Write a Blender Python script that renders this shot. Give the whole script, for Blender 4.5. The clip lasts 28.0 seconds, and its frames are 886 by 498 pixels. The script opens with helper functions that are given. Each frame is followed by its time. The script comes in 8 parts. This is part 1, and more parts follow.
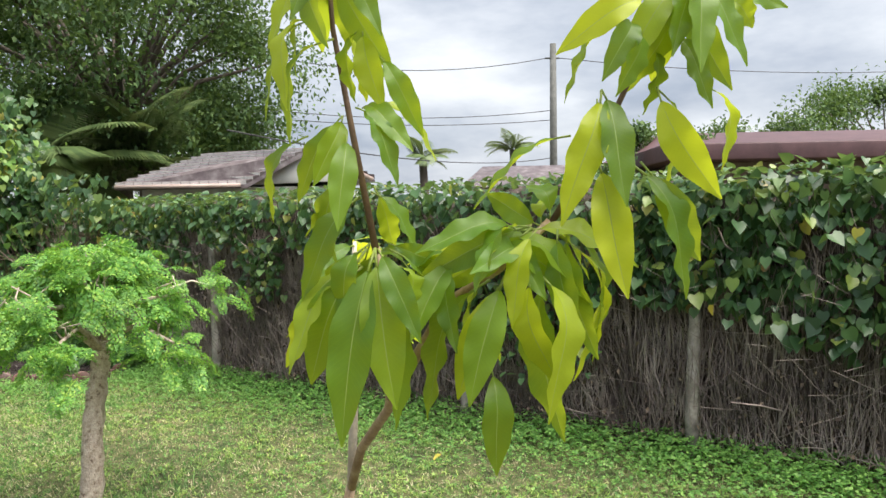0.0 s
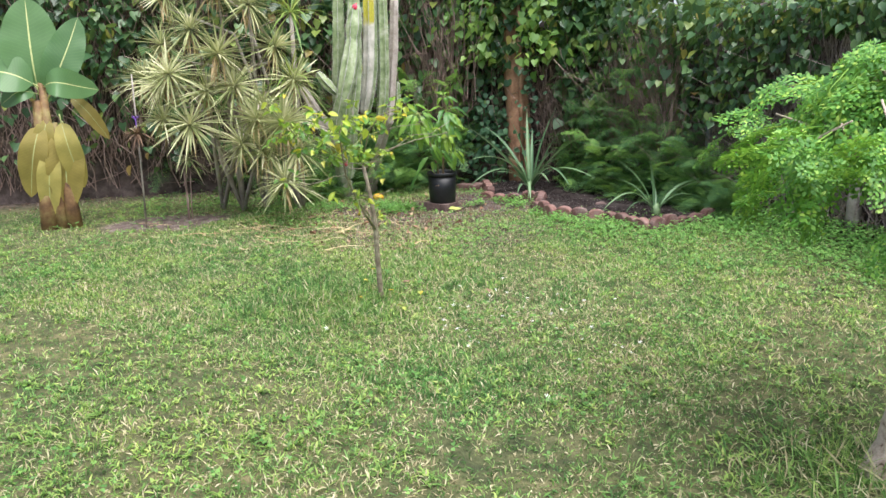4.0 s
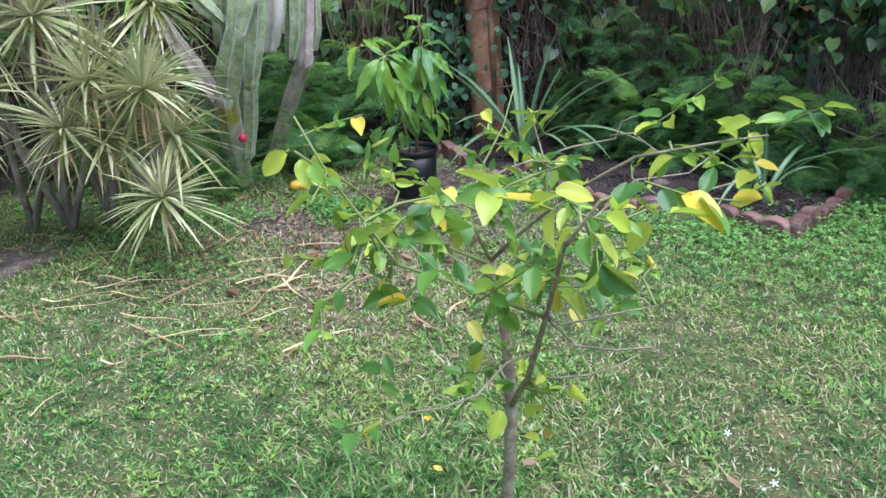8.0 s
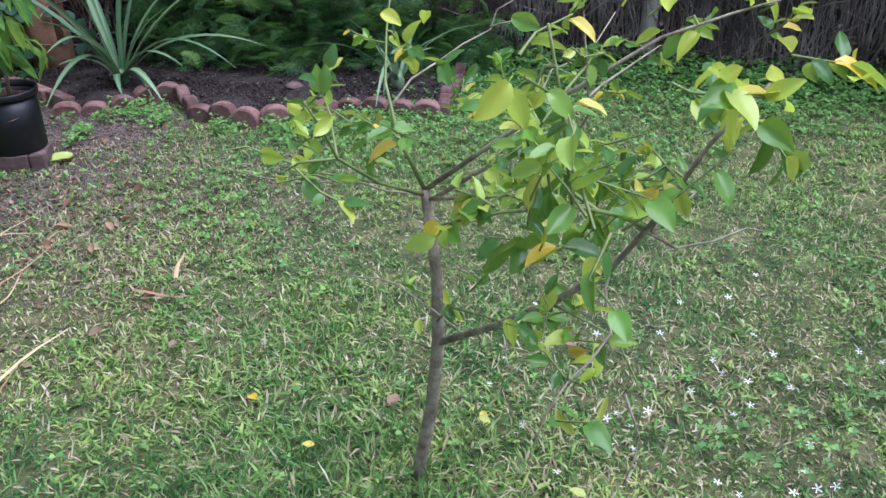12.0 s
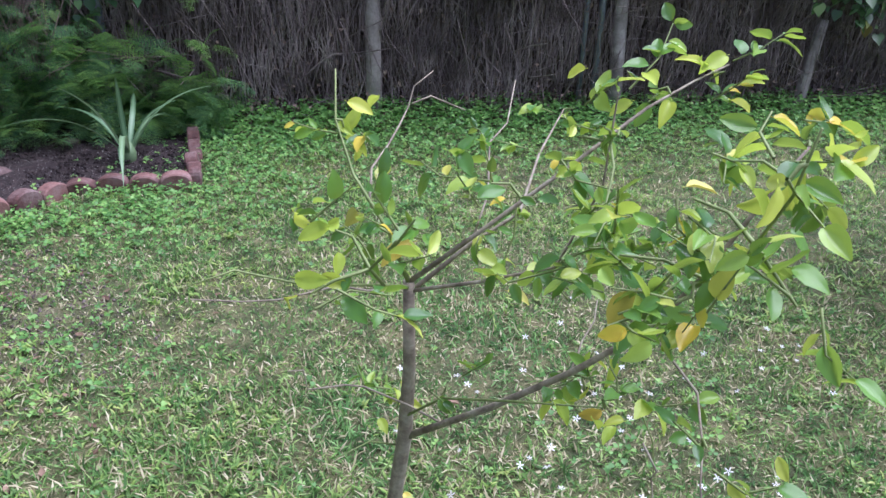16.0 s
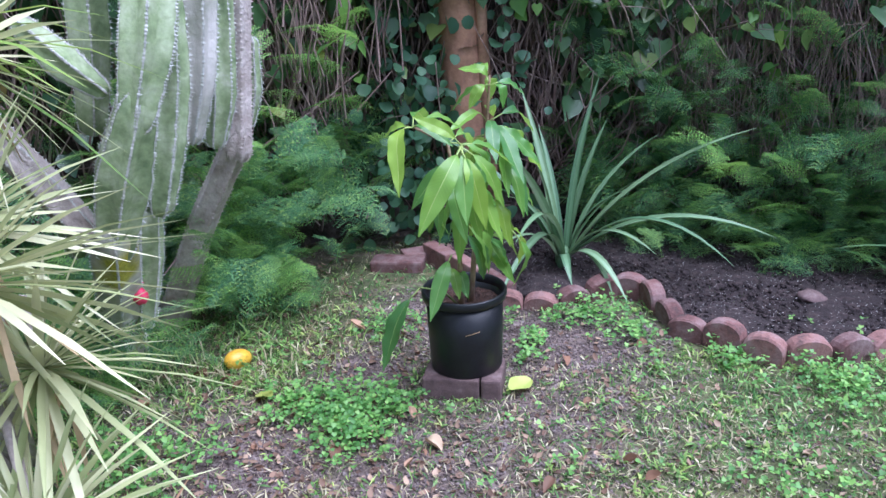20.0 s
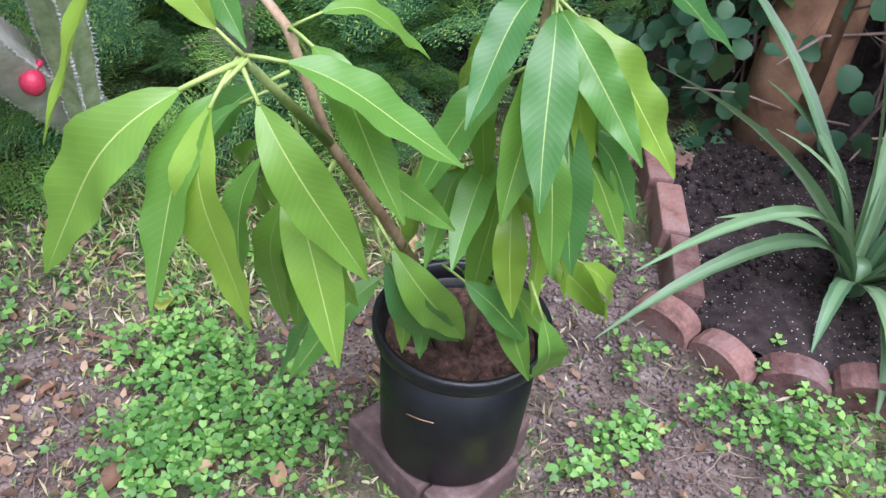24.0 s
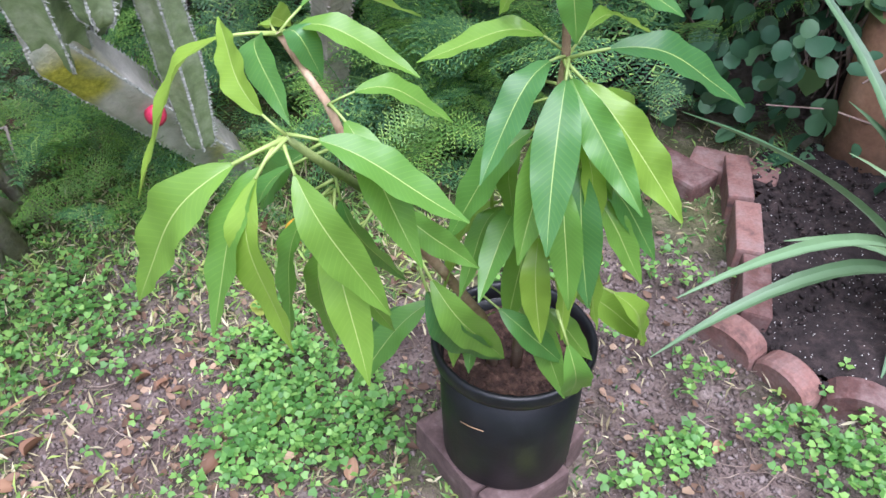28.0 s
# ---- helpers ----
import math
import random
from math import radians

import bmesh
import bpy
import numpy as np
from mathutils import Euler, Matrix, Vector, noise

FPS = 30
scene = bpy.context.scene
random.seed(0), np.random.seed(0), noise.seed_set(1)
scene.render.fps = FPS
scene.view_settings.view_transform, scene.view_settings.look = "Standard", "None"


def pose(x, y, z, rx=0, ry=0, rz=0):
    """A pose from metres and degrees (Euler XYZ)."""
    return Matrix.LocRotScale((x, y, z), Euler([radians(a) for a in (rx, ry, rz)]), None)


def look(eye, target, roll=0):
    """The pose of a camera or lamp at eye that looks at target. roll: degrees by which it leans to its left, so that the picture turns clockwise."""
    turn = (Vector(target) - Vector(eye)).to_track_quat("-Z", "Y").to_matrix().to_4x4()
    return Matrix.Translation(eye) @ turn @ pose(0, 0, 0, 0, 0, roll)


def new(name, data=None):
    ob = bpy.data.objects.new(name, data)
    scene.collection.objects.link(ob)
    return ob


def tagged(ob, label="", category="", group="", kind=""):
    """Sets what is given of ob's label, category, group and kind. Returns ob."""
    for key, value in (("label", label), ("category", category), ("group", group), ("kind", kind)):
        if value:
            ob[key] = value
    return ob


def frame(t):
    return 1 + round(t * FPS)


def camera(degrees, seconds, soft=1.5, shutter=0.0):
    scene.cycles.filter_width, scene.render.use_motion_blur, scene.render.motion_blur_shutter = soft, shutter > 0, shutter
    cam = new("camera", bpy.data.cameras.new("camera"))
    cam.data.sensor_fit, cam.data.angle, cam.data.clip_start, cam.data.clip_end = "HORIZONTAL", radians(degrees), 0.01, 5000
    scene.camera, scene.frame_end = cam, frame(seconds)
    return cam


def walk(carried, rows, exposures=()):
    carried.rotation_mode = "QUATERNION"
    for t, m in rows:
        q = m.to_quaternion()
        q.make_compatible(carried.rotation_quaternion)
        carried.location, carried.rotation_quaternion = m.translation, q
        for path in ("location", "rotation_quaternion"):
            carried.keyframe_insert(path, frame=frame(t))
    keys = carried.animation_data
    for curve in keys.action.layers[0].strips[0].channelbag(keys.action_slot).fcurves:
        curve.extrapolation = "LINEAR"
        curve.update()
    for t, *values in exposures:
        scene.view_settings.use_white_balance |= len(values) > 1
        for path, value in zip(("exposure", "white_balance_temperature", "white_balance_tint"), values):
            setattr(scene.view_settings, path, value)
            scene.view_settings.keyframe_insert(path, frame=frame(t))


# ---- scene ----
cam = camera(59.4, 28.0)
PATH = [
    (0, (-0.065, 0.166, 1.546), (-0.066, 2.165, 1.467), -1.1),
    (0.5, (0.012, 0.097, 1.545), (-0.071, 2.094, 1.587), -0.3),
    (1, (-0.155, 0.084, 1.537), (-0.259, 2.081, 1.52), -2.0),
    (1.5, (-0.38, 0.086, 1.512), (-0.504, 2.073, 1.316), -3.7),
    (2, (-0.626, 0.29, 1.449), (-0.992, 2.219, 1.069), -2.4),
    (2.5, (-0.874, 0.607, 1.445), (-1.452, 2.476, 1.032), -0.5),
    (3, (-1.226, 0.888, 1.43), (-1.817, 2.75, 1.006), -0.7),
    (3.5, (-1.584, 1.19, 1.382), (-2.286, 3.01, 0.943), -2.4),
    (4, (-2.021, 1.474, 1.394), (-3.026, 3.137, 0.919), -1.8),
    (4.5, (-2.44, 1.778, 1.351), (-3.524, 3.372, 0.818), -2.4),
    (6.5, (-3.709, 2.988, 1.413), (-4.643, 4.632, 0.763), -1.2),
    (7, (-4.032, 3.153, 1.426), (-4.787, 4.872, 0.736), -0.5),
    (7.5, (-4.2, 3.29, 1.441), (-4.792, 5.06, 0.723), -1.5),
    (8, (-4.319, 3.536, 1.45), (-4.877, 5.313, 0.722), -2.5),
    (8.5, (-4.392, 3.635, 1.451), (-4.871, 5.426, 0.702), -2.5),
    (9, (-4.556, 3.61, 1.454), (-4.79, 5.438, 0.677), -2.5),
    (9.5, (-4.684, 3.537, 1.467), (-4.731, 5.366, 0.658), -1.2),
    (10, (-4.695, 3.537, 1.443), (-4.656, 5.342, 0.583), -0.1),
    (10.5, (-4.72, 3.558, 1.428), (-4.633, 5.323, 0.491), -0.2),
    (11, (-4.748, 3.723, 1.423), (-4.625, 5.47, 0.456), -1.7),
    (11.5, (-4.859, 3.799, 1.429), (-4.577, 5.541, 0.487), -1.8),
    (12, (-5.091, 3.803, 1.416), (-4.498, 5.445, 0.441), -1.0),
    (12.5, (-5.178, 3.92, 1.404), (-4.483, 5.498, 0.392), -2.2),
    (13, (-5.193, 4.09, 1.416), (-4.387, 5.62, 0.411), -2.5),
    (13.5, (-5.326, 4.175, 1.42), (-4.253, 5.522, 0.403), -0.5),
    (15.5, (-5.492, 4.196, 1.436), (-4.23, 5.392, 0.448), 1.3),
    (16, (-5.497, 4.184, 1.459), (-4.186, 5.412, 0.579), 1.7),
    (16.5, (-5.477, 4.153, 1.47), (-4.196, 5.457, 0.659), 1.7),
    (17, (-5.391, 4.084, 1.462), (-4.341, 5.595, 0.677), 2.6),
    (17.5, (-5.397, 4.002, 1.419), (-4.75, 5.689, 0.56), 1.9),
    (18, (-5.554, 4.05, 1.407), (-5.171, 5.772, 0.464), -0.1),
    (18.5, (-5.683, 4.169, 1.37), (-5.446, 5.951, 0.492), -1.9),
    (19, (-5.669, 4.54, 1.414), (-5.7, 6.408, 0.699), -2.2),
    (19.5, (-5.698, 4.922, 1.405), (-5.82, 6.801, 0.732), -1.9),
    (20, (-5.761, 5.304, 1.384), (-5.833, 7.183, 0.702), -2.9),
    (20.5, (-5.676, 5.669, 1.349), (-5.782, 7.557, 0.699), -2.8),
    (22.5, (-5.55, 6.753, 1.405), (-6.104, 8.452, 0.507), 1.3),
    (23, (-5.539, 6.86, 1.341), (-6.182, 8.427, 0.278), 2.0),
    (23.5, (-5.481, 6.941, 1.254), (-6.203, 8.362, 0.046), 5.2),
    (24, (-5.317, 6.962, 1.215), (-6.196, 8.256, -0.032), 5.7),
    (24.5, (-5.291, 6.923, 1.253), (-6.21, 8.188, 0.004), 4.2),
    (25, (-5.273, 6.82, 1.359), (-6.273, 8.161, 0.261), 2.5),
    (25.5, (-5.225, 6.833, 1.418), (-6.355, 8.17, 0.451), 3.2),
    (26, (-5.143, 6.924, 1.425), (-6.409, 8.145, 0.473), 3.5),
    (26.5, (-5.137, 6.967, 1.401), (-6.384, 8.109, 0.333), 3.2),
    (27, (-5.122, 6.973, 1.342), (-6.314, 8.029, 0.133), 2.5),
    (27.5, (-5.119, 6.971, 1.333), (-6.269, 7.989, 0.052), 1.2),
    (28, (-5.197, 6.979, 1.333), (-6.301, 8.066, 0.068), -0.4),
]
walk(cam, [(t, look(eye, target, roll)) for t, eye, target, roll in PATH],
     [(0, 1.3, 6900, 10), (1.0, 0.85, 6700, 6), (2, 1.2, 7400, 12), (3, 1.27, 6600, 16), (4, 1.2, 6370, 12), (8, 1.0, 5470, 14), (13, 0.78, 5370, 23), (16, 1.0, 5420, 27), (18, 1.1, 5720, 28), (19, 1.15, 5370, 16), (20, 1.27, 5120, 24), (23, 1.37, 5320, 29), (24, 1.27, 5670, 20), (26, 1.52, 5520, 30), (27, 1.5, 5570, 28), (28, 1.39, 5620, 22)])

# ---------------------------------------------------------------- light
SUN_AZ, SUN_EL = 120.0, 66.0
world = bpy.data.worlds.new("sky")
scene.world = world
world.use_nodes = True
wn, wl = world.node_tree.nodes, world.node_tree.links
sky = wn.new("ShaderNodeTexSky")
sky.sky_type, sky.sun_disc = "NISHITA", False
sky.sun_elevation, sky.sun_rotation = radians(SUN_EL), radians(SUN_AZ)
sky.dust_density = 4.0
tc = wn.new("ShaderNodeTexCoord")
stretch = wn.new("ShaderNodeMapping")
stretch.inputs["Scale"].default_value = (1.0, 1.0, 2.6)
wl.new(tc.outputs["Generated"], stretch.inputs["Vector"])
puffs = wn.new("ShaderNodeTexNoise")
puffs.inputs["Scale"].default_value, puffs.inputs["Detail"].default_value, puffs.inputs["Roughness"].default_value = 3.2, 6.0, 0.55
wl.new(stretch.outputs["Vector"], puffs.inputs["Vector"])
shade = wn.new("ShaderNodeValToRGB")
shade.color_ramp.elements[0].position, shade.color_ramp.elements[0].color = 0.36, (1.9, 2.25, 2.9, 1)
shade.color_ramp.elements[1].position, shade.color_ramp.elements[1].color = 0.66, (4.5, 4.8, 5.3, 1)
wl.new(puffs.outputs["Fac"], shade.inputs["Fac"])
cover = wn.new("ShaderNodeMix")
cover.data_type = "RGBA"
cover.inputs["Factor"].default_value = 0.86
wl.new(sky.outputs["Color"], cover.inputs["A"])
wl.new(shade.outputs["Color"], cover.inputs["B"])
wl.new(cover.outputs["Result"], wn["Background"].inputs["Color"])
wn["Background"].inputs["Strength"].default_value = 0.095

sun = new("sun", bpy.data.lights.new("sun", "SUN"))
sun.data.energy, sun.data.angle, sun.data.color = 3.3, radians(60), (1.0, 0.97, 0.92)
az, el = radians(SUN_AZ), radians(SUN_EL)
SUN_DIR = Vector((math.sin(az) * math.cos(el), math.cos(az) * math.cos(el), math.sin(el)))
sun.matrix_world = look(SUN_DIR * 30, (0, 0, 0))


# ---------------------------------------------------------------- materials
def material(name):
    m = bpy.data.materials.new(name)
    m.use_nodes = True
    nt = m.node_tree
    return m, nt.nodes, nt.links, nt.nodes["Principled BSDF"]


def noise_tex(n, l, scale, detail=4.0, rough=0.55, vec=None):
    t = n.new("ShaderNodeTexNoise")
    t.inputs["Scale"].default_value, t.inputs["Detail"].default_value, t.inputs["Roughness"].default_value = scale, detail, rough
    if vec is not None:
        l.new(vec, t.inputs["Vector"])
    return t.outputs["Fac"]


def ramp(n, l, fac, stops):
    r = n.new("ShaderNodeValToRGB")
    els = r.color_ramp.elements
    while len(els) < len(stops):
        els.new(0.5)
    for e, (p, c) in zip(els, stops):
        e.position, e.color = p, (*c, 1)
    l.new(fac, r.inputs["Fac"])
    return r.outputs["Color"]


def blend(n, l, fac, a, b, mode="MIX"):
    x = n.new("ShaderNodeMix")
    x.data_type, x.blend_type = "RGBA", mode
    for key, v in (("Factor", fac), ("A", a), ("B", b)):
        if isinstance(v, (int, float)):
            x.inputs[key].default_value = v
        elif isinstance(v, tuple):
            x.inputs[key].default_value = (*v, 1)
        else:
            l.new(v, x.inputs[key])
    return x.outputs["Result"]


def bump(n, l, bsdf, height, strength=0.4, distance=0.01):
    b = n.new("ShaderNodeBump")
    b.inputs["Strength"].default_value, b.inputs["Distance"].default_value = strength, distance
    l.new(height, b.inputs["Height"])
    l.new(b.outputs["Normal"], bsdf.inputs["Normal"])


def place(n):
    return n.new("ShaderNodeNewGeometry").outputs["Position"]


def plain(name, stops, scale=20.0, rough=0.8, relief=0.3, metal=0.0, fine=140.0, depth=0.006, local=False):
    """A mottled surface: colours by noise at one scale, grain and relief at a finer one."""
    m, n, l, p = material(name)
    vec = n.new("ShaderNodeTexCoord").outputs["Object"] if local else place(n)
    a = noise_tex(n, l, scale, 5, 0.6, vec)
    b = noise_tex(n, l, fine, 3, 0.6, vec)
    c = ramp(n, l, a, stops)
    c = blend(n, l, 0.35, c, ramp(n, l, b, [(0.3, (0.25, 0.25, 0.25)), (0.7, (1, 1, 1))]), "MULTIPLY")
    l.new(c, p.inputs["Base Color"])
    p.inputs["Roughness"].default_value, p.inputs["Metallic"].default_value = rough, metal
    bump(n, l, p, blend(n, l, 0.5, a, b), relief, depth)
    return m


def leafy(name, stops, glow, rough=0.42, through_light=0.35, island=True, veins=0.0, blotch=6.0):
    """Foliage: each leaf takes its own tint, lets light through, and may show side veins along its length."""
    m, n, l, p = material(name)
    if island:
        r = n.new("ShaderNodeNewGeometry").outputs["Random Per Island"]
    else:
        r = n.new("ShaderNodeObjectInfo").outputs["Random"]
    c = ramp(n, l, r, stops)
    mott = noise_tex(n, l, blotch, 4, 0.6, place(n))
    c = blend(n, l, 0.55, c, ramp(n, l, mott, [(0.3, (0.55, 0.6, 0.5)), (0.7, (1.15, 1.12, 1.0))]), "MULTIPLY")
    if veins:
        uv = n.new("ShaderNodeUVMap").outputs["UV"]
        sep = n.new("ShaderNodeSeparateXYZ")
        l.new(uv, sep.inputs[0])
        off = n.new("ShaderNodeMath")
        off.operation = "MULTIPLY_ADD"
        ab = n.new("ShaderNodeMath")
        ab.operation = "ABSOLUTE"
        l.new(sep.outputs["X"], ab.inputs[0])
        l.new(ab.outputs[0], off.inputs[0])
        off.inputs[1].default_value = -0.12
        l.new(sep.outputs["Y"], off.inputs[2])
        w = n.new("ShaderNodeMath")
        w.operation = "MULTIPLY"
        l.new(off.outputs[0], w.inputs[0])
        w.inputs[1].default_value = 150.0
        s = n.new("ShaderNodeMath")
        s.operation = "SINE"
        l.new(w.outputs[0], s.inputs[0])
        line = ramp(n, l, s.outputs[0], [(0.8, (0, 0, 0)), (1.0, (1, 1, 1))])
        g = n.new("ShaderNodeMath")
        g.operation = "MULTIPLY"
        l.new(line, g.inputs[0])
        g.inputs[1].default_value = veins
        c = blend(n, l, g.outputs[0], c, glow)
        bump(n, l, p, s.outputs[0], 0.03, 0.001)
    else:
        bump(n, l, p, noise_tex(n, l, 90, 2, 0.5, place(n)), 0.25, 0.003)
    l.new(c, p.inputs["Base Color"])
    p.inputs["Roughness"].default_value = rough
    t = n.new("ShaderNodeBsdfTranslucent")
    l.new(blend(n, l, 0.55, c, glow), t.inputs["Color"])
    mix = n.new("ShaderNodeMixShader")
    mix.inputs["Fac"].default_value = through_light
    l.new(p.outputs[0], mix.inputs[1])
    l.new(t.outputs[0], mix.inputs[2])
    l.new(mix.outputs[0], n["Material Output"].inputs["Surface"])
    return m


def lawn_material():
    """Blades tinted one by one and in drifts: greens of many depths with dead straw blades among them, more where it is dry."""
    m, n, l, p = material("lawn_blades")
    pos = place(n)
    own = n.new("ShaderNodeNewGeometry").outputs["Random Per Island"]
    def calc(op, a, b=0.0, c=0.0):
        x = n.new("ShaderNodeMath")
        x.operation = op
        for i, v in enumerate((a, b, c)):
            if isinstance(v, (int, float)):
                x.inputs[i].default_value = v
            else:
                l.new(v, x.inputs[i])
        return x.outputs[0]
    second, third = calc("FRACT", calc("MULTIPLY", own, 17.31)), calc("FRACT", calc("MULTIPLY", own, 91.73))
    drift = noise_tex(n, l, 1.0, 5, 0.62, pos)
    tuft = noise_tex(n, l, 9.0, 4, 0.65, pos)
    green = ramp(n, l, own, [(0.0, (0.05, 0.125, 0.042)), (0.35, (0.11, 0.23, 0.066)), (0.7, (0.205, 0.345, 0.10)), (1.0, (0.39, 0.51, 0.21))])
    green = blend(n, l, 0.8, green, ramp(n, l, tuft, [(0.32, (0.34, 0.46, 0.42)), (0.5, (0.95, 1.0, 0.90)), (0.68, (1.65, 1.45, 1.30))]), "MULTIPLY")
    green = blend(n, l, 0.75, green, ramp(n, l, drift, [(0.36, (0.55, 0.82, 0.74)), (0.5, (0.95, 1.02, 0.9)), (0.64, (1.50, 1.26, 0.92))]), "MULTIPLY")
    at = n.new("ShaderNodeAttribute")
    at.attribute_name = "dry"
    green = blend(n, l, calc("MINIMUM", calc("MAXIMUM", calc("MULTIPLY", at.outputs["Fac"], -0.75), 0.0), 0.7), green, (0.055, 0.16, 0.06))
    straw = ramp(n, l, second, [(0.0, (0.30, 0.25, 0.14)), (0.5, (0.50, 0.44, 0.27)), (1.0, (0.68, 0.62, 0.43))])
    share = calc("MULTIPLY_ADD", at.outputs["Fac"], 0.34, calc("MULTIPLY_ADD", tuft, 0.9, calc("MULTIPLY_ADD", drift, 0.75, -0.64)))
    c = blend(n, l, calc("LESS_THAN", third, share), green, straw)
    l.new(c, p.inputs["Base Color"])
    p.inputs["Roughness"].default_value = 0.6
    p.inputs["Specular IOR Level"].default_value = 0.3
    t = n.new("ShaderNodeBsdfTranslucent")
    l.new(blend(n, l, 0.3, c, (0.46, 0.62, 0.22)), t.inputs["Color"])
    mix = n.new("ShaderNodeMixShader")
    mix.inputs["Fac"].default_value = 0.3
    l.new(p.outputs[0], mix.inputs[1])
    l.new(t.outputs[0], mix.inputs[2])
    l.new(mix.outputs[0], n["Material Output"].inputs["Surface"])
    return m


M_GRASS = lawn_material()
M_WEED = leafy("lawn_weed_leaf", [(0.0, (0.085, 0.19, 0.05)), (0.4, (0.18, 0.32, 0.075)), (0.75, (0.31, 0.45, 0.11)), (1.0, (0.47, 0.54, 0.17))], (0.45, 0.75, 0.18), 0.55, 0.3, blotch=1.6)
M_CLOVER = leafy("clover_leaf", [(0.0, (0.07, 0.19, 0.048)), (0.5, (0.14, 0.32, 0.08)), (1.0, (0.29, 0.50, 0.13))], (0.4, 0.8, 0.22), 0.5, 0.32, blotch=3.0)
M_VINE = leafy("vine_leaf", [(0.0, (0.022, 0.062, 0.032)), (0.4, (0.05, 0.12, 0.055)), (0.7, (0.09, 0.185, 0.08)), (0.88, (0.16, 0.27, 0.10)), (0.96, (0.24, 0.31, 0.08)), (0.985, (0.38, 0.36, 0.09)), (1.0, (0.26, 0.15, 0.07))], (0.4, 0.6, 0.12), 0.32, 0.22, blotch=2.0)
M_STEM = plain("dead_vine_stem", [(0.3, (0.16, 0.105, 0.09)), (0.5, (0.33, 0.23, 0.20)), (0.75, (0.52, 0.40, 0.36))], 9.0, 0.9)
M_FENCESTEM = plain("grey_vine_stem", [(0.3, (0.09, 0.072, 0.068)), (0.5, (0.28, 0.225, 0.21)), (0.75, (0.56, 0.475, 0.45))], 3.0, 0.9)
M_FERN = leafy("fern_frond", [(0.0, (0.038, 0.115, 0.068)), (0.5, (0.085, 0.225, 0.11)), (0.8, (0.18, 0.35, 0.13)), (1.0, (0.42, 0.60, 0.15))], (0.42, 0.72, 0.15), 0.5, 0.3, blotch=1.2)
# paler copy of the fern colour, with the light on near fronds put in
M_FERN_LIT = leafy("lit_fern_frond", [(0.0, (0.12, 0.28, 0.07)), (0.5, (0.20, 0.40, 0.10)), (1.0, (0.36, 0.55, 0.13))], (0.5, 0.8, 0.16), 0.5, 0.36, blotch=3.0)
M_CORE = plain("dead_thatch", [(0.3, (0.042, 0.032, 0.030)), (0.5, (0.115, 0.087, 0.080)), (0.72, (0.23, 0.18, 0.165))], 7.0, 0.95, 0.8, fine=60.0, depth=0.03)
M_POSTWOOD = plain("weathered_post_wood", [(0.3, (0.17, 0.15, 0.135)), (0.55, (0.38, 0.34, 0.31)), (0.75, (0.58, 0.54, 0.50))], 8.0, 0.85, 0.6, fine=55.0, depth=0.01)
M_REDWOOD = plain("reddish_cedar_pole", [(0.3, (0.22, 0.11, 0.07)), (0.5, (0.45, 0.245, 0.15)), (0.72, (0.62, 0.39, 0.27))], 5.0, 0.75, 0.5, fine=45.0, depth=0.01)
M_STEEL = plain("galvanised_steel", [(0.3, (0.20, 0.23, 0.28)), (0.7, (0.38, 0.42, 0.48))], 14.0, 0.5, 0.15, 0.6)


def ground_material():
    m, n, l, p = material("lawn_soil")
    pos = place(n)
    big, mid, fine = noise_tex(n, l, 1.1, 5, 0.6, pos), noise_tex(n, l, 9.0, 5, 0.65, pos), noise_tex(n, l, 90.0, 4, 0.7, pos)
    turf = ramp(n, l, mid, [(0.3, (0.05, 0.065, 0.03)), (0.5, (0.12, 0.13, 0.06)), (0.7, (0.25, 0.23, 0.13))])
    turf = blend(n, l, 0.5, turf, ramp(n, l, big, [(0.35, (0.7, 0.85, 0.6)), (0.65, (1.2, 1.1, 0.85))]), "MULTIPLY")
    soil = ramp(n, l, mid, [(0.28, (0.06, 0.042, 0.037)), (0.48, (0.16, 0.118, 0.106)), (0.62, (0.28, 0.22, 0.205)), (0.75, (0.42, 0.36, 0.345))])
    at = n.new("ShaderNodeAttribute")
    at.attribute_name = "bare"
    k = n.new("ShaderNodeMath")
    k.operation = "MULTIPLY_ADD"
    k.use_clamp = True
    l.new(at.outputs["Fac"], k.inputs[0])
    k.inputs[1].default_value = 2.2
    sub = n.new("ShaderNodeMath")
    sub.operation = "MULTIPLY_ADD"
    l.new(mid, sub.inputs[0])
    sub.inputs[1].default_value, sub.inputs[2].default_value = 1.6, -1.35
    l.new(sub.outputs[0], k.inputs[2])
    c = blend(n, l, k.outputs[0], turf, soil)
    c = blend(n, l, 0.6, c, ramp(n, l, fine, [(0.3, (0.35, 0.33, 0.3)), (0.7, (1.25, 1.22, 1.2))]), "MULTIPLY")
    l.new(c, p.inputs["Base Color"])
    p.inputs["Roughness"].default_value = 0.95
    bump(n, l, p, blend(n, l, 0.6, mid, fine), 0.9, 0.03)
    return m


M_GROUND = ground_material()


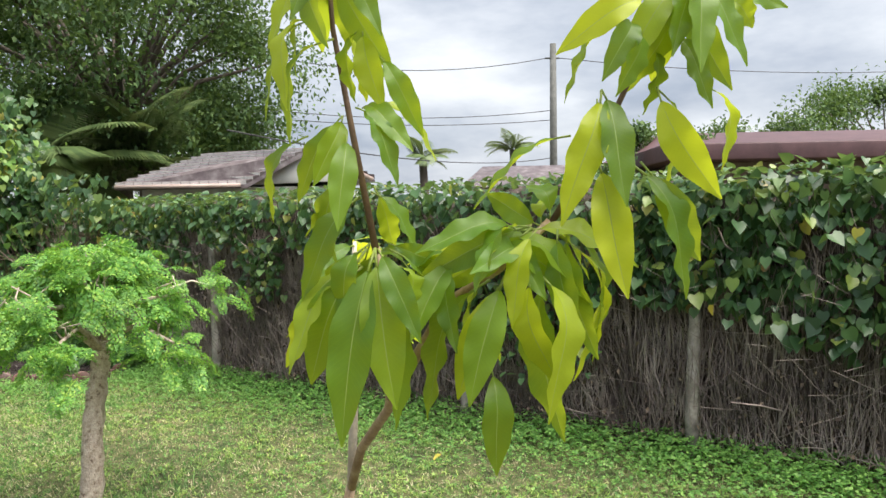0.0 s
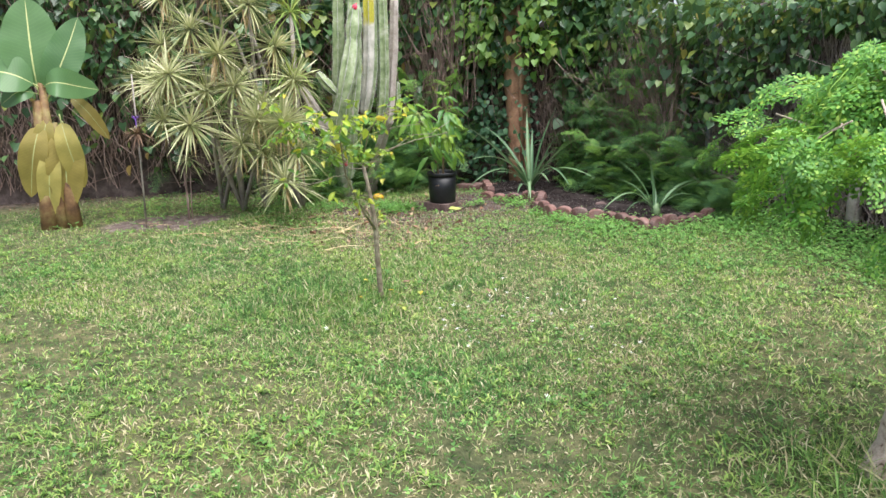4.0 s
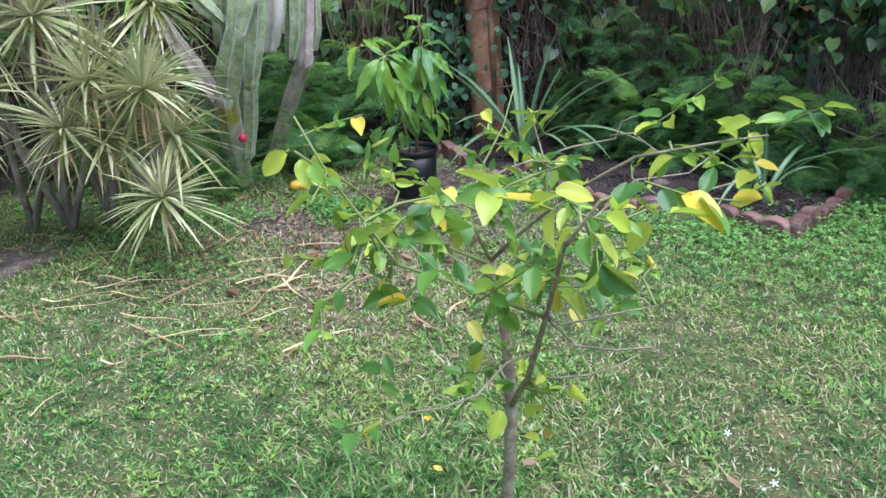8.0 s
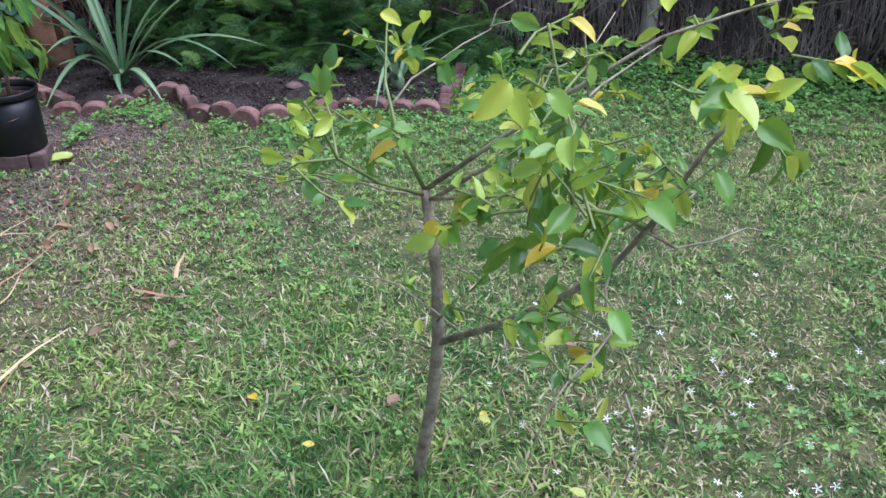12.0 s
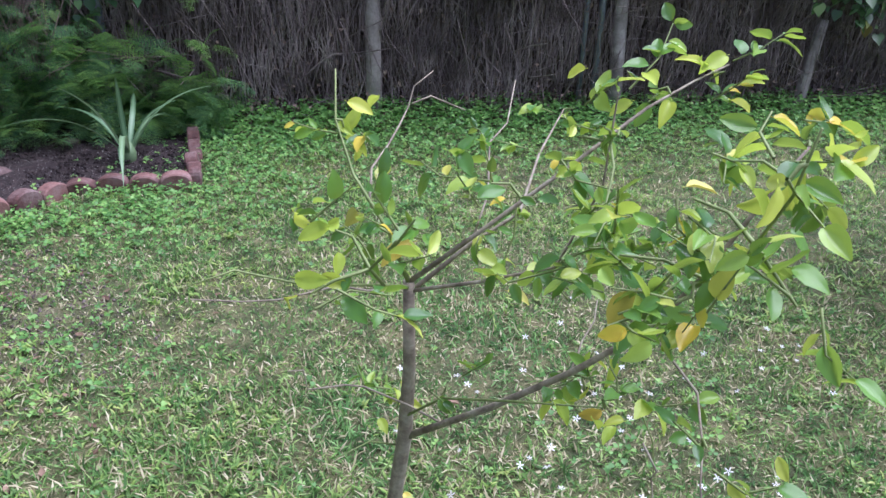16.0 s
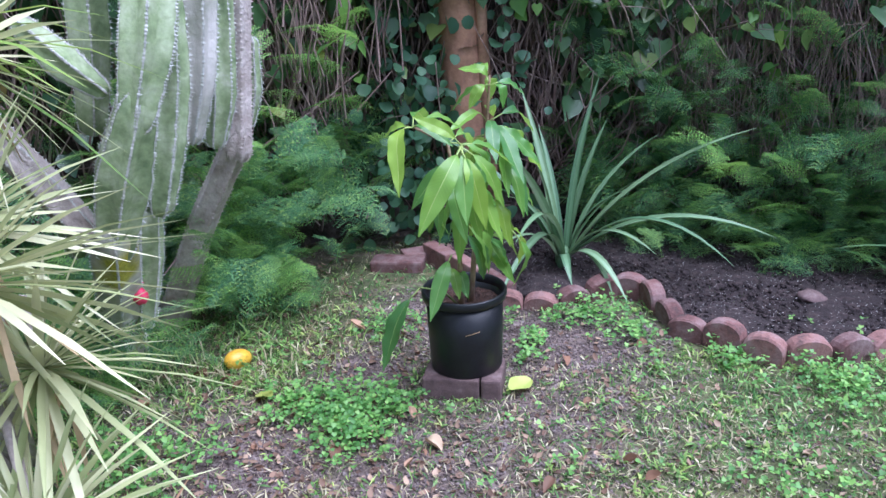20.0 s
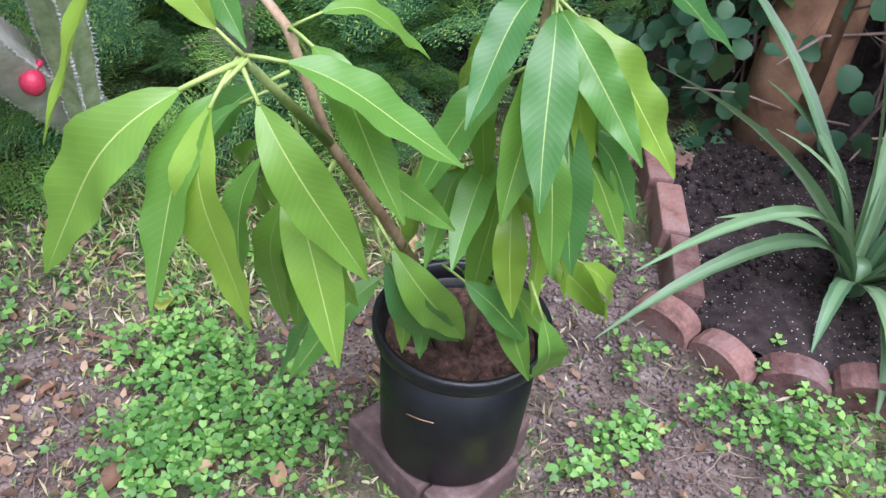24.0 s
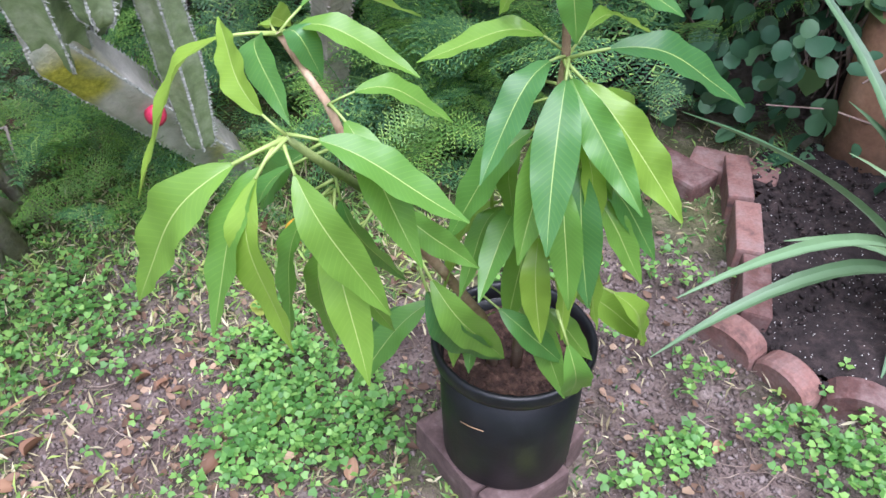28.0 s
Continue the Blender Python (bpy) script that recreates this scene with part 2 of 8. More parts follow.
# ---------------------------------------------------------------- mesh helpers
class Build:
    """Gathers vertices and faces for one mesh."""

    def __init__(self):
        self.v, self.f, self.m, self.uv = [], [], [], {}

    def add(self, verts, faces, mat=0, uvs=None):
        k = len(self.v)
        self.v += [tuple(q) for q in verts]
        for f in faces:
            self.f.append(tuple(i + k for i in f))
            self.m.append(mat)
        if uvs is not None:
            for i, q in enumerate(uvs):
                self.uv[k + i] = q
        return k

    def tube(self, pts, radii, sides=7, mat=0, cap=True):
        pts = [Vector(q) for q in pts]
        rings, up = [], None
        for i, q in enumerate(pts):
            d = (pts[min(i + 1, len(pts) - 1)] - pts[max(i - 1, 0)]).normalized()
            if up is None:
                up = d.orthogonal().normalized()
            up = (up - d * up.dot(d)).normalized()
            side = d.cross(up)
            rings.append([q + (up * math.cos(a) + side * math.sin(a)) * radii[i] for a in (2 * math.pi * j / sides for j in range(sides))])
        verts = [q for r in rings for q in r]
        faces = [(i * sides + j, i * sides + (j + 1) % sides, (i + 1) * sides + (j + 1) % sides, (i + 1) * sides + j) for i in range(len(pts) - 1) for j in range(sides)]
        if cap:
            faces += [tuple(range(sides))[::-1], tuple(range((len(pts) - 1) * sides, len(pts) * sides))]
        self.add(verts, faces, mat)

    def box(self, x0, y0, z0, x1, y1, z1, mat=0, b=0.0):
        c = bmesh.new()
        bmesh.ops.create_cube(c, size=1)
        for q in c.verts:
            q.co = Vector(((x0 + x1) / 2 + q.co.x * (x1 - x0), (y0 + y1) / 2 + q.co.y * (y1 - y0), (z0 + z1) / 2 + q.co.z * (z1 - z0)))
        if b:
            bmesh.ops.bevel(c, geom=c.edges[:], offset=b, segments=2, affect="EDGES", profile=0.6)
        c.verts.ensure_lookup_table()
        self.add([q.co for q in c.verts], [[q.index for q in f.verts] for f in c.faces], mat)
        c.free()

    def mesh(self, name, mats, smooth=True):
        me = bpy.data.meshes.new(name)
        me.from_pydata(self.v, [], self.f)
        for q in mats:
            me.materials.append(q)
        if len(mats) > 1:
            me.polygons.foreach_set("material_index", self.m)
        if smooth:
            me.polygons.foreach_set("use_smooth", [True] * len(self.f))
        if self.uv:
            lay = me.uv_layers.new(name="UVMap")
            idx = np.empty(len(me.loops), int)
            me.loops.foreach_get("vertex_index", idx)
            tab = np.zeros((len(self.v), 2))
            for i, q in self.uv.items():
                tab[i] = q
            lay.data.foreach_set("uv", tab[idx].ravel())
        me.update()
        return me


def part(name, data, mats, parent, label="", smooth=True):
    """Links a Build or a mesh as one mesh object under its thing or part."""
    me = data.mesh(name, mats if isinstance(mats, (list, tuple)) else [mats], smooth) if isinstance(data, Build) else data
    ob = new(name, me)
    ob.parent = parent
    if label:
        ob["label"] = label
    return ob


def thing(name, label, category, at=(0, 0, 0), group="", kind=""):
    ob = new(name)
    ob.location = at
    ob.empty_display_size = 0.1
    return tagged(ob, label, category, group, kind)


def scatter(name, verts, faces, where, turn, mat):
    """One mesh of many copies of a small template, at the places and by the 3 x 3 turns given."""
    verts, where, turn = np.asarray(verts, float), np.asarray(where, float), np.asarray(turn, float)
    count, k = len(where), len(verts)
    v = (np.einsum("nij,kj->nki", turn, verts) + where[:, None, :]).reshape(-1, 3)
    flat = np.concatenate([np.asarray(f) for f in faces])
    sizes = np.array([len(f) for f in faces])
    loops = (flat[None, :] + (np.arange(count) * k)[:, None]).ravel()
    totals = np.tile(sizes, count)
    starts = np.concatenate([[0], np.cumsum(totals)[:-1]])
    me = bpy.data.meshes.new(name)
    me.vertices.add(len(v))
    me.vertices.foreach_set("co", v.ravel())
    me.loops.add(len(loops))
    me.loops.foreach_set("vertex_index", loops.astype(np.int32))
    me.polygons.add(len(totals))
    me.polygons.foreach_set("loop_start", starts.astype(np.int32))
    me.polygons.foreach_set("loop_total", totals.astype(np.int32))
    me.polygons.foreach_set("use_smooth", np.ones(len(totals), bool))
    me.materials.append(mat)
    me.update(calc_edges=True)
    me.validate()
    return me


def turns(yaw, tilt, roll, size):
    """3 x 3 turns: roll about y, then tilt about x, then yaw about z, times the size (a number or x, y, z)."""
    cy, sy, ct, st, cr, sr = np.cos(yaw), np.sin(yaw), np.cos(tilt), np.sin(tilt), np.cos(roll), np.sin(roll)
    o, i = np.zeros_like(cy), np.ones_like(cy)
    rz = np.stack([np.stack([cy, -sy, o], -1), np.stack([sy, cy, o], -1), np.stack([o, o, i], -1)], -2)
    rx = np.stack([np.stack([i, o, o], -1), np.stack([o, ct, -st], -1), np.stack([o, st, ct], -1)], -2)
    ry = np.stack([np.stack([cr, o, sr], -1), np.stack([o, i, o], -1), np.stack([-sr, o, cr], -1)], -2)
    size = np.asarray(size, float)
    size = size[:, None, None] if size.ndim == 1 else size[:, None, :]
    return rz @ rx @ ry * size


RNG = np.random.default_rng(7)


def rand(a, b, n):
    return RNG.uniform(a, b, n)


def value_noise(x, y, scale, seed=0):
    """Smooth noise in 0..1 over the plan."""
    g = np.random.default_rng(100 + seed).random((64, 64))
    u, v = np.asarray(x) * scale + 17.3, np.asarray(y) * scale + 5.1
    i, j = np.floor(u).astype(int), np.floor(v).astype(int)
    fu, fv = u - i, v - j
    fu, fv = fu * fu * (3 - 2 * fu), fv * fv * (3 - 2 * fv)
    q = lambda a, b: g[a % 64, b % 64]
    return (q(i, j) * (1 - fu) + q(i + 1, j) * fu) * (1 - fv) + (q(i, j + 1) * (1 - fu) + q(i + 1, j + 1) * fu) * fv


# ---------------------------------------------------------------- plan
FENCE_A, FENCE_B = (4.6, 3.03), (-4.85, 9.87)
HEDGE = [(-4.6, 9.85), (-5.9, 9.85), (-7.5, 9.15), (-9.3, 7.55), (-11.2, 5.9), (-13.0, 4.3)]
BARE = [(-5.95, 7.25, 0.5, 0.75), (-5.45, 8.0, 0.42, 0.95), (-5.5, 7.5, 0.4, 0.7), (-5.55, 6.75, 0.7, 0.28), (-6.45, 7.25, 0.35, 0.95), (-6.16, 7.8, 0.25, 0.95), (-5.8, 8.25, 0.45, 0.9), (-6.7, 7.5, 0.4, 0.6),
        (-4.75, 6.9, 0.6, 0.25), (-1.2, 4.1, 0.35, 0.6), (-6.5, 5.9, 0.6, 0.3), (-7.85, 6.2, 0.34, 1.6), (-8.05, 6.0, 0.26, 1.4), (-7.65, 6.42, 0.25, 1.4)]


def fence_gap(x, y):
    """How far a place lies in front of the fence line (negative: behind)."""
    (ax, ay), (bx, by) = FENCE_A, FENCE_B
    d = math.hypot(bx - ax, by - ay)
    return ((bx - ax) * (np.asarray(y) - ay) - (by - ay) * (np.asarray(x) - ax)) / d


def hedge_gap(x, y):
    x, y = np.asarray(x, float), np.asarray(y, float)
    best = np.full(x.shape, 1e9)
    for (ax, ay), (bx, by) in zip(HEDGE, HEDGE[1:]):
        d2 = (bx - ax) ** 2 + (by - ay) ** 2
        s = np.clip(((x - ax) * (bx - ax) + (y - ay) * (by - ay)) / d2, 0, 1)
        qx, qy = ax + s * (bx - ax), ay + s * (by - ay)
        side = np.sign((bx - ax) * (y - ay) - (by - ay) * (x - ax))
        dist = np.hypot(x - qx, y - qy)
        best = np.where(dist < np.abs(best), side * dist, best)
    return best


def bare(x, y):
    b = np.zeros(np.shape(x))
    for cx, cy, r, k in BARE:
        b = np.maximum(b, k * np.exp(-((np.asarray(x) - cx) ** 2 + (np.asarray(y) - cy) ** 2) / (r * r)))
    rim = np.maximum(np.clip(1 - fence_gap(x, y) / 0.45, 0, 1), np.clip(1 - hedge_gap(x, y) / 1.0, 0, 1)) * 0.9
    rim = np.where((fence_gap(x, y) > -0.3) & (hedge_gap(x, y) > -0.6), rim, 0)
    return np.maximum(b, rim)


def lie(x, y):
    """Height of the ground."""
    return 0.018 * (value_noise(x, y, 1.3, 1) - 0.5) + 0.012 * (value_noise(x, y, 4.0, 2) - 0.5)


# ---------------------------------------------------------------- ground and lawn
def ground():
    near = np.arange(-12.5, 5.01, 0.07)
    xs = np.concatenate([[-400, -150, -60, -30, -20, -15], near, [7, 10, 15, 25, 60, 150, 400]])
    ys = np.concatenate([[-400, -100, -30, -10, -4, -1], np.arange(0.0, 11.0, 0.07), [12, 15, 20, 30, 60, 150, 500]])
    gx, gy = np.meshgrid(xs, ys)
    z = lie(gx, gy) * ((np.abs(gx) < 14) & (gy > -4) & (gy < 12))
    nx, ny = len(xs), len(ys)
    i = (np.arange(ny - 1)[:, None] * nx + np.arange(nx - 1)).ravel()
    me = bpy.data.meshes.new("ground")
    me.from_pydata(np.stack([gx, gy, z], -1).reshape(-1, 3).tolist(), [], np.stack([i, i + 1, i + nx + 1, i + nx], -1).tolist())
    me.attributes.new("bare", "FLOAT", "POINT").data.foreach_set("value", bare(gx, gy).ravel())
    me.polygons.foreach_set("use_smooth", np.ones(len(me.polygons), bool))
    me.materials.append(M_GROUND)
    tagged(new("ground", me), "uneven backyard soil with thin turf and bare dirt patches", "ground", kind="structure")


ground()


def lawn():
    # denser where the walk passes near
    zones = [(-7.4, -2.6, 4.0, 7.9, 15500), (-9.8, -7.4, 4.2, 8.0, 4000), (-2.6, 3.2, 2.4, 8.2, 6500), (-5.2, -2.6, 1.6, 4.0, 9000), (-9.0, -5.2, 2.4, 4.2, 3500), (-7.4, -2.6, 7.9, 9.2, 5000)]
    pts = []
    for x0, x1, y0, y1, dens in zones:
        n = int((x1 - x0) * (y1 - y0) * dens)
        pts.append(np.stack([rand(x0, x1, n), rand(y0, y1, n)], -1))
    p = np.concatenate(pts)
    x, y = p[:, 0], p[:, 1]
    keep = (RNG.random(len(p)) > np.clip(bare(x, y) * 0.98, 0, 0.95)) & (fence_gap(x, y) > 0.1) & (hedge_gap(x, y) > 0.25)
    keep &= RNG.random(len(p)) < 0.55 + 0.75 * value_noise(x, y, 2.2, 4)
    x, y = x[keep], y[keep]
    tuft = np.zeros(len(x))
    for cx, cy, r, k in ((-1.95, 4.05, 0.34, 2.4), (-4.95, 5.02, 0.42, 1.3), (-2.0, 3.1, 0.3, 0.8), (-5.2, 5.7, 0.5, 0.35), (-6.6, 8.0, 0.4, 1.0)):
        tuft = np.maximum(tuft, k * np.exp(-((x - cx) ** 2 + (y - cy) ** 2) / (r * r)))
    n = len(x)
    size = rand(0.014, 0.042, n) * (0.70 + 0.7 * value_noise(x, y, 3.1, 6)) * (1 + tuft * 1.6)
    wide = rand(0.0028, 0.0074, n)
    blade = [(0, 0, 0), (-0.5, 0.42, 0.40), (0.5, 0.42, 0.40), (0, 0.98, 0.56)]
    t = turns(rand(0, 6.28, n), RNG.normal(-0.22, 0.55, n), RNG.normal(0, 0.4, n), np.stack([wide, size, size], -1))
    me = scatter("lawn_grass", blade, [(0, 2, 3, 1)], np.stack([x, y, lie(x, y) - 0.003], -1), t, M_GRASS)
    dry = np.zeros(n)
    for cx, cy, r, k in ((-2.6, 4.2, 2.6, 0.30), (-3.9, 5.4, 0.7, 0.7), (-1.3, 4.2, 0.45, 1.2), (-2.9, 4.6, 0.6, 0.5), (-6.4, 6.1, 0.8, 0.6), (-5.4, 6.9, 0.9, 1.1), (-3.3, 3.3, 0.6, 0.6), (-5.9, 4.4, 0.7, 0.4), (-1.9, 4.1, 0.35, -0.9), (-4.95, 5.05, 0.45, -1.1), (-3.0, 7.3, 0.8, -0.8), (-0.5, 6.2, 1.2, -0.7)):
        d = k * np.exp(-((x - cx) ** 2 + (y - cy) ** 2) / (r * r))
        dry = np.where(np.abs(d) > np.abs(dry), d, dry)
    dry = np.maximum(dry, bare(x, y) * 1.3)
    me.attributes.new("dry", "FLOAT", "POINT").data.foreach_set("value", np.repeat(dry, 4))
    # broader tufts of fresh growth in clumps
    k = 26000
    x, y = rand(-9.0, 2.6, k), rand(2.0, 8.3, k)
    clump = value_noise(x, y, 6.0, 51) * 0.6 + value_noise(x, y, 1.6, 52) * 0.4
    keep = (clump > 0.52) & (fence_gap(x, y) > 0.15) & (hedge_gap(x, y) > 0.4) & (RNG.random(k) > bare(x, y) * 1.2)
    x, y = x[keep], y[keep]
    k = len(x)
    leaf = [(-0.3, 0, 0), (0.3, 0, 0), (-0.5, 0.4, 0.28), (0.5, 0.4, 0.28), (-0.3, 0.8, 0.36), (0.3, 0.8, 0.36), (0, 1.1, 0.30)]
    pts, tw = [], []
    for j in range(5):
        pts.append(np.stack([x + RNG.normal(0, 0.006, k), y + RNG.normal(0, 0.006, k), lie(x, y) + rand(0.002, 0.014, k)], -1))
        tw.append(turns(j * 1.257 + rand(0, 1.2, k), RNG.normal(0.1, 0.25, k), RNG.normal(0, 0.2, k), np.stack([rand(0.005, 0.010, k), rand(0.016, 0.032, k), rand(0.016, 0.032, k)], -1)))
    weeds = scatter("lawn_weed", leaf, [(0, 1, 3, 2), (2, 3, 5, 4), (4, 5, 6)], np.concatenate(pts), np.concatenate(tw), M_WEED)
    tagged(new("lawn_weed", weeds), "low tufts of fresh broad-bladed grass and weeds", "weed", kind="stuff")
    tagged(new("lawn_grass", me), "short patchy green and straw-coloured lawn grass", "grass", kind="stuff")


lawn()


def clover():
    near_pot = [(-6.12, 7.50, 0.20, 210), (-6.28, 7.55, 0.16, 120), (-6.05, 7.58, 0.10, 60), (-6.72, 7.22, 0.20, 130), (-6.84, 7.3, 0.16, 80), (-5.62, 8.19, 0.05, 16), (-5.53, 8.0, 0.06, 26), (-5.57, 7.84, 0.06, 26), (-5.28, 8.22, 0.16, 150), (-5.42, 8.15, 0.06, 24), (-6.15, 7.38, 0.14, 90), (-5.87, 8.44, 0.10, 30), (-6.4, 7.6, 0.14, 80), (-6.1, 8.15, 0.16, 90), (-5.13, 8.0, 0.12, 70), (-5.55, 7.95, 0.06, 20)]
    spots = [(-5.15, 7.80, 0.10, 40), (-6.55, 7.95, 0.2, 90), (-5.5, 7.2, 0.12, 40), (-4.55, 7.58, 0.2, 190), (-4.86, 7.80, 0.14, 90), (-4.1, 7.45, 0.42, 560), (-3.5, 7.35, 0.5, 430), (-3.1, 7.85, 0.4, 260),
             (-2.3, 7.3, 0.6, 420), (-7.4, 7.3, 0.6, 330), (-5.0, 7.0, 0.3, 130), (-4.9, 6.5, 0.35, 90), (-6.8, 6.6, 0.5, 170), (-3.0, 6.6, 0.7, 160), (-8.3, 6.7, 0.6, 260), (1.96, 4.5, 0.3, 330), (1.35, 4.95, 0.3, 280), (2.5, 4.1, 0.3, 330), (0.7, 5.45, 0.3, 220)]
    pts = [np.stack([RNG.normal(cx, r * 0.55, n), RNG.normal(cy, r * 0.55, n)], -1) for cx, cy, r, n in spots]
    s = rand(0, 7.5, 10500)
    g = np.abs(RNG.normal(0.2, 0.42, 10500)) + 0.12
    (ax, ay), (bx, by) = FENCE_A, FENCE_B
    d = math.hypot(bx - ax, by - ay)
    ux, uy = (bx - ax) / d, (by - ay) / d
    pts.append(np.stack([ax + ux * (s + 2.0) - uy * g, ay + uy * (s + 2.0) + ux * g], -1))
    # thin drifts of it all over the lawn
    k = 15000
    a = np.stack([rand(-9.0, 2.5, k), rand(2.4, 8.2, k)], -1)
    pts.append(a[RNG.random(k) < np.clip(value_noise(a[:, 0], a[:, 1], 2.4, 31) * 2.4 - 1.15, 0.03, 1)])
    p = np.concatenate(pts)
    p = p[(fence_gap(p[:, 0], p[:, 1]) > 0.08) & (hedge_gap(p[:, 0], p[:, 1]) > 0.2)]
    off = np.hypot(p[:, 0] + 5.79, p[:, 1] - 7.74) > 0.24
    p = p[off]
    # open gaps near the pot, then its own small mounds
    near = np.hypot(p[:, 0] + 5.95, p[:, 1] - 7.7) < 1.05
    p = p[~near | (RNG.random(len(p)) < 0.25)]
    tight = np.concatenate([np.stack([RNG.normal(cx, r * 0.5, n), RNG.normal(cy, r * 0.5, n)], -1) for cx, cy, r, n in near_pot])
    p = np.concatenate([p, tight[np.hypot(tight[:, 0] + 5.79, tight[:, 1] - 7.735) > 0.2]])
    n = len(p)
    high = rand(0.02, 0.07, n) * (1 + 1.7 * np.clip(1 - fence_gap(p[:, 0], p[:, 1]) / 0.7, 0, 1))
    yaw0 = rand(0, 6.28, n)
    leaflet = [(0, 0.05, 0), (-0.42, 0.5, 0.10), (0.42, 0.5, 0.10), (-0.40, 0.95, 0.02), (0.40, 0.95, 0.02), (0, 0.86, -0.02), (0, 0.5, -0.03)]
    faces = [(0, 6, 1), (0, 2, 6), (1, 6, 5, 3), (6, 2, 4, 5)]
    w, t = [], []
    for k in range(3):
        size = rand(0.011, 0.022, n) * (1 + 0.45 * np.clip(1 - fence_gap(p[:, 0], p[:, 1]) / 0.8, 0, 1))
        w.append(np.stack([p[:, 0], p[:, 1], lie(p[:, 0], p[:, 1]) + high], -1))
        t.append(turns(yaw0 + k * 2.094 + RNG.normal(0, 0.15, n), RNG.normal(0.12, 0.36, n), RNG.normal(0, 0.3, n), size))
    me = scatter("clover_patch", leaflet, faces, np.concatenate(w), np.concatenate(t), M_CLOVER)
    tagged(new("clover_patch", me), "low bright green clover growing through the turf", "clover", kind="stuff")


clover()


# ---------------------------------------------------------------- fence and hedge
def wall_core(name, line, height, thick, label, category, mat, rough=0.07):
    """A thick, uneven wall of dead growth along a line; height is a function of the run."""
    b = Build()
    pts = []
    for (ax, ay), (bx, by) in zip(line, line[1:]):
        n = max(2, int(math.hypot(bx - ax, by - ay) / 0.12))
        pts += [(ax + (bx - ax) * i / n, ay + (by - ay) * i / n) for i in range(n)]
    pts.append(line[-1])
    run, rows = 0.0, 22
    verts, faces = [], []
    for i, (x, y) in enumerate(pts):
        q0, q1 = pts[max(i - 1, 0)], pts[min(i + 1, len(pts) - 1)]
        d = Vector((q1[0] - q0[0], q1[1] - q0[1], 0)).normalized()
        side = Vector((-d.y, d.x, 0))
        run += math.hypot(x - q0[0], y - q0[1])
        h = height(run)
        for j in range(rows):
            a = j / (rows - 1)
            if a < 0.42:
                o, z = thick / 2, h * a / 0.42
            elif a < 0.58:
                o, z = thick / 2 * (1 - (a - 0.42) / 0.08), h + 0.05 * math.sin((a - 0.42) / 0.16 * math.pi)
            else:
                o, z = -thick / 2, h * (1 - a) / 0.42
            k = noise.noise(Vector((x * 2.6, y * 2.6, z * 2.6 + (5 if o < 0 else 0)))) + 0.6 * noise.noise(Vector((x * 7, y * 7, z * 7)))
            verts.append(Vector((x, y, max(z, 0) if j not in (0, rows - 1) else -0.05)) + side * (o + rough * k * (1 if o >= 0 else -1)) + Vector((0, 0, rough * k if 0.1 < a < 0.9 else 0)))
    for i in range(len(pts) - 1):
        for j in range(rows - 1):
            faces.append((i * rows + j, (i + 1) * rows + j, (i + 1) * rows + j + 1, i * rows + j + 1))
    b.add(verts, faces)
    return b


HEART = [(0, 0, 0), (-0.30, -0.14, 0.05), (0.30, -0.14, 0.05), (-0.50, 0.12, 0.11), (0.50, 0.12, 0.11), (-0.44, 0.42, 0.10), (0.44, 0.42, 0.10), (-0.20, 0.74, 0.03), (0.20, 0.74, 0.03), (0, 1.0, -0.08), (0, 0.4, -0.02)]
HEART_F = [(0, 10, 3, 1), (0, 2, 4, 10), (3, 10, 5), (4, 6, 10), (5, 10, 9, 7), (6, 8, 9, 10)]


def face_turns(yaw, n, lean=0.35, spin=0.5):
    """Leaves that hang tip-down on a face which looks along yaw (radians from +x)."""
    return turns(yaw - math.pi / 2 + RNG.normal(0, 0.75, n), -1.57 + lean + RNG.normal(0, 0.5, n), RNG.normal(0, spin, n), np.ones(n))


def along_fence(n, lo=0.0, hi=1.0):
    s = rand(lo, hi, n)
    (ax, ay), (bx, by) = FENCE_A, FENCE_B
    return ax + (bx - ax) * s, ay + (by - ay) * s, s


F_LEN = math.hypot(FENCE_B[0] - FENCE_A[0], FENCE_B[1] - FENCE_A[1])
F_U = ((FENCE_B[0] - FENCE_A[0]) / F_LEN, (FENCE_B[1] - FENCE_A[1]) / F_LEN)
F_N = (-abs(F_U[1]), -abs(F_U[0]))


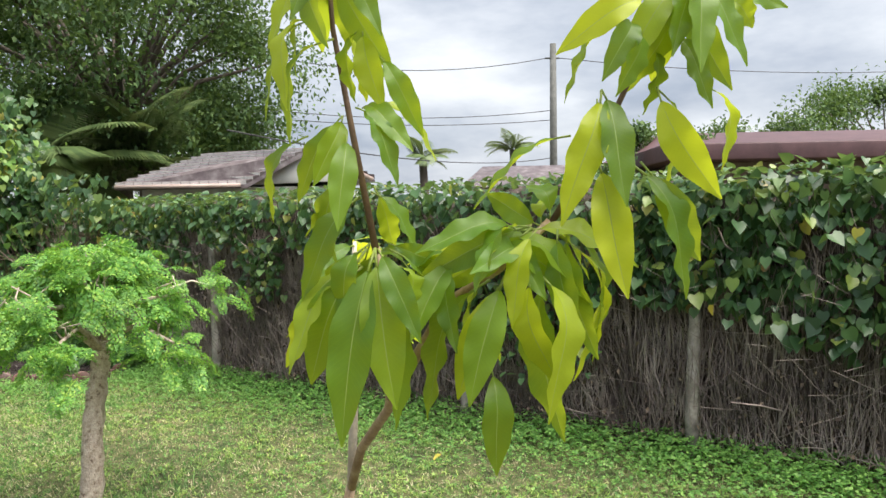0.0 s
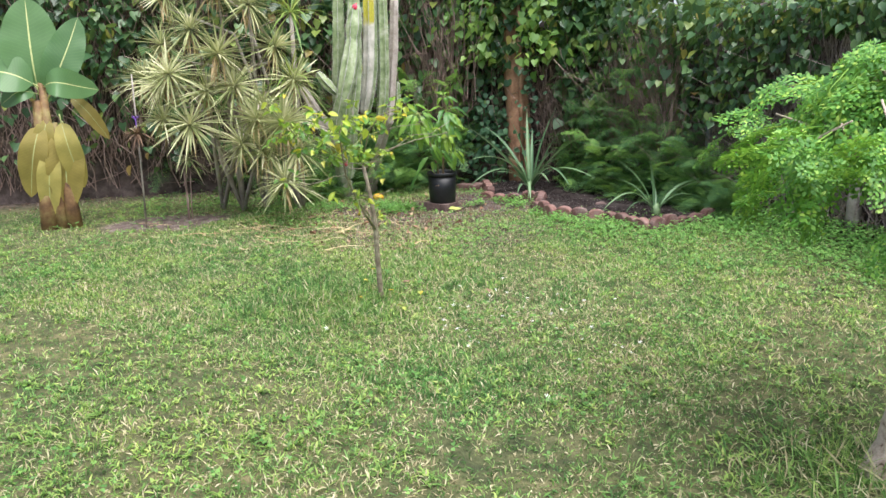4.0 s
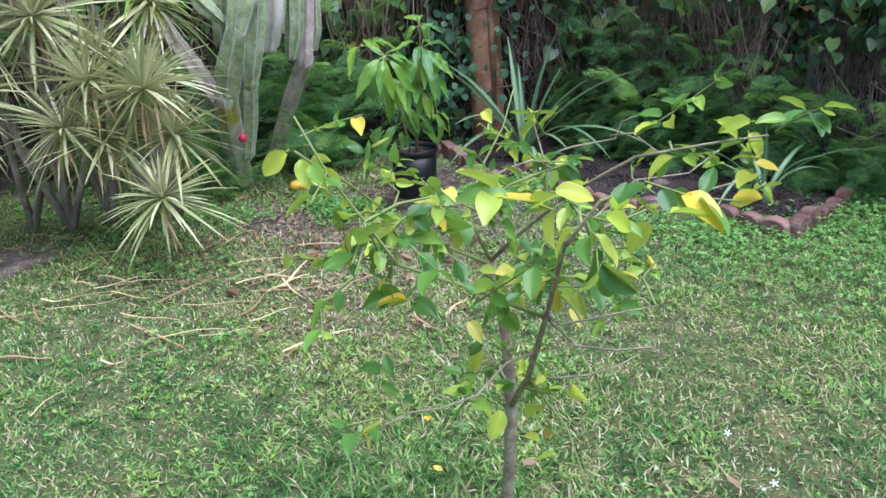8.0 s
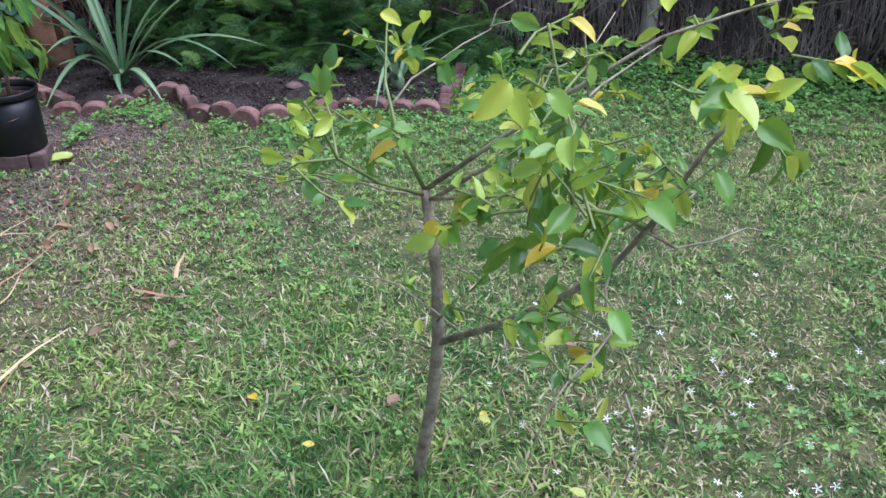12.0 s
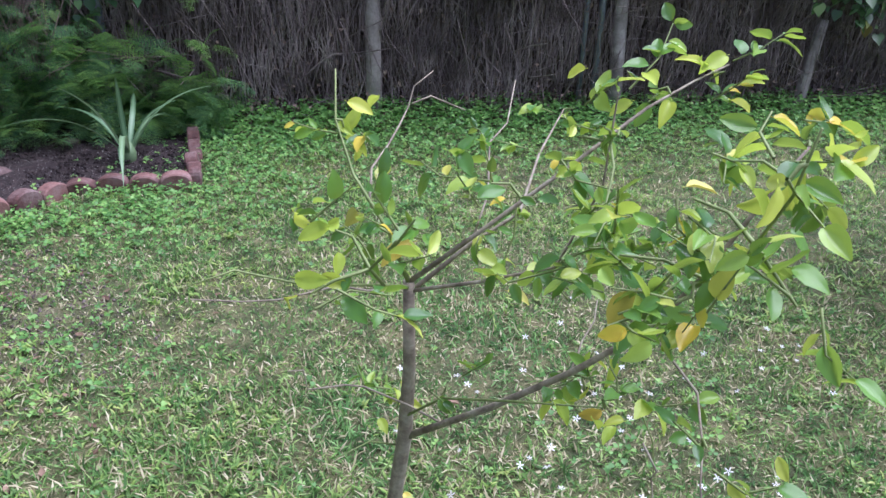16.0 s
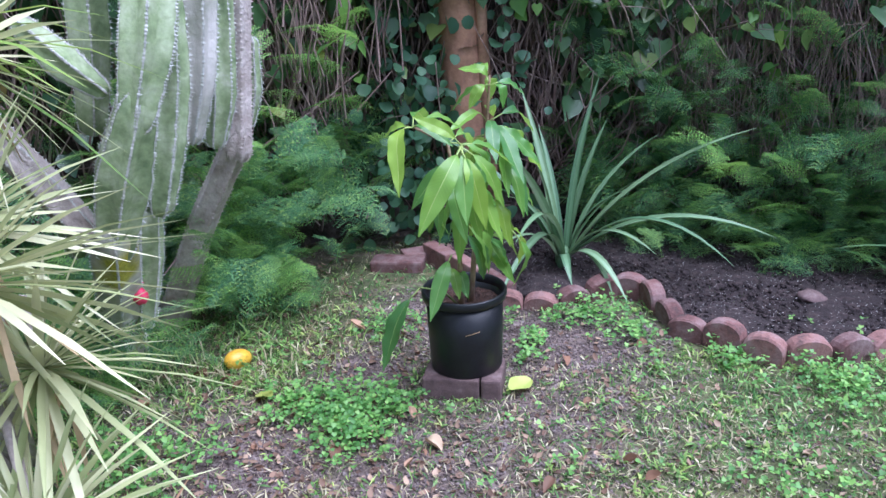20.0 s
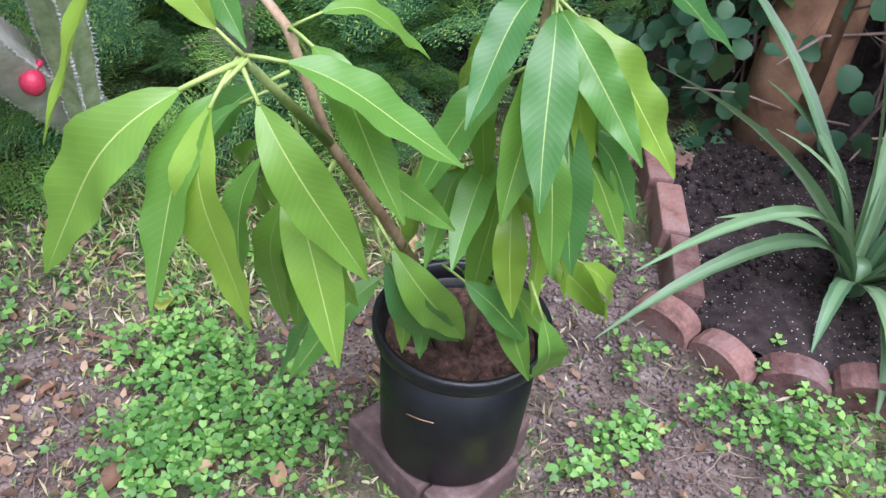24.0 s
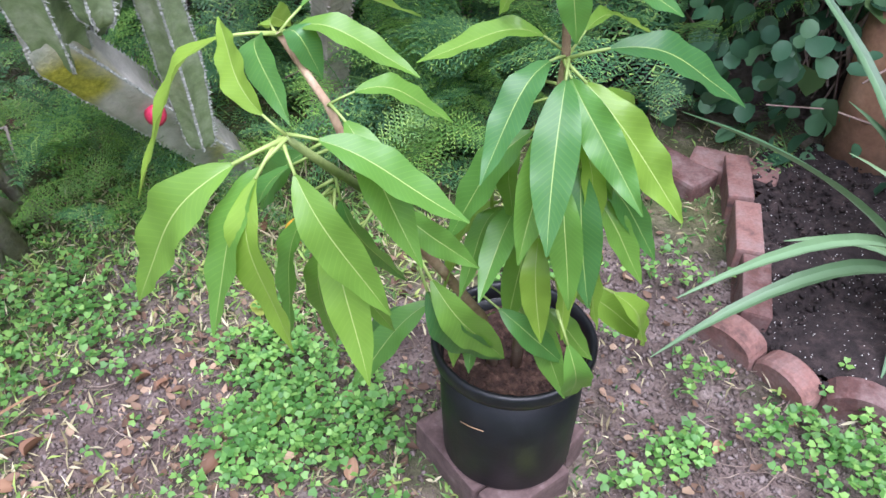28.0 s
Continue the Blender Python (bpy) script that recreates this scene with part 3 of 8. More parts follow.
def fence():
    top = lambda run: 1.66 + 0.05 * math.sin(run * 1.7) + 0.04 * math.sin(run * 4.1)
    f = thing("boundary_fence", "old wire fence thick with dead brown vine stems", "fence")
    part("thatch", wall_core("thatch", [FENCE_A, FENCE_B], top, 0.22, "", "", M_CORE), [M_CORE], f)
    # posts: round weathered timbers, one leaning, and two steel pipes beside the middle one
    def timber(x, y, h, r, lean=(0, 0)):
        b = Build()
        k = [0, 0.25, 0.5, 0.75, 1.0]
        b.tube([(x + lean[0] * a + 0.008 * math.sin(a * 9 + x), y + lean[1] * a, -0.05 + (h + 0.05) * a) for a in k], [r * q for q in (1.12, 1.04, 1.0, 0.97, 0.92)], 10)
        part("post", b, [M_POSTWOOD], f, "grey weathered round timber post")
    n = Vector((F_N[0], F_N[1], 0))
    for s, h, r, lean in ((3.7, 1.15, 0.042, (0.02, -0.02)), (5.45, 0.62, 0.04, (0.06, -0.03)), (6.8, 1.45, 0.045, (-0.05, 0.03)), (8.39, 1.5, 0.048, (-0.02, 0.02))):
        q = Vector((FENCE_A[0] + F_U[0] * s, FENCE_A[1] + F_U[1] * s, 0)) + n * 0.2
        timber(q.x, q.y, h, r, lean)
    for s, r in ((6.95, 0.022), (7.05, 0.017), (9.95, 0.026)):
        q = Vector((FENCE_A[0] + F_U[0] * s, FENCE_A[1] + F_U[1] * s, 0)) + n * 0.19
        b = Build()
        b.tube([(q.x, q.y, -0.05), (q.x, q.y, 0.9), (q.x + 0.01, q.y, 1.62)], [r, r, r], 10)
        part("steel_pipe", b, [M_STEEL], f, "dull galvanised steel pipe")
    b = Build()
    q0 = Vector((FENCE_A[0] + F_U[0] * 6.78, FENCE_A[1] + F_U[1] * 6.78, 0)) + n * 0.215
    q1 = Vector((FENCE_A[0] + F_U[0] * 7.12, FENCE_A[1] + F_U[1] * 7.12, 0)) + n * 0.215
    b.tube([q0 + Vector((0, 0, 0.98)), q1 + Vector((0, 0, 1.0))], [0.012, 0.012], 8)
    part("clamp_bar", b, [M_STEEL], f)
    # dead stems hanging down the face
    n1 = 19000
    x, y, s = along_fence(n1, 0.0, 0.995)
    off = rand(0.09, 0.23, n1)
    z = rand(-0.05, 1.3, n1)
    reed = [(math.cos(a) * r + w, math.sin(a) * r + w2, h) for h, r, w, w2 in ((0, 1, 0, 0), (0.5, 0.9, 3.6, 2.0), (1, 0.5, -1.5, 0.4)) for a in (0, 2.1, 4.2)]
    rf = [(i * 3 + j, i * 3 + (j + 1) % 3, i * 3 + 3 + (j + 1) % 3, i * 3 + 3 + j) for i in range(2) for j in range(3)]
    thin = rand(0.0008, 0.0026, n1) * np.where(RNG.random(n1) < 0.07, 2.0, 1)
    t = turns(rand(0, 6.28, n1), RNG.normal(0, 0.22, n1) + np.where(RNG.random(n1) < 0.22, rand(-1.4, 1.4, n1), 0), RNG.normal(0, 0.18, n1), np.stack([thin * 1.5, thin * 1.5, rand(0.12, 0.55, n1)], -1))
    me = scatter("dead_stem_mass", reed, rf, np.stack([x + F_N[0] * off, y + F_N[1] * off, z], -1), t, M_FENCESTEM)
    part("dead_stem_mass", me, None, f, "dry grey-brown vine stems")["kind"] = "stuff"
    # dead leaves caught between the stems and heaped at the foot
    n2 = 9000
    x, y, s = along_fence(n2, 0.0, 0.995)
    z = np.where(RNG.random(n2) < 0.4, np.abs(RNG.normal(0.0, 0.12, n2)), rand(0.0, 1.25, n2)) + 0.01
    off = rand(0.10, 0.22, n2) + 0.12 * np.clip(1 - z / 0.25, 0, 1) * RNG.random(n2)
    flake = [(0, 0, 0), (-0.32, 0.4, 0.14), (0.32, 0.4, 0.10), (0, 1, -0.08), (0, 0.45, -0.05)]
    t = turns(rand(0, 6.28, n2), rand(-1.6, 0.6, n2), RNG.normal(0, 0.6, n2), rand(0.018, 0.05, n2))
    me = scatter("dead_leaf_mass", flake, [(0, 4, 1), (0, 2, 4), (1, 4, 3), (4, 2, 3)], np.stack([x + F_N[0] * off, y + F_N[1] * off, z], -1), t, M_DEADLEAF)
    part("dead_leaf_mass", me, None, f, "crumpled grey-brown dead leaves")["kind"] = "stuff"


M_DEADLEAF = leafy("dead_vine_leaf", [(0.0, (0.07, 0.05, 0.042)), (0.5, (0.17, 0.122, 0.10)), (0.85, (0.31, 0.23, 0.185)), (1.0, (0.46, 0.36, 0.28))], (0.3, 0.2, 0.1), 0.85, 0.08)
fence()


def fence_vine():
    v = thing("flowering_vine", "dark green broad-leaved vine draped over the fence top", "vine")
    yaw = math.atan2(F_N[1], F_N[0])
    n = 13500
    x, y, s = along_fence(n)
    k = RNG.random(n)
    lump = value_noise(s * F_LEN, s * 0, 1.1, 3)
    low = 1.22 - 0.42 * lump - 0.85 * np.clip((0.34 - s) / 0.06, 0, 1) * value_noise(s * F_LEN, s * 0, 1.3, 9) - 0.5 * np.clip((s - 0.80) / 0.1, 0, 1)
    low -= 0.6 * np.clip(1.2 - np.abs(s * F_LEN - 5.1) / 1.5, 0, 1) * value_noise(s * F_LEN, s * 0, 2.0, 19)
    z = np.where(k < 0.72, low + (1.74 - low) * RNG.random(n) ** 0.75, 1.62 + 0.22 * RNG.random(n))
    off = np.where(k < 0.72, 0.16 + 0.16 * RNG.random(n) + 0.10 * lump, rand(-0.28, 0.3, n))
    size = rand(0.03, 0.085, n) * np.where(s < 0.34, 1.2, 1.0)
    gap = value_noise(s * F_LEN, z, 2.6, 14)
    size = np.where((gap < 0.33) & (z < 1.5), 0.001, size)
    t = np.where((k < 0.72)[:, None, None], face_turns(yaw, n, 0.5), turns(rand(0, 6.28, n), RNG.normal(0.1, 0.4, n), RNG.normal(0, 0.4, n), np.ones(n))) * size[:, None, None]
    me = scatter("foliage", HEART, HEART_F, np.stack([x + F_N[0] * off, y + F_N[1] * off, z], -1), t, M_VINE)
    part("foliage", me, None, v)["kind"] = "stuff"
    one = scatter("leaf", HEART, HEART_F, np.zeros((1, 3)), np.eye(3)[None], M_VINE_ONE)
    m = 260
    x, y, s = along_fence(m, 0.12, 0.5)
    z, off = np.where(s < 0.32, rand(0.9, 1.78, m), rand(1.12, 1.78, m)), rand(0.26, 0.44, m)
    t = face_turns(yaw, m, 0.6, 0.8) * rand(0.055, 0.10, m)[:, None, None]
    for i in range(m):
        ob = part("leaf", one, None, v)
        ob.matrix_local = Matrix.Translation((x[i] + F_N[0] * off[i], y[i] + F_N[1] * off[i], z[i])) @ Matrix(t[i].tolist()).to_4x4()


M_VINE_ONE = leafy("vine_leaf_large", [(0.0, (0.03, 0.08, 0.04)), (0.5, (0.062, 0.14, 0.06)), (0.85, (0.11, 0.21, 0.08)), (0.96, (0.22, 0.30, 0.06)), (1.0, (0.45, 0.36, 0.06))], (0.4, 0.6, 0.1), 0.32, 0.22, island=False, blotch=8.0)
fence_vine()


def hedge_point(n, lo=0.0, hi=1.0):
    seg = [math.hypot(b[0] - a[0], b[1] - a[1]) for a, b in zip(HEDGE, HEDGE[1:])]
    total = sum(seg)
    r = rand(lo, hi, n) * total
    x, y, ang = np.zeros(n), np.zeros(n), np.zeros(n)
    start = 0.0
    for (a, b), q in zip(zip(HEDGE, HEDGE[1:]), seg):
        k = (r >= start) & (r <= start + q)
        f = (r[k] - start) / q
        x[k], y[k] = a[0] + (b[0] - a[0]) * f, a[1] + (b[1] - a[1]) * f
        ang[k] = math.atan2(b[1] - a[1], b[0] - a[0]) + math.pi / 2
        start += q
    return x, y, ang, r


STEM_BUNDLE = (-6.62, 8.98)


def frond_mesh(pairs=13):
    """A flat lacy frond one unit long: arching rib with paired side stalks, each set with leaflets that shorten to the tip."""
    b = Build()
    curve = lambda a: Vector((0.05 * math.sin(a * 4), a * (1 - 0.12 * a), 0.28 * a - 0.46 * a * a))
    b.tube([curve(i / 5) for i in range(6)], [0.006 * (1 - 0.8 * i / 5) for i in range(6)], 3)
    rnd = random.Random(8)
    for i in range(pairs):
        a = 0.14 + 0.84 * (i / pairs) ** 0.9
        w = (0.36 * min(1, a * 3.2) * (1.05 - a) + 0.03) * rnd.uniform(0.85, 1.12)
        for sx in (-1, 1):
            q, lift = curve(a), rnd.uniform(-0.03, 0.05)
            out = lambda f: q + Vector((sx * w * f, 0.13 * f * w / 0.3, lift * f - 0.07 * f * f))
            for k in range(6):
                f0 = (k + 0.4) / 6
                p0 = out(f0)
                for up in (-1, 1):
                    d = Vector((sx * 0.55, up * 0.85 + 0.1, rnd.uniform(-0.1, 0.1))).normalized() * (0.052 * (1.15 - 0.8 * f0)) * (0.5 + w * 1.9)
                    e = Vector((sx, 0.2, 0)).normalized() * 0.013 * (0.5 + w * 1.9)
                    b.add([p0 - e, p0 + d * 0.55 + e, p0 + d, p0 + d * 0.4 - e * 1.2], [(0, 1, 2, 3)])
            b.add([q, out(1.0), q + Vector((0, 0.007, 0))], [(0, 1, 2)])
    return b


def hedge():
    h = thing("overgrown_hedge", "tall tangled hedge of vines, ferns and dead stems", "hedge")
    high = lambda run: 1.35 + 1.1 * min(1, max(0, (run - 0.8) / 2.6)) + 0.25 * math.sin(run * 2.2) + 0.2 * math.sin(run * 0.9 + 1)
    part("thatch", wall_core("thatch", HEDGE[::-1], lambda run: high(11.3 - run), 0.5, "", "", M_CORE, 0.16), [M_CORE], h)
    # vine leaves over the upper face
    n = 17000
    x, y, ang, r = hedge_point(n)
    top = 1.9 + 1.9 * np.clip((r - 0.1) / 1.5, 0, 1) + 0.5 * value_noise(r, r * 0, 2.3, 15)
    z = 0.25 + (top - 0.25) * RNG.random(n) ** 0.8
    patch = value_noise(r, z, 1.1, 12)
    keep = RNG.random(n) < np.clip((z - 0.2) / 1.6, 0.12, 1) * np.clip(patch * 2.4 - 0.3, 0.25, 1)
    keep |= (z > 1.9) & (RNG.random(n) < 0.9)
    keep &= ~((np.abs(x + 5.60) < 0.30) & (z < 1.95))
    x, y, ang, z, patch = x[keep], y[keep], ang[keep], z[keep], patch[keep]
    m = len(x)
    off = 0.3 + 0.28 * RNG.random(m) + 0.15 * patch
    off = np.where(z > 2.3, off - RNG.random(m) * 0.9, off)
    t = face_turns(ang, m, 0.5) * rand(0.06, 0.125, m)[:, None, None]
    me = scatter("vine_foliage", HEART, HEART_F, np.stack([x + np.cos(ang) * off, y + np.sin(ang) * off, z], -1), t, M_VINE)
    part("vine_foliage", me, None, h)["kind"] = "stuff"
    # dead stems
    n = 5200
    x, y, ang, r = hedge_point(n)
    off = rand(0.22, 0.5, n)
    thin = rand(0.0022, 0.006, n) * np.where(np.abs(x + 5.76) < 0.2, 0.05, 1)
    reed = [(math.cos(a) * q + w, math.sin(a) * q + w2, hh) for hh, q, w, w2 in ((0, 1, 0, 0), (0.33, 0.9, 4.6, 1.0), (0.66, 0.8, -2.8, 3.4), (1, 0.5, 1.5, 0.4)) for a in (0, 2.1, 4.2)]
    rf = [(i * 3 + j, i * 3 + (j + 1) % 3, i * 3 + 3 + (j + 1) % 3, i * 3 + 3 + j) for i in range(3) for j in range(3)]
    t = turns(rand(0, 6.28, n), RNG.normal(0, 0.35, n) + np.where(RNG.random(n) < 0.25, rand(-1.2, 1.2, n), 0), RNG.normal(0, 0.25, n), np.stack([thin * 1.4, thin * 1.4, rand(0.3, 0.95, n)], -1))
    me = scatter("dead_stem_mass", reed, rf, np.stack([x + np.cos(ang) * off, y + np.sin(ang) * off, 0.1 + RNG.random(n) * np.where(r < 1.6, 0.9, 2.4)], -1), t, M_STEM)
    part("dead_stem_mass", me, None, h)["kind"] = "stuff"
    # feathery ferns along the foot
    fb = frond_mesh()
    n = 3600
    x, y, ang, r = hedge_point(n, 0.0, 0.8)
    off = rand(0.22, 0.7, n)
    z = np.abs(RNG.normal(0.15, 0.65, n))
    off -= 0.25 * np.clip(z, 0, 1)
    # in clumps, with dark gaps between, and open round the foot of the pole
    keep = (value_noise(r, z, 2.3, 61) * 0.6 + value_noise(r, z, 5.0, 62) * 0.4 > 0.55) & ~((np.abs(x + 5.68) < 0.50) & (z < 1.6))
    x, y, ang, r, off, z = (q[keep] for q in (x, y, ang, r, off, z))
    n = len(x)
    t = turns(ang - math.pi / 2 + RNG.normal(0, 0.8, n), rand(-0.5, 1.0, n), RNG.normal(0, 0.4, n), rand(0.22, 0.55, n))
    where = np.stack([x + np.cos(ang) * off, y + np.sin(ang) * off, z], -1)
    # more of it along the fence behind the bed
    m = 1050
    x, y, s = along_fence(m, 0.80, 0.995)
    tall = 0.25 + 0.85 * np.clip((s - 0.82) / 0.12, 0, 1)
    off = rand(0.14, 0.44 + 0.2 * tall, m)
    z = np.abs(RNG.normal(0.1, 0.62, m)) * tall
    off += 0.32 * (tall > 0.7) * np.clip(1 - z / 0.5, 0, 1) * RNG.random(m)
    t2 = turns(math.atan2(F_N[1], F_N[0]) - math.pi / 2 + RNG.normal(0, 0.8, m), rand(-0.4, 1.0, m), RNG.normal(0, 0.4, m), rand(0.16, 0.36, m))
    where, t = np.concatenate([where, np.stack([x + F_N[0] * off, y + F_N[1] * off, z], -1)]), np.concatenate([t, t2])
    # tufts round the cactus and between it and the hedge
    for cx, cy, rx, ry, top, count in ((-6.72, 8.3, 0.16, 0.10, 0.75, 70), (-7.12, 7.72, 0.16, 0.14, 0.38, 50), (-7.0, 8.6, 0.45, 0.22, 0.6, 150), (-6.55, 8.75, 0.2, 0.12, 0.7, 70), (-7.6, 7.9, 0.3, 0.25, 0.5, 90)):
        t2 = turns(rand(0, 6.28, count), rand(-0.3, 1.1, count), RNG.normal(0, 0.4, count), rand(0.18, 0.38, count))
        where = np.concatenate([where, np.stack([RNG.normal(cx, rx, count), RNG.normal(cy, ry, count), top * RNG.random(count)], -1)])
        t = np.concatenate([t, t2])
    # pale fronds that stand out of the dark mass, coloured as if lit
    m = 150
    x, y, ang, r = hedge_point(m, 0.08, 0.62)
    ok = ~((np.abs(x + 5.68) < 0.6))
    x, y, ang = x[ok], y[ok], ang[ok]
    m = len(x)
    off, z = rand(0.45, 0.85, m), rand(0.15, 1.15, m)
    t2 = turns(ang - math.pi / 2 + RNG.normal(0, 0.7, m), rand(-0.2, 0.9, m), RNG.normal(0, 0.4, m), rand(0.2, 0.42, m))
    w2 = np.stack([x + np.cos(ang) * off, y + np.sin(ang) * off, z], -1)
    for cx, cy, rx, ry, top, count in ((-7.15, 7.62, 0.13, 0.12, 0.35, 34), (-6.75, 8.25, 0.14, 0.10, 0.8, 26), (-6.62, 8.5, 0.13, 0.1, 1.2, 22), (-4.5, 8.75, 0.35, 0.12, 0.6, 26), (-3.75, 8.45, 0.12, 0.06, 0.55, 8), (-3.2, 8.30, 0.08, 0.05, 0.75, 6)):
        t2 = np.concatenate([t2, turns(rand(0, 6.28, count), rand(-0.2, 0.9, count), RNG.normal(0, 0.35, count), rand(0.2, 0.36, count))])
        w2 = np.concatenate([w2, np.stack([RNG.normal(cx, rx, count), RNG.normal(cy, ry, count), 0.05 + top * RNG.random(count)], -1)])
    # none over the bed and the bricks, nor before the cactus fruit
    clear = lambda q: ~((q[:, 0] > -6.15) & (q[:, 0] < -5.05) & (q[:, 1] < 9.08)) & (q[:, 1] > 7.35) & ~((np.hypot(q[:, 0] + 6.72, q[:, 1] - 7.52) < 0.34) & (q[:, 2] > 0.12))
    w2, t2, where, t = w2[clear(w2)], t2[clear(w2)], where[clear(where)], t[clear(where)]
    fresh = scatter("fern_foliage", np.array(fb.v), fb.f, w2, t2, M_FERN_LIT)
    part("fern_foliage", fresh, None, h, "fresh light green fern fronds")["kind"] = "stuff"
    me = scatter("fern_foliage", np.array(fb.v), fb.f, where, t, M_FERN)
    part("fern_foliage", me, None, h, "feathery dark green asparagus fern")["kind"] = "stuff"
    n = 1000
    x, y, s = along_fence(n, 0.87, 0.985)
    off, thin = rand(0.26, 0.47, n), rand(0.0014, 0.0036, n)
    t = turns(rand(0, 6.28, n), RNG.normal(0, 0.25, n) + np.where(RNG.random(n) < 0.2, rand(-1.2, 1.2, n), 0), RNG.normal(0, 0.2, n), np.stack([thin, thin, rand(0.25, 0.8, n)], -1))
    me = scatter("dry_stem_mass", reed, rf, np.stack([x + F_N[0] * off, y + F_N[1] * off, rand(0.35, 1.15, n)], -1), t, M_STEM)
    part("dry_stem_mass", me, None, h, "pale dry stems hanging down")["kind"] = "stuff"
    # vine leaves that hang over the top of those stems
    n = 420
    x, y, s = along_fence(n, 0.84, 0.995)
    off, z = rand(0.40, 0.58, n), 1.0 + 1.1 * RNG.random(n) ** 0.7
    t = face_turns(math.atan2(F_N[1], F_N[0]), n, 0.5) * rand(0.05, 0.10, n)[:, None, None]
    me = scatter("vine_foliage", HEART, HEART_F, np.stack([x + F_N[0] * off, y + F_N[1] * off, z], -1), t, M_VINE)
    part("vine_foliage", me, None, h)["kind"] = "stuff"
    # a matted bundle of dry stems that hangs out of the hedge by the pole
    n = 420
    k = RNG.random(n)
    x, y = STEM_BUNDLE[0] + RNG.normal(0, 0.22, n), STEM_BUNDLE[1] + RNG.normal(0, 0.10, n)
    thin, size = rand(0.003, 0.007, n), rand(0.35, 0.85, n)
    t = turns(rand(0, 6.28, n), RNG.normal(0, 0.22, n), RNG.normal(0, 0.22, n), np.stack([thin, thin, size], -1))
    me = scatter("hanging_stem_mass", reed, rf, np.stack([x, y, 0.55 + 0.9 * k + 0.6 * np.abs(x - STEM_BUNDLE[0])], -1), t, M_STEM)
    part("hanging_stem_mass", me, None, h, "matted pinkish-brown dry stems hanging down")["kind"] = "stuff"


hedge()


# ---------------------------------------------------------------- more materials
M_MANGO = leafy("mango_leaf", [(0.0, (0.06, 0.19, 0.065)), (0.35, (0.105, 0.265, 0.055)), (0.7, (0.165, 0.325, 0.055)), (1.0, (0.26, 0.41, 0.055))], (0.50, 0.72, 0.10), 0.36, 0.34, island=False, veins=0.10, blotch=9.0)
M_MANGO_RIB = leafy("mango_midrib", [(0.0, (0.34, 0.46, 0.14)), (1.0, (0.42, 0.53, 0.17))], (0.7, 0.8, 0.3), 0.4, 0.2, island=False)
M_MANGO_TALL = leafy("tall_mango_leaf", [(0.0, (0.055, 0.15, 0.02)), (0.45, (0.10, 0.225, 0.025)), (0.7, (0.22, 0.34, 0.03)), (1.0, (0.50, 0.56, 0.035))], (0.82, 0.90, 0.04), 0.44, 0.5, island=False, veins=0.04, blotch=7.0)
M_MANGO_TALL_RIB = leafy("tall_mango_midrib", [(0.0, (0.24, 0.33, 0.08)), (1.0, (0.34, 0.42, 0.11))], (0.7, 0.8, 0.2), 0.4, 0.35, island=False)
M_CITRUS = leafy("citrus_leaf", [(0.0, (0.035, 0.12, 0.035)), (0.3, (0.08, 0.22, 0.05)), (0.6, (0.17, 0.35, 0.06)), (0.84, (0.42, 0.57, 0.10)), (0.95, (0.60, 0.64, 0.13)), (0.965, (0.74, 0.60, 0.08)), (1.0, (0.78, 0.56, 0.06))], (0.66, 0.85, 0.10), 0.3, 0.34, island=False, veins=0.05, blotch=12.0)
M_CITRUS_NEW = leafy("fresh_citrus_leaf", [(0.0, (0.42, 0.58, 0.07)), (1.0, (0.64, 0.68, 0.10))], (0.72, 0.9, 0.12), 0.4, 0.4, island=False, veins=0.05, blotch=12.0)
M_MORINGA = leafy("moringa_leaflet", [(0.0, (0.06, 0.19, 0.045)), (0.5, (0.125, 0.33, 0.065)), (0.85, (0.24, 0.47, 0.085)), (1.0, (0.44, 0.60, 0.12))], (0.5, 0.84, 0.09), 0.5, 0.28, blotch=7.0)
M_AGAVE = leafy("pineapple_plant_leaf", [(0.0, (0.075, 0.16, 0.085)), (0.5, (0.125, 0.225, 0.115)), (1.0, (0.20, 0.30, 0.16))], (0.4, 0.55, 0.25), 0.42, 0.16, island=False, blotch=14.0)
M_AGAVE_EDGE = leafy("pale_leaf_channel", [(0.0, (0.15, 0.275, 0.15)), (1.0, (0.24, 0.37, 0.22))], (0.5, 0.6, 0.4), 0.42, 0.16, island=False)
M_DRACAENA = leafy("dracaena_leaf", [(0.0, (0.22, 0.27, 0.11)), (0.4, (0.43, 0.46, 0.24)), (0.8, (0.64, 0.63, 0.40)), (1.0, (0.80, 0.76, 0.58))], (0.66, 0.68, 0.36), 0.42, 0.22, blotch=4.0)
M_DRACAENA_G = leafy("green_dracaena_leaf", [(0.0, (0.14, 0.26, 0.06)), (0.6, (0.24, 0.36, 0.08)), (1.0, (0.40, 0.46, 0.14))], (0.6, 0.7, 0.15), 0.45, 0.25, blotch=4.0)
M_BANANA = leafy("banana_leaf", [(0.0, (0.07, 0.17, 0.075)), (1.0, (0.14, 0.27, 0.12))], (0.35, 0.6, 0.18), 0.36, 0.3, island=False, veins=0.12, blotch=3.0)
M_BANANA_OLD = leafy("withered_banana_leaf", [(0.0, (0.20, 0.13, 0.06)), (0.4, (0.34, 0.27, 0.08)), (1.0, (0.50, 0.44, 0.14))], (0.7, 0.6, 0.12), 0.6, 0.3, island=False, veins=0.15, blotch=9.0)
M_BANANA_RIB = plain("banana_midrib", [(0.3, (0.48, 0.55, 0.22)), (0.7, (0.62, 0.64, 0.30))], 20, 0.5, 0.1)
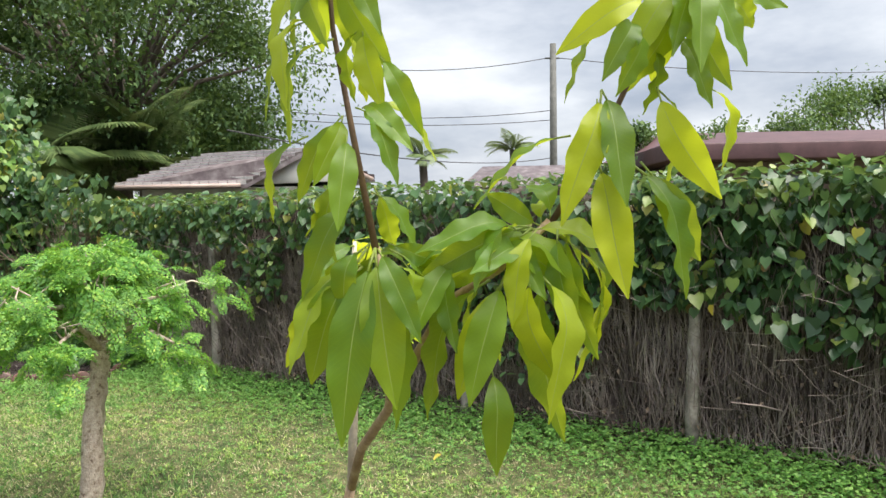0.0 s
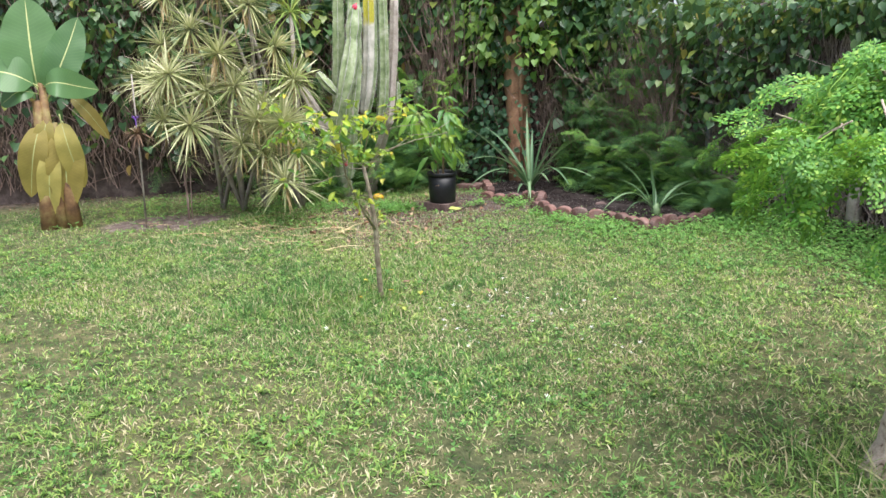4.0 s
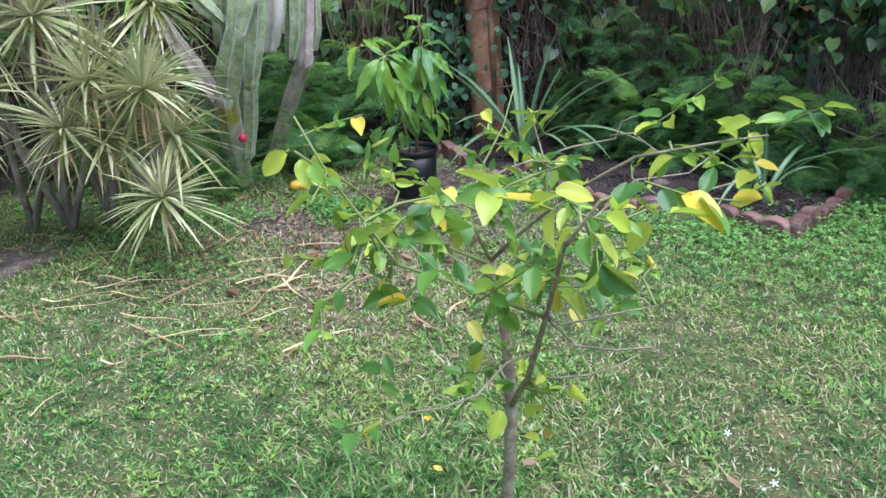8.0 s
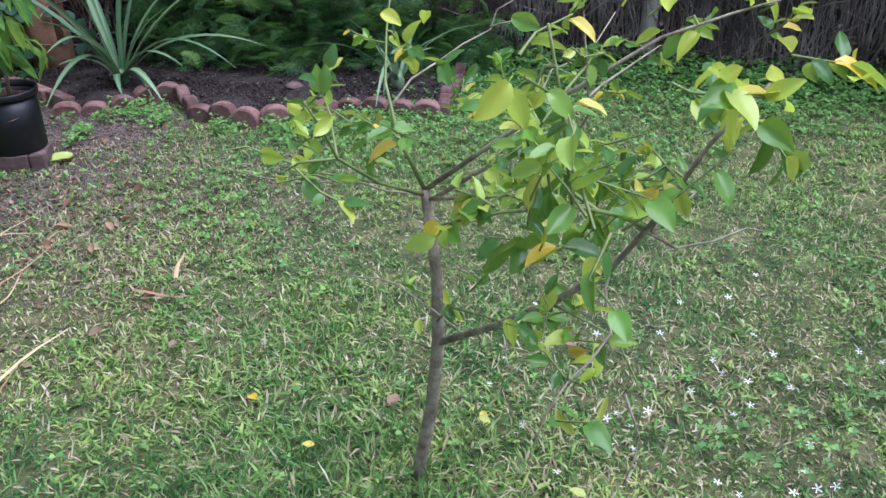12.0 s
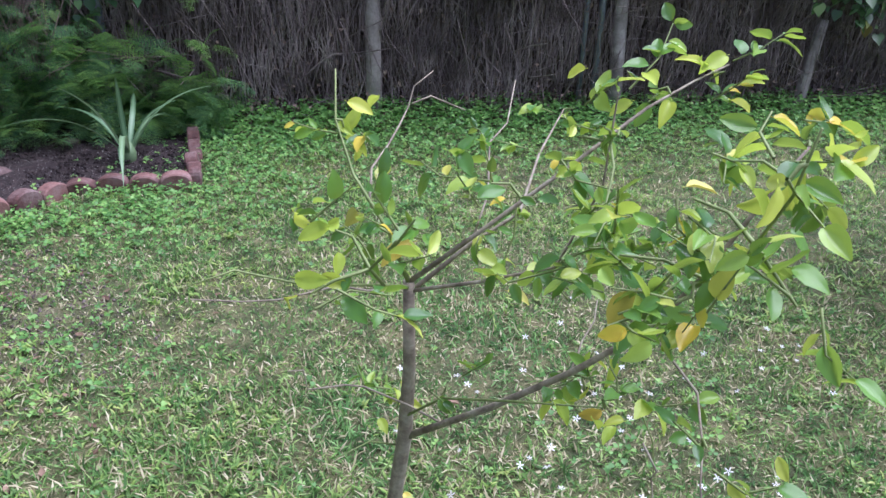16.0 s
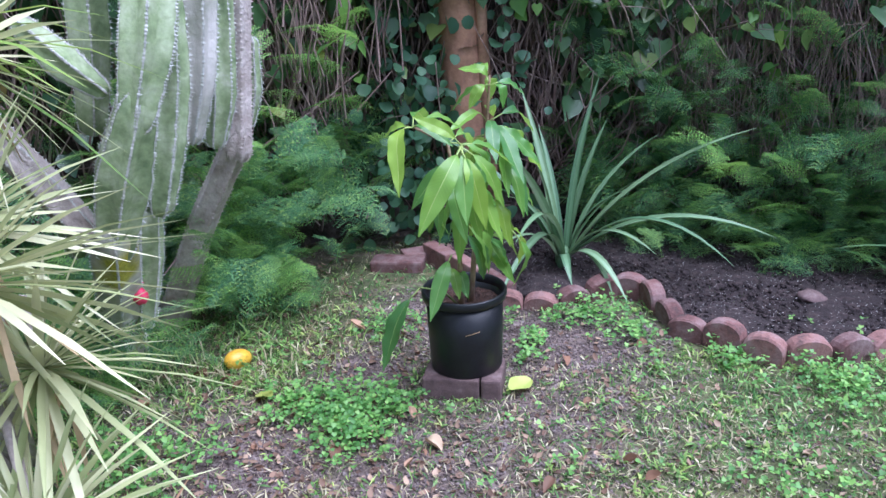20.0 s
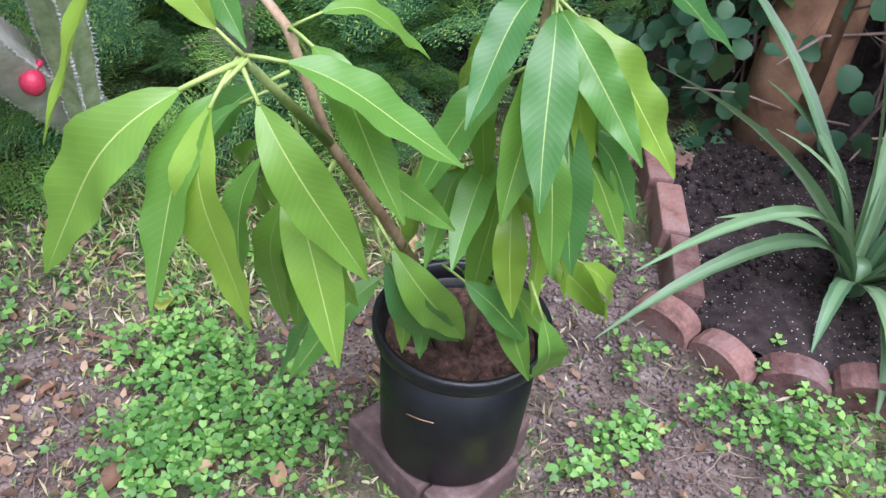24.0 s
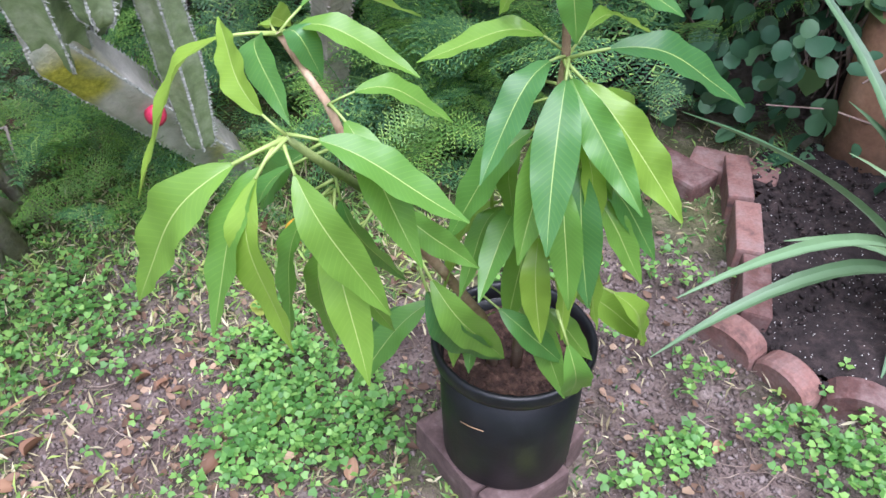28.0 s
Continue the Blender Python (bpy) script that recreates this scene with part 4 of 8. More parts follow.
M_BANANA_STEM = plain("banana_trunk", [(0.3, (0.10, 0.055, 0.035)), (0.5, (0.25, 0.14, 0.065)), (0.7, (0.38, 0.31, 0.13))], 7.0, 0.7, 0.4, fine=40.0)
M_BARK = plain("pale_moringa_bark", [(0.33, (0.20, 0.13, 0.10)), (0.40, (0.52, 0.40, 0.33)), (0.56, (0.68, 0.56, 0.48)), (0.70, (0.78, 0.68, 0.60))], 34.0, 0.85, 1.0, fine=110.0, depth=0.02)
M_TWIG = plain("citrus_bark", [(0.3, (0.15, 0.115, 0.085)), (0.5, (0.31, 0.26, 0.19)), (0.7, (0.47, 0.43, 0.32))], 30.0, 0.7, 0.5)
M_GREENTWIG = plain("green_twig", [(0.3, (0.16, 0.22, 0.06)), (0.7, (0.28, 0.34, 0.12))], 30.0, 0.6, 0.3)
M_MANGOBARK = plain("young_mango_bark", [(0.3, (0.24, 0.15, 0.09)), (0.55, (0.40, 0.28, 0.18)), (0.75, (0.55, 0.45, 0.33))], 22.0, 0.75, 0.4)
# pale bark of one stem, with the sunlight on it put into the colour
M_PALEBARK = plain("sunlit_pale_bark", [(0.3, (0.50, 0.40, 0.34)), (0.7, (0.70, 0.62, 0.56))], 22.0, 0.75, 0.4)
M_DARKTWIG = plain("purplish_mango_twig", [(0.3, (0.09, 0.05, 0.04)), (0.7, (0.20, 0.12, 0.07))], 30.0, 0.6, 0.3)
M_CACTUS = plain("cactus_skin", [(0.30, (0.155, 0.225, 0.105)), (0.46, (0.30, 0.385, 0.195)), (0.60, (0.44, 0.51, 0.32)), (0.72, (0.64, 0.66, 0.53))], 11.0, 0.6, 0.6, fine=60.0)


def streaked_cactus():
    """Corky grey skin with a long lichen-yellow streak."""
    m, n, l, p = material("streaked_cactus_skin")
    pos = place(n)
    a, b = noise_tex(n, l, 8.0, 5, 0.6, pos), noise_tex(n, l, 90.0, 3, 0.6, pos)
    c = ramp(n, l, a, [(0.3, (0.26, 0.28, 0.20)), (0.5, (0.48, 0.46, 0.41)), (0.7, (0.70, 0.66, 0.62))])
    streak = ramp(n, l, noise_tex(n, l, 3.2, 2, 0.5, pos), [(0.50, (0, 0, 0)), (0.60, (1, 1, 1))])
    c = blend(n, l, streak, c, ramp(n, l, b, [(0.3, (0.28, 0.27, 0.03)), (0.7, (0.58, 0.52, 0.06))]))
    l.new(c, p.inputs["Base Color"])
    p.inputs["Roughness"].default_value = 0.8
    bump(n, l, p, b, 0.5, 0.006)
    return m


M_CACTUS_TRUNK = streaked_cactus()
M_CACTUS_RIB = plain("cactus_rib_edge", [(0.3, (0.40, 0.42, 0.36)), (0.55, (0.62, 0.62, 0.58)), (0.75, (0.80, 0.79, 0.76))], 60.0, 0.8, 0.7, fine=160.0, depth=0.01)
M_CACTUS_OLD = plain("corky_cactus_wood", [(0.28, (0.30, 0.24, 0.21)), (0.5, (0.50, 0.43, 0.39)), (0.72, (0.66, 0.60, 0.56))], 9.0, 0.9, 0.8, fine=60.0, depth=0.015)
M_FRUIT = plain("cactus_fruit_red", [(0.3, (0.62, 0.03, 0.09)), (0.7, (0.80, 0.06, 0.14))], 25.0, 0.45, 0.15)
M_POT = plain("black_nursery_plastic", [(0.3, (0.005, 0.006, 0.008)), (0.7, (0.011, 0.012, 0.016))], 30.0, 0.42, 0.12, fine=90.0)
M_POTSOIL = plain("reddish_potting_soil", [(0.3, (0.03, 0.016, 0.012)), (0.5, (0.085, 0.044, 0.032)), (0.66, (0.17, 0.092, 0.065)), (0.78, (0.36, 0.24, 0.17))], 55.0, 0.95, 1.0, fine=190.0, depth=0.015)
M_PAVER = plain("concrete_paver", [(0.3, (0.08, 0.05, 0.047)), (0.55, (0.15, 0.098, 0.092)), (0.75, (0.27, 0.20, 0.19))], 18.0, 0.9, 0.6)
M_WHITE = plain("white_paint_speck", [(0.3, (0.7, 0.7, 0.68)), (0.7, (0.85, 0.85, 0.83))], 40.0, 0.6, 0.1)
M_YELLOWLEAF = leafy("fallen_yellow_leaf", [(0.0, (0.68, 0.44, 0.04)), (0.5, (0.62, 0.52, 0.09)), (1.0, (0.40, 0.50, 0.13))], (0.8, 0.6, 0.1), 0.5, 0.2, island=False)
M_LITTER = leafy("dry_leaf_litter", [(0.0, (0.09, 0.05, 0.035)), (0.4, (0.17, 0.10, 0.07)), (0.75, (0.28, 0.18, 0.13)), (1.0, (0.42, 0.30, 0.22))], (0.4, 0.2, 0.1), 0.8, 0.1)
M_STRAW = leafy("dry_palm_straw", [(0.0, (0.30, 0.17, 0.10)), (0.4, (0.48, 0.30, 0.18)), (0.75, (0.60, 0.44, 0.27)), (1.0, (0.66, 0.58, 0.36))], (0.6, 0.45, 0.25), 0.7, 0.1, island=False, blotch=14.0)
M_MANGOFRUIT = plain("ripe_mango_skin", [(0.3, (0.55, 0.22, 0.03)), (0.5, (0.72, 0.42, 0.03)), (0.72, (0.70, 0.50, 0.06))], 14.0, 0.4, 0.1)


def brick_material():
    m, n, l, p = material("worn_red_concrete")
    pos = place(n)
    a, b = noise_tex(n, l, 11.0, 5, 0.65, pos), noise_tex(n, l, 120.0, 3, 0.6, pos)
    r = n.new("ShaderNodeObjectInfo").outputs["Random"]
    tint = ramp(n, l, r, [(0.0, (0.10, 0.045, 0.04)), (0.5, (0.175, 0.083, 0.072)), (1.0, (0.27, 0.14, 0.118))])
    c = blend(n, l, ramp(n, l, a, [(0.45, (0, 0, 0)), (0.75, (0.85, 0.85, 0.85))]), tint, (0.30, 0.225, 0.215))
    c = blend(n, l, ramp(n, l, a, [(0.30, (0.8, 0.8, 0.8)), (0.45, (0, 0, 0))]), c, (0.055, 0.042, 0.04))
    c = blend(n, l, 0.35, c, ramp(n, l, b, [(0.3, (0.3, 0.3, 0.3)), (0.7, (1.2, 1.2, 1.2))]), "MULTIPLY")
    l.new(c, p.inputs["Base Color"])
    p.inputs["Roughness"].default_value = 0.92
    bump(n, l, p, blend(n, l, 0.5, a, b), 0.7, 0.008)
    return m


M_BRICK = brick_material()


def mulch_material():
    m, n, l, p = material("potting_mix_with_perlite")
    pos = place(n)
    a = noise_tex(n, l, 30.0, 5, 0.7, pos)
    v = n.new("ShaderNodeTexVoronoi")
    v.inputs["Scale"].default_value = 125.0
    l.new(pos, v.inputs["Vector"])
    c = ramp(n, l, a, [(0.3, (0.011, 0.007, 0.007)), (0.5, (0.028, 0.019, 0.019)), (0.75, (0.075, 0.05, 0.046))])
    speck = ramp(n, l, v.outputs["Distance"], [(0.16, (1, 1, 1)), (0.24, (0, 0, 0))])
    pick = n.new("ShaderNodeSeparateColor")
    l.new(v.outputs["Color"], pick.inputs[0])
    k = n.new("ShaderNodeMath")
    k.operation = "MULTIPLY"
    l.new(speck, k.inputs[0])
    l.new(ramp(n, l, pick.outputs[0], [(0.74, (0, 0, 0)), (0.76, (1, 1, 1))]), k.inputs[1])
    l.new(blend(n, l, k.outputs[0], c, (0.62, 0.60, 0.58)), p.inputs["Base Color"])
    p.inputs["Roughness"].default_value = 0.95
    bump(n, l, p, a, 1.0, 0.02)
    return m


M_MULCH = mulch_material()


# ---------------------------------------------------------------- leaf shapes
def lance_leaf(name, mats, bulge, wide=0.13, wave=0.012, seed=0, stalk=0.13, fold=0.20, steps=18, rib=0.05, blunt=1.0):
    """A long leaf whose chord runs from the origin to (0, 1, 0): thin stalk, pale midrib, two wavy halves folded up a little."""
    rnd = random.Random(seed)
    ph = rnd.uniform(0, 6.28)
    b = Build()
    arc = lambda s: Vector((0.02 * math.sin(s * 3.1 + ph), s, 4 * bulge * s * (1 - s) + 0.25 * bulge * math.sin(2 * math.pi * s)))
    b.tube([arc(s) for s in (0, stalk * 0.5, stalk * 1.05)], [0.011, 0.009, 0.008], 5, 1)
    ss = [stalk + (1 - stalk) * i / (steps - 1) for i in range(steps)]
    cols = (-1, -0.55, -rib, rib, 0.55, 1)
    verts, uvs = [], []
    for s in ss:
        k = (s - stalk) / (1 - stalk)
        w = wide * (math.sin(math.pi * min(1, k * 1.02) ** 0.84) ** blunt if 0 < k < 0.98 else 0.02) + 0.004
        for c in cols:
            e = abs(c)
            z = fold * w * e + (wave * math.sin(k * 21 + ph + (1.3 if c > 0 else 0)) * max(0, e - 0.5) * 2 * min(1, w / wide * 1.2)) - (0.004 if e < 0.1 else 0)
            verts.append(arc(s) + Vector((c * w, 0, z)))
            uvs.append((c, k))
    n = len(cols)
    faces = [[(i * n + j, i * n + j + 1, (i + 1) * n + j + 1, (i + 1) * n + j) for i in range(steps - 1)] for j in range(n - 1)]
    base = len(b.v)
    b.add(verts, [q for j in (0, 1, 3, 4) for q in faces[j]], 0, uvs)
    for q in faces[2]:
        b.f.append(tuple(i + base for i in q))
        b.m.append(1)
    return b.mesh(name, mats)


def leaf_pose(base, tip, up=(0, 0, 1), spin=0.0, size=None):
    """Lays the unit leaf from base to tip, its face to the sky."""
    base, tip = Vector(base), Vector(tip)
    d = tip - base
    y = d.normalized()
    z = Vector(up) - y * y.dot(Vector(up))
    z = z.normalized() if z.length > 1e-4 else y.orthogonal().normalized()
    x = y.cross(z)
    s = size or d.length
    m = Matrix((x, y, z)).transposed().to_4x4()
    return Matrix.Translation(base) @ m @ Matrix.Rotation(spin, 4, "Y") @ Matrix.Diagonal((s, d.length, s, 1))


def outward(base, tip, centre):
    """A leaf's upper side looks up and away from the stem."""
    o = Vector(tip) - Vector(centre)
    o.z = 0
    o = o.normalized() if o.length > 1e-3 else Vector((0, -1, 0))
    return o * 0.75 + Vector((0, 0, 0.8))


# ---------------------------------------------------------------- potted mango
def flower_pot():
    p = thing("plant_pot", "black plastic nursery pot standing on flat pavers", "plant pot", (-5.79, 7.735, 0))
    p.scale = (0.97, 0.97, 1.04)
    prof = [(0.0, 0.072), (0.124, 0.072), (0.128, 0.078), (0.133, 0.20), (0.135, 0.318), (0.147, 0.320), (0.149, 0.328), (0.149, 0.342), (0.145, 0.347), (0.138, 0.343), (0.133, 0.30), (0.0, 0.298)]
    def lathe(rows, sides=44):
        b = Build()
        v = [(r * math.cos(a), r * math.sin(a), z) for r, z in rows for a in (2 * math.pi * i / sides for i in range(sides))]
        b.add(v, [(i * sides + j, i * sides + (j + 1) % sides, (i + 1) * sides + (j + 1) % sides, (i + 1) * sides + j) for i in range(len(rows) - 1) for j in range(sides)])
        return b
    part("body", lathe(prof[:5] + [(0.131, 0.318), (0.126, 0.28), (0.1, 0.1), (0.0, 0.08)]), M_POT, p)
    part("rim", lathe([(0.134, 0.316), (0.147, 0.318), (0.150, 0.328), (0.150, 0.342), (0.146, 0.348), (0.138, 0.344), (0.132, 0.322), (0.134, 0.316)]), M_POT, p, "rolled black rim")
    b = Build()
    rows = []
    for r in (0, 0.03, 0.06, 0.09, 0.115, 0.1275):
        rows.append([(r * math.cos(a), r * math.sin(a), 0.305 + 0.012 * noise.noise(Vector((r * 40 * math.cos(a), r * 40 * math.sin(a), 1))) - r * 0.05) for a in (2 * math.pi * i / 28 for i in range(28))])
    b.add([q for r in rows for q in r], [(i * 28 + j, i * 28 + (j + 1) % 28, (i + 1) * 28 + (j + 1) % 28, (i + 1) * 28 + j) for i in range(5) for j in range(28)])
    for _ in range(420):
        r, a = 0.122 * math.sqrt(random.Random(len(b.v)).random()), len(b.v) * 2.399
        s = 0.003 + 0.009 * random.Random(len(b.v) + 1).random() ** 2
        c = Vector((r * math.cos(a), r * math.sin(a), 0.306 - r * 0.05))
        b.add([c + Vector((s, 0, 0)), c + Vector((-s * 0.5, s, 0)), c + Vector((-s * 0.6, -s * 0.8, 0)), c + Vector((0, 0, s * 1.2))], [(0, 1, 3), (1, 2, 3), (2, 0, 3)])
    part("soil", b, M_POTSOIL, p, "reddish dry potting soil")
    b = Build()
    b.tube([(0.0, -0.1365, 0.232), (0.025, -0.136, 0.238), (0.05, -0.130, 0.243)], [0.0012, 0.0011, 0.0009], 5)
    part("straw", b, M_STRAW, p, "thin pale straw stuck to the side")
    for x0, y0, x1, y1, z, r in ((-0.136, -0.128, 0.06, 0.05, 0.0745, -10), (0.064, -0.124, 0.132, 0.05, 0.0735, -9), (-0.11, 0.055, 0.11, 0.12, 0.074, 5)):
        b = Build()
        b.box(x0, y0, -0.01, x1, y1, z, 0, 0.008)
        v = new("paver", b.mesh("paver", [M_PAVER], False))
        v.matrix_world = pose(-5.79, 7.735, 0, 0, 0, r)
        tagged(v, "worn pinkish-grey concrete paver under the black pot", "paver", "pavers under the pot")


flower_pot()

MANGO_FRONT = [(-5.907, 7.425, 0.974, -5.946, 7.236, 0.828), (-5.778, 7.333, 0.936, -5.893, 7.185, 0.735), (-5.778, 7.333, 0.936, -5.764, 7.207, 0.755), (-5.778, 7.333, 0.936, -5.724, 7.267, 0.72), (-5.778, 7.333, 0.936, -5.667, 7.358, 0.749), (-5.815, 7.414, 0.928, -5.742, 7.534, 0.881), (-5.907, 7.425, 0.974, -5.876, 7.612, 0.947), (-5.778, 7.333, 0.936, -5.633, 7.448, 0.849), (-5.907, 7.425, 0.974, -5.766, 7.504, 0.94), (-5.778, 7.333, 0.936, -5.902, 7.355, 1.018), (-5.907, 7.425, 0.974, -5.802, 7.353, 0.929), (-5.815, 7.414, 0.928, -5.667, 7.412, 0.786), (-5.907, 7.425, 0.974, -6.0, 7.5, 0.93), (-5.907, 7.425, 0.974, -5.85, 7.433, 0.934)]
MANGO_BACK = [(-5.697, 7.675, 0.934, -5.821, 7.552, 0.928), (-5.697, 7.675, 0.934, -5.677, 7.512, 0.839), (-5.697, 7.675, 0.934, -5.593, 7.54, 0.768), (-5.697, 7.675, 0.934, -5.539, 7.84, 0.858), (-5.689, 7.651, 1.048, -5.578, 7.712, 1.002), (-5.689, 7.651, 1.048, -5.779, 7.657, 1.1), (-5.689, 7.651, 1.048, -5.743, 7.814, 1.083), (-5.697, 7.675, 0.934, -5.543, 7.633, 0.8), (-5.697, 7.675, 0.934, -5.528, 7.707, 0.757), (-5.689, 7.651, 1.048, -5.754, 7.618, 0.985), (-5.689, 7.651, 1.048, -5.653, 7.624, 0.978), (-5.689, 7.651, 1.048, -5.684, 7.791, 0.98), (-5.689, 7.651, 1.048, -5.806, 7.718, 0.959), (-5.697, 7.675, 0.934, -5.669, 7.82, 0.922)]
MANGO_LOW = [(-5.66, 7.66, 0.845, -5.578, 7.62, 0.645), (-5.67, 7.66, 0.815, -5.598, 7.591, 0.647), (-5.66, 7.68, 0.78, -5.558, 7.698, 0.647), (-5.725, 7.67, 0.83, -5.719, 7.621, 0.70), (-5.74, 7.68, 0.80, -5.765, 7.55, 0.70), (-5.74, 7.68, 0.72, -5.677, 7.519, 0.655), (-5.75, 7.68, 0.69, -5.73, 7.53, 0.62), (-5.79, 7.47, 0.80, -5.682, 7.516, 0.71), (-5.804, 7.53, 0.663, -5.728, 7.62, 0.431), (-5.786, 7.66, 0.526, -5.659, 7.686, 0.432)]
MANGO_FOOT = [(-5.735, 7.69, 0.56, -5.619, 7.658, 0.402), (-5.74, 7.72, 0.55, -5.595, 7.834, 0.409), (-5.82, 7.62, 0.52, -5.897, 7.458, 0.369), (-5.83, 7.68, 0.46, -5.807, 7.597, 0.375), (-5.80, 7.69, 0.44, -5.775, 7.606, 0.375), (-5.745, 7.72, 0.48, -5.645, 7.762, 0.39), (-5.79, 7.42, 0.79, -5.797, 7.371, 0.60), (-5.79, 7.45, 0.78, -5.80, 7.39, 0.58), (-5.68, 7.69, 0.80, -5.565, 7.735, 0.66), (-5.70, 7.66, 0.71, -5.637, 7.603, 0.55), (-5.94, 7.686, 0.385, -6.062, 7.576, 0.134), (-5.804, 7.526, 0.679, -5.711, 7.606, 0.456), (-5.736, 7.583, 0.597, -5.641, 7.664, 0.456), (-5.632, 7.63, 0.60, -5.631, 7.677, 0.379), (-5.657, 7.728, 0.575, -5.599, 7.838, 0.40)]


def potted_mango():
    p = thing("mango_sapling", "young mango sapling with long drooping bright green leaves", "mango plant", (-5.79, 7.735, 0.3))
    inv = Matrix.Translation((5.79, -7.735, -0.3))
    def stem(pts, r, mat, name="stem"):
        b = Build()
        b.tube([Vector(q) + Vector((5.79, -7.735, -0.3)) for q in pts], r, 8)
        return part(name, b, mat, p)
    stem([(-5.80, 7.70, 0.29), (-5.80, 7.66, 0.45), (-5.795, 7.56, 0.62), (-5.80, 7.45, 0.80), (-5.815, 7.414, 0.928), (-5.907, 7.425, 0.974)], [0.011, 0.009, 0.0075, 0.006, 0.005, 0.004], M_MANGOBARK)
    stem([(-5.80, 7.45, 0.80), (-5.785, 7.38, 0.88), (-5.778, 7.333, 0.936)], [0.006, 0.005, 0.004], M_GREENTWIG, "shoot")
    stem([(-5.77, 7.72, 0.29), (-5.75, 7.70, 0.5), (-5.715, 7.685, 0.75), (-5.697, 7.675, 0.934), (-5.689, 7.651, 1.048), (-5.686, 7.648, 1.075)], [0.010, 0.009, 0.007, 0.0055, 0.004, 0.002], M_MANGOBARK)
    stem([(-5.80, 7.70, 0.30), (-5.83, 7.66, 0.312), (-5.86, 7.655, 0.305)], [0.008, 0.006, 0.003], M_MANGOBARK, "root")
    stem([(-5.80, 7.70, 0.30), (-5.86, 7.69, 0.37), (-5.94, 7.686, 0.387)], [0.005, 0.004, 0.003], M_GREENTWIG, "shoot")
    rnd = random.Random(17)
    kinds = [lance_leaf("mango_leaf", [M_MANGO, M_MANGO_RIB], bl * 1.2, wd * 0.84, wv * 1.3, k, 0.15, rib=0.026, blunt=0.85) for k, (bl, wd, wv) in enumerate(((0.09, 0.125, 0.010), (0.12, 0.12, 0.012), (0.15, 0.125, 0.014), (0.10, 0.12, 0.026), (0.17, 0.118, 0.010)))]
    under = []
    for hx, hy, hz in ((-5.80, 7.40, 0.90), (-5.695, 7.67, 0.92), (-5.73, 7.68, 0.74)):
        for i in range(8):
            a, r, d = i * 0.785 + hz * 9, rnd.uniform(0.07, 0.15), rnd.uniform(0.14, 0.2)
            z = hz - rnd.uniform(0.0, 0.08)
            under.append((hx, hy, z, hx + r * math.cos(a), hy + r * math.sin(a), z - d))
    for hub, rows in (((-5.75, 7.55, 0.9), under), ((-5.80, 7.40, 0.95), MANGO_FRONT), ((-5.695, 7.665, 0.95), MANGO_BACK), ((-5.75, 7.68, 0.7), MANGO_LOW), ((-5.77, 7.68, 0.5), MANGO_FOOT)):
        for i, r in enumerate(rows):
            k = 3 if (rows is MANGO_BACK and i in (7, 8)) else (i * 3 + len(rows)) % 5
            k = 4 if (k == 3 and not (rows is MANGO_BACK and i in (7, 8))) else k
            b, t = Vector(r[:3]), Vector(r[3:])
            o = part("leaf", kinds[k], None, p)
            o.matrix_local = inv @ leaf_pose(b, t, outward(b, t, hub) * 0.5 + Vector((0.15, -0.45, 0.35)), rnd.uniform(-0.35, 0.35), max((t - b).length, 0.17) * 1.05)


potted_mango()

# ---------------------------------------------------------------- tall young mango by the start of the walk
TALL_LEFT = [(-0.265, 1.45, 1.879, -0.353, 1.45, 1.711), (-0.236, 1.432, 1.838, -0.301, 1.39, 1.663), (-0.22, 1.474, 1.875, -0.193, 1.53, 1.752), (-0.191, 1.441, 1.857, -0.154, 1.42, 1.721), (-0.163, 1.45, 1.818, -0.097, 1.45, 1.678), (-0.287, 1.468, 1.688, -0.357, 1.51, 1.543), (-0.229, 1.459, 1.719, -0.307, 1.48, 1.576), (-0.219, 1.423, 1.684, -0.225, 1.36, 1.529), (-0.2, 1.432, 1.728, -0.137, 1.39, 1.598), (-0.192, 1.465, 1.733, -0.074, 1.5, 1.644), (-0.192, 1.468, 1.597, -0.304, 1.51, 1.518), (-0.185, 1.465, 1.592, -0.107, 1.5, 1.485), (-0.198, 1.444, 1.583, -0.3, 1.43, 1.418), (-0.209, 1.477, 1.631, -0.265, 1.54, 1.476), (-0.182, 1.48, 1.602, -0.15, 1.55, 1.494)]
TALL_MID = [(-0.179, 1.426, 1.499, -0.227, 1.37, 1.19), (-0.168, 1.423, 1.499, -0.105, 1.36, 1.352), (-0.194, 1.462, 1.498, -0.295, 1.49, 1.264), (-0.203, 1.474, 1.469, -0.345, 1.53, 1.286), (-0.155, 1.444, 1.405, -0.148, 1.43, 1.199), (-0.155, 1.465, 1.497, -0.08, 1.5, 1.338), (-0.189, 1.48, 1.507, -0.269, 1.55, 1.375), (-0.164, 1.471, 1.507, -0.05, 1.52, 1.464), (-0.174, 1.474, 1.507, -0.213, 1.53, 1.316), (-0.144, 1.435, 1.47, -0.125, 1.4, 1.391), (-0.199, 1.441, 1.499, -0.227, 1.42, 1.39), (-0.156, 1.48, 1.487, -0.021, 1.55, 1.411)]
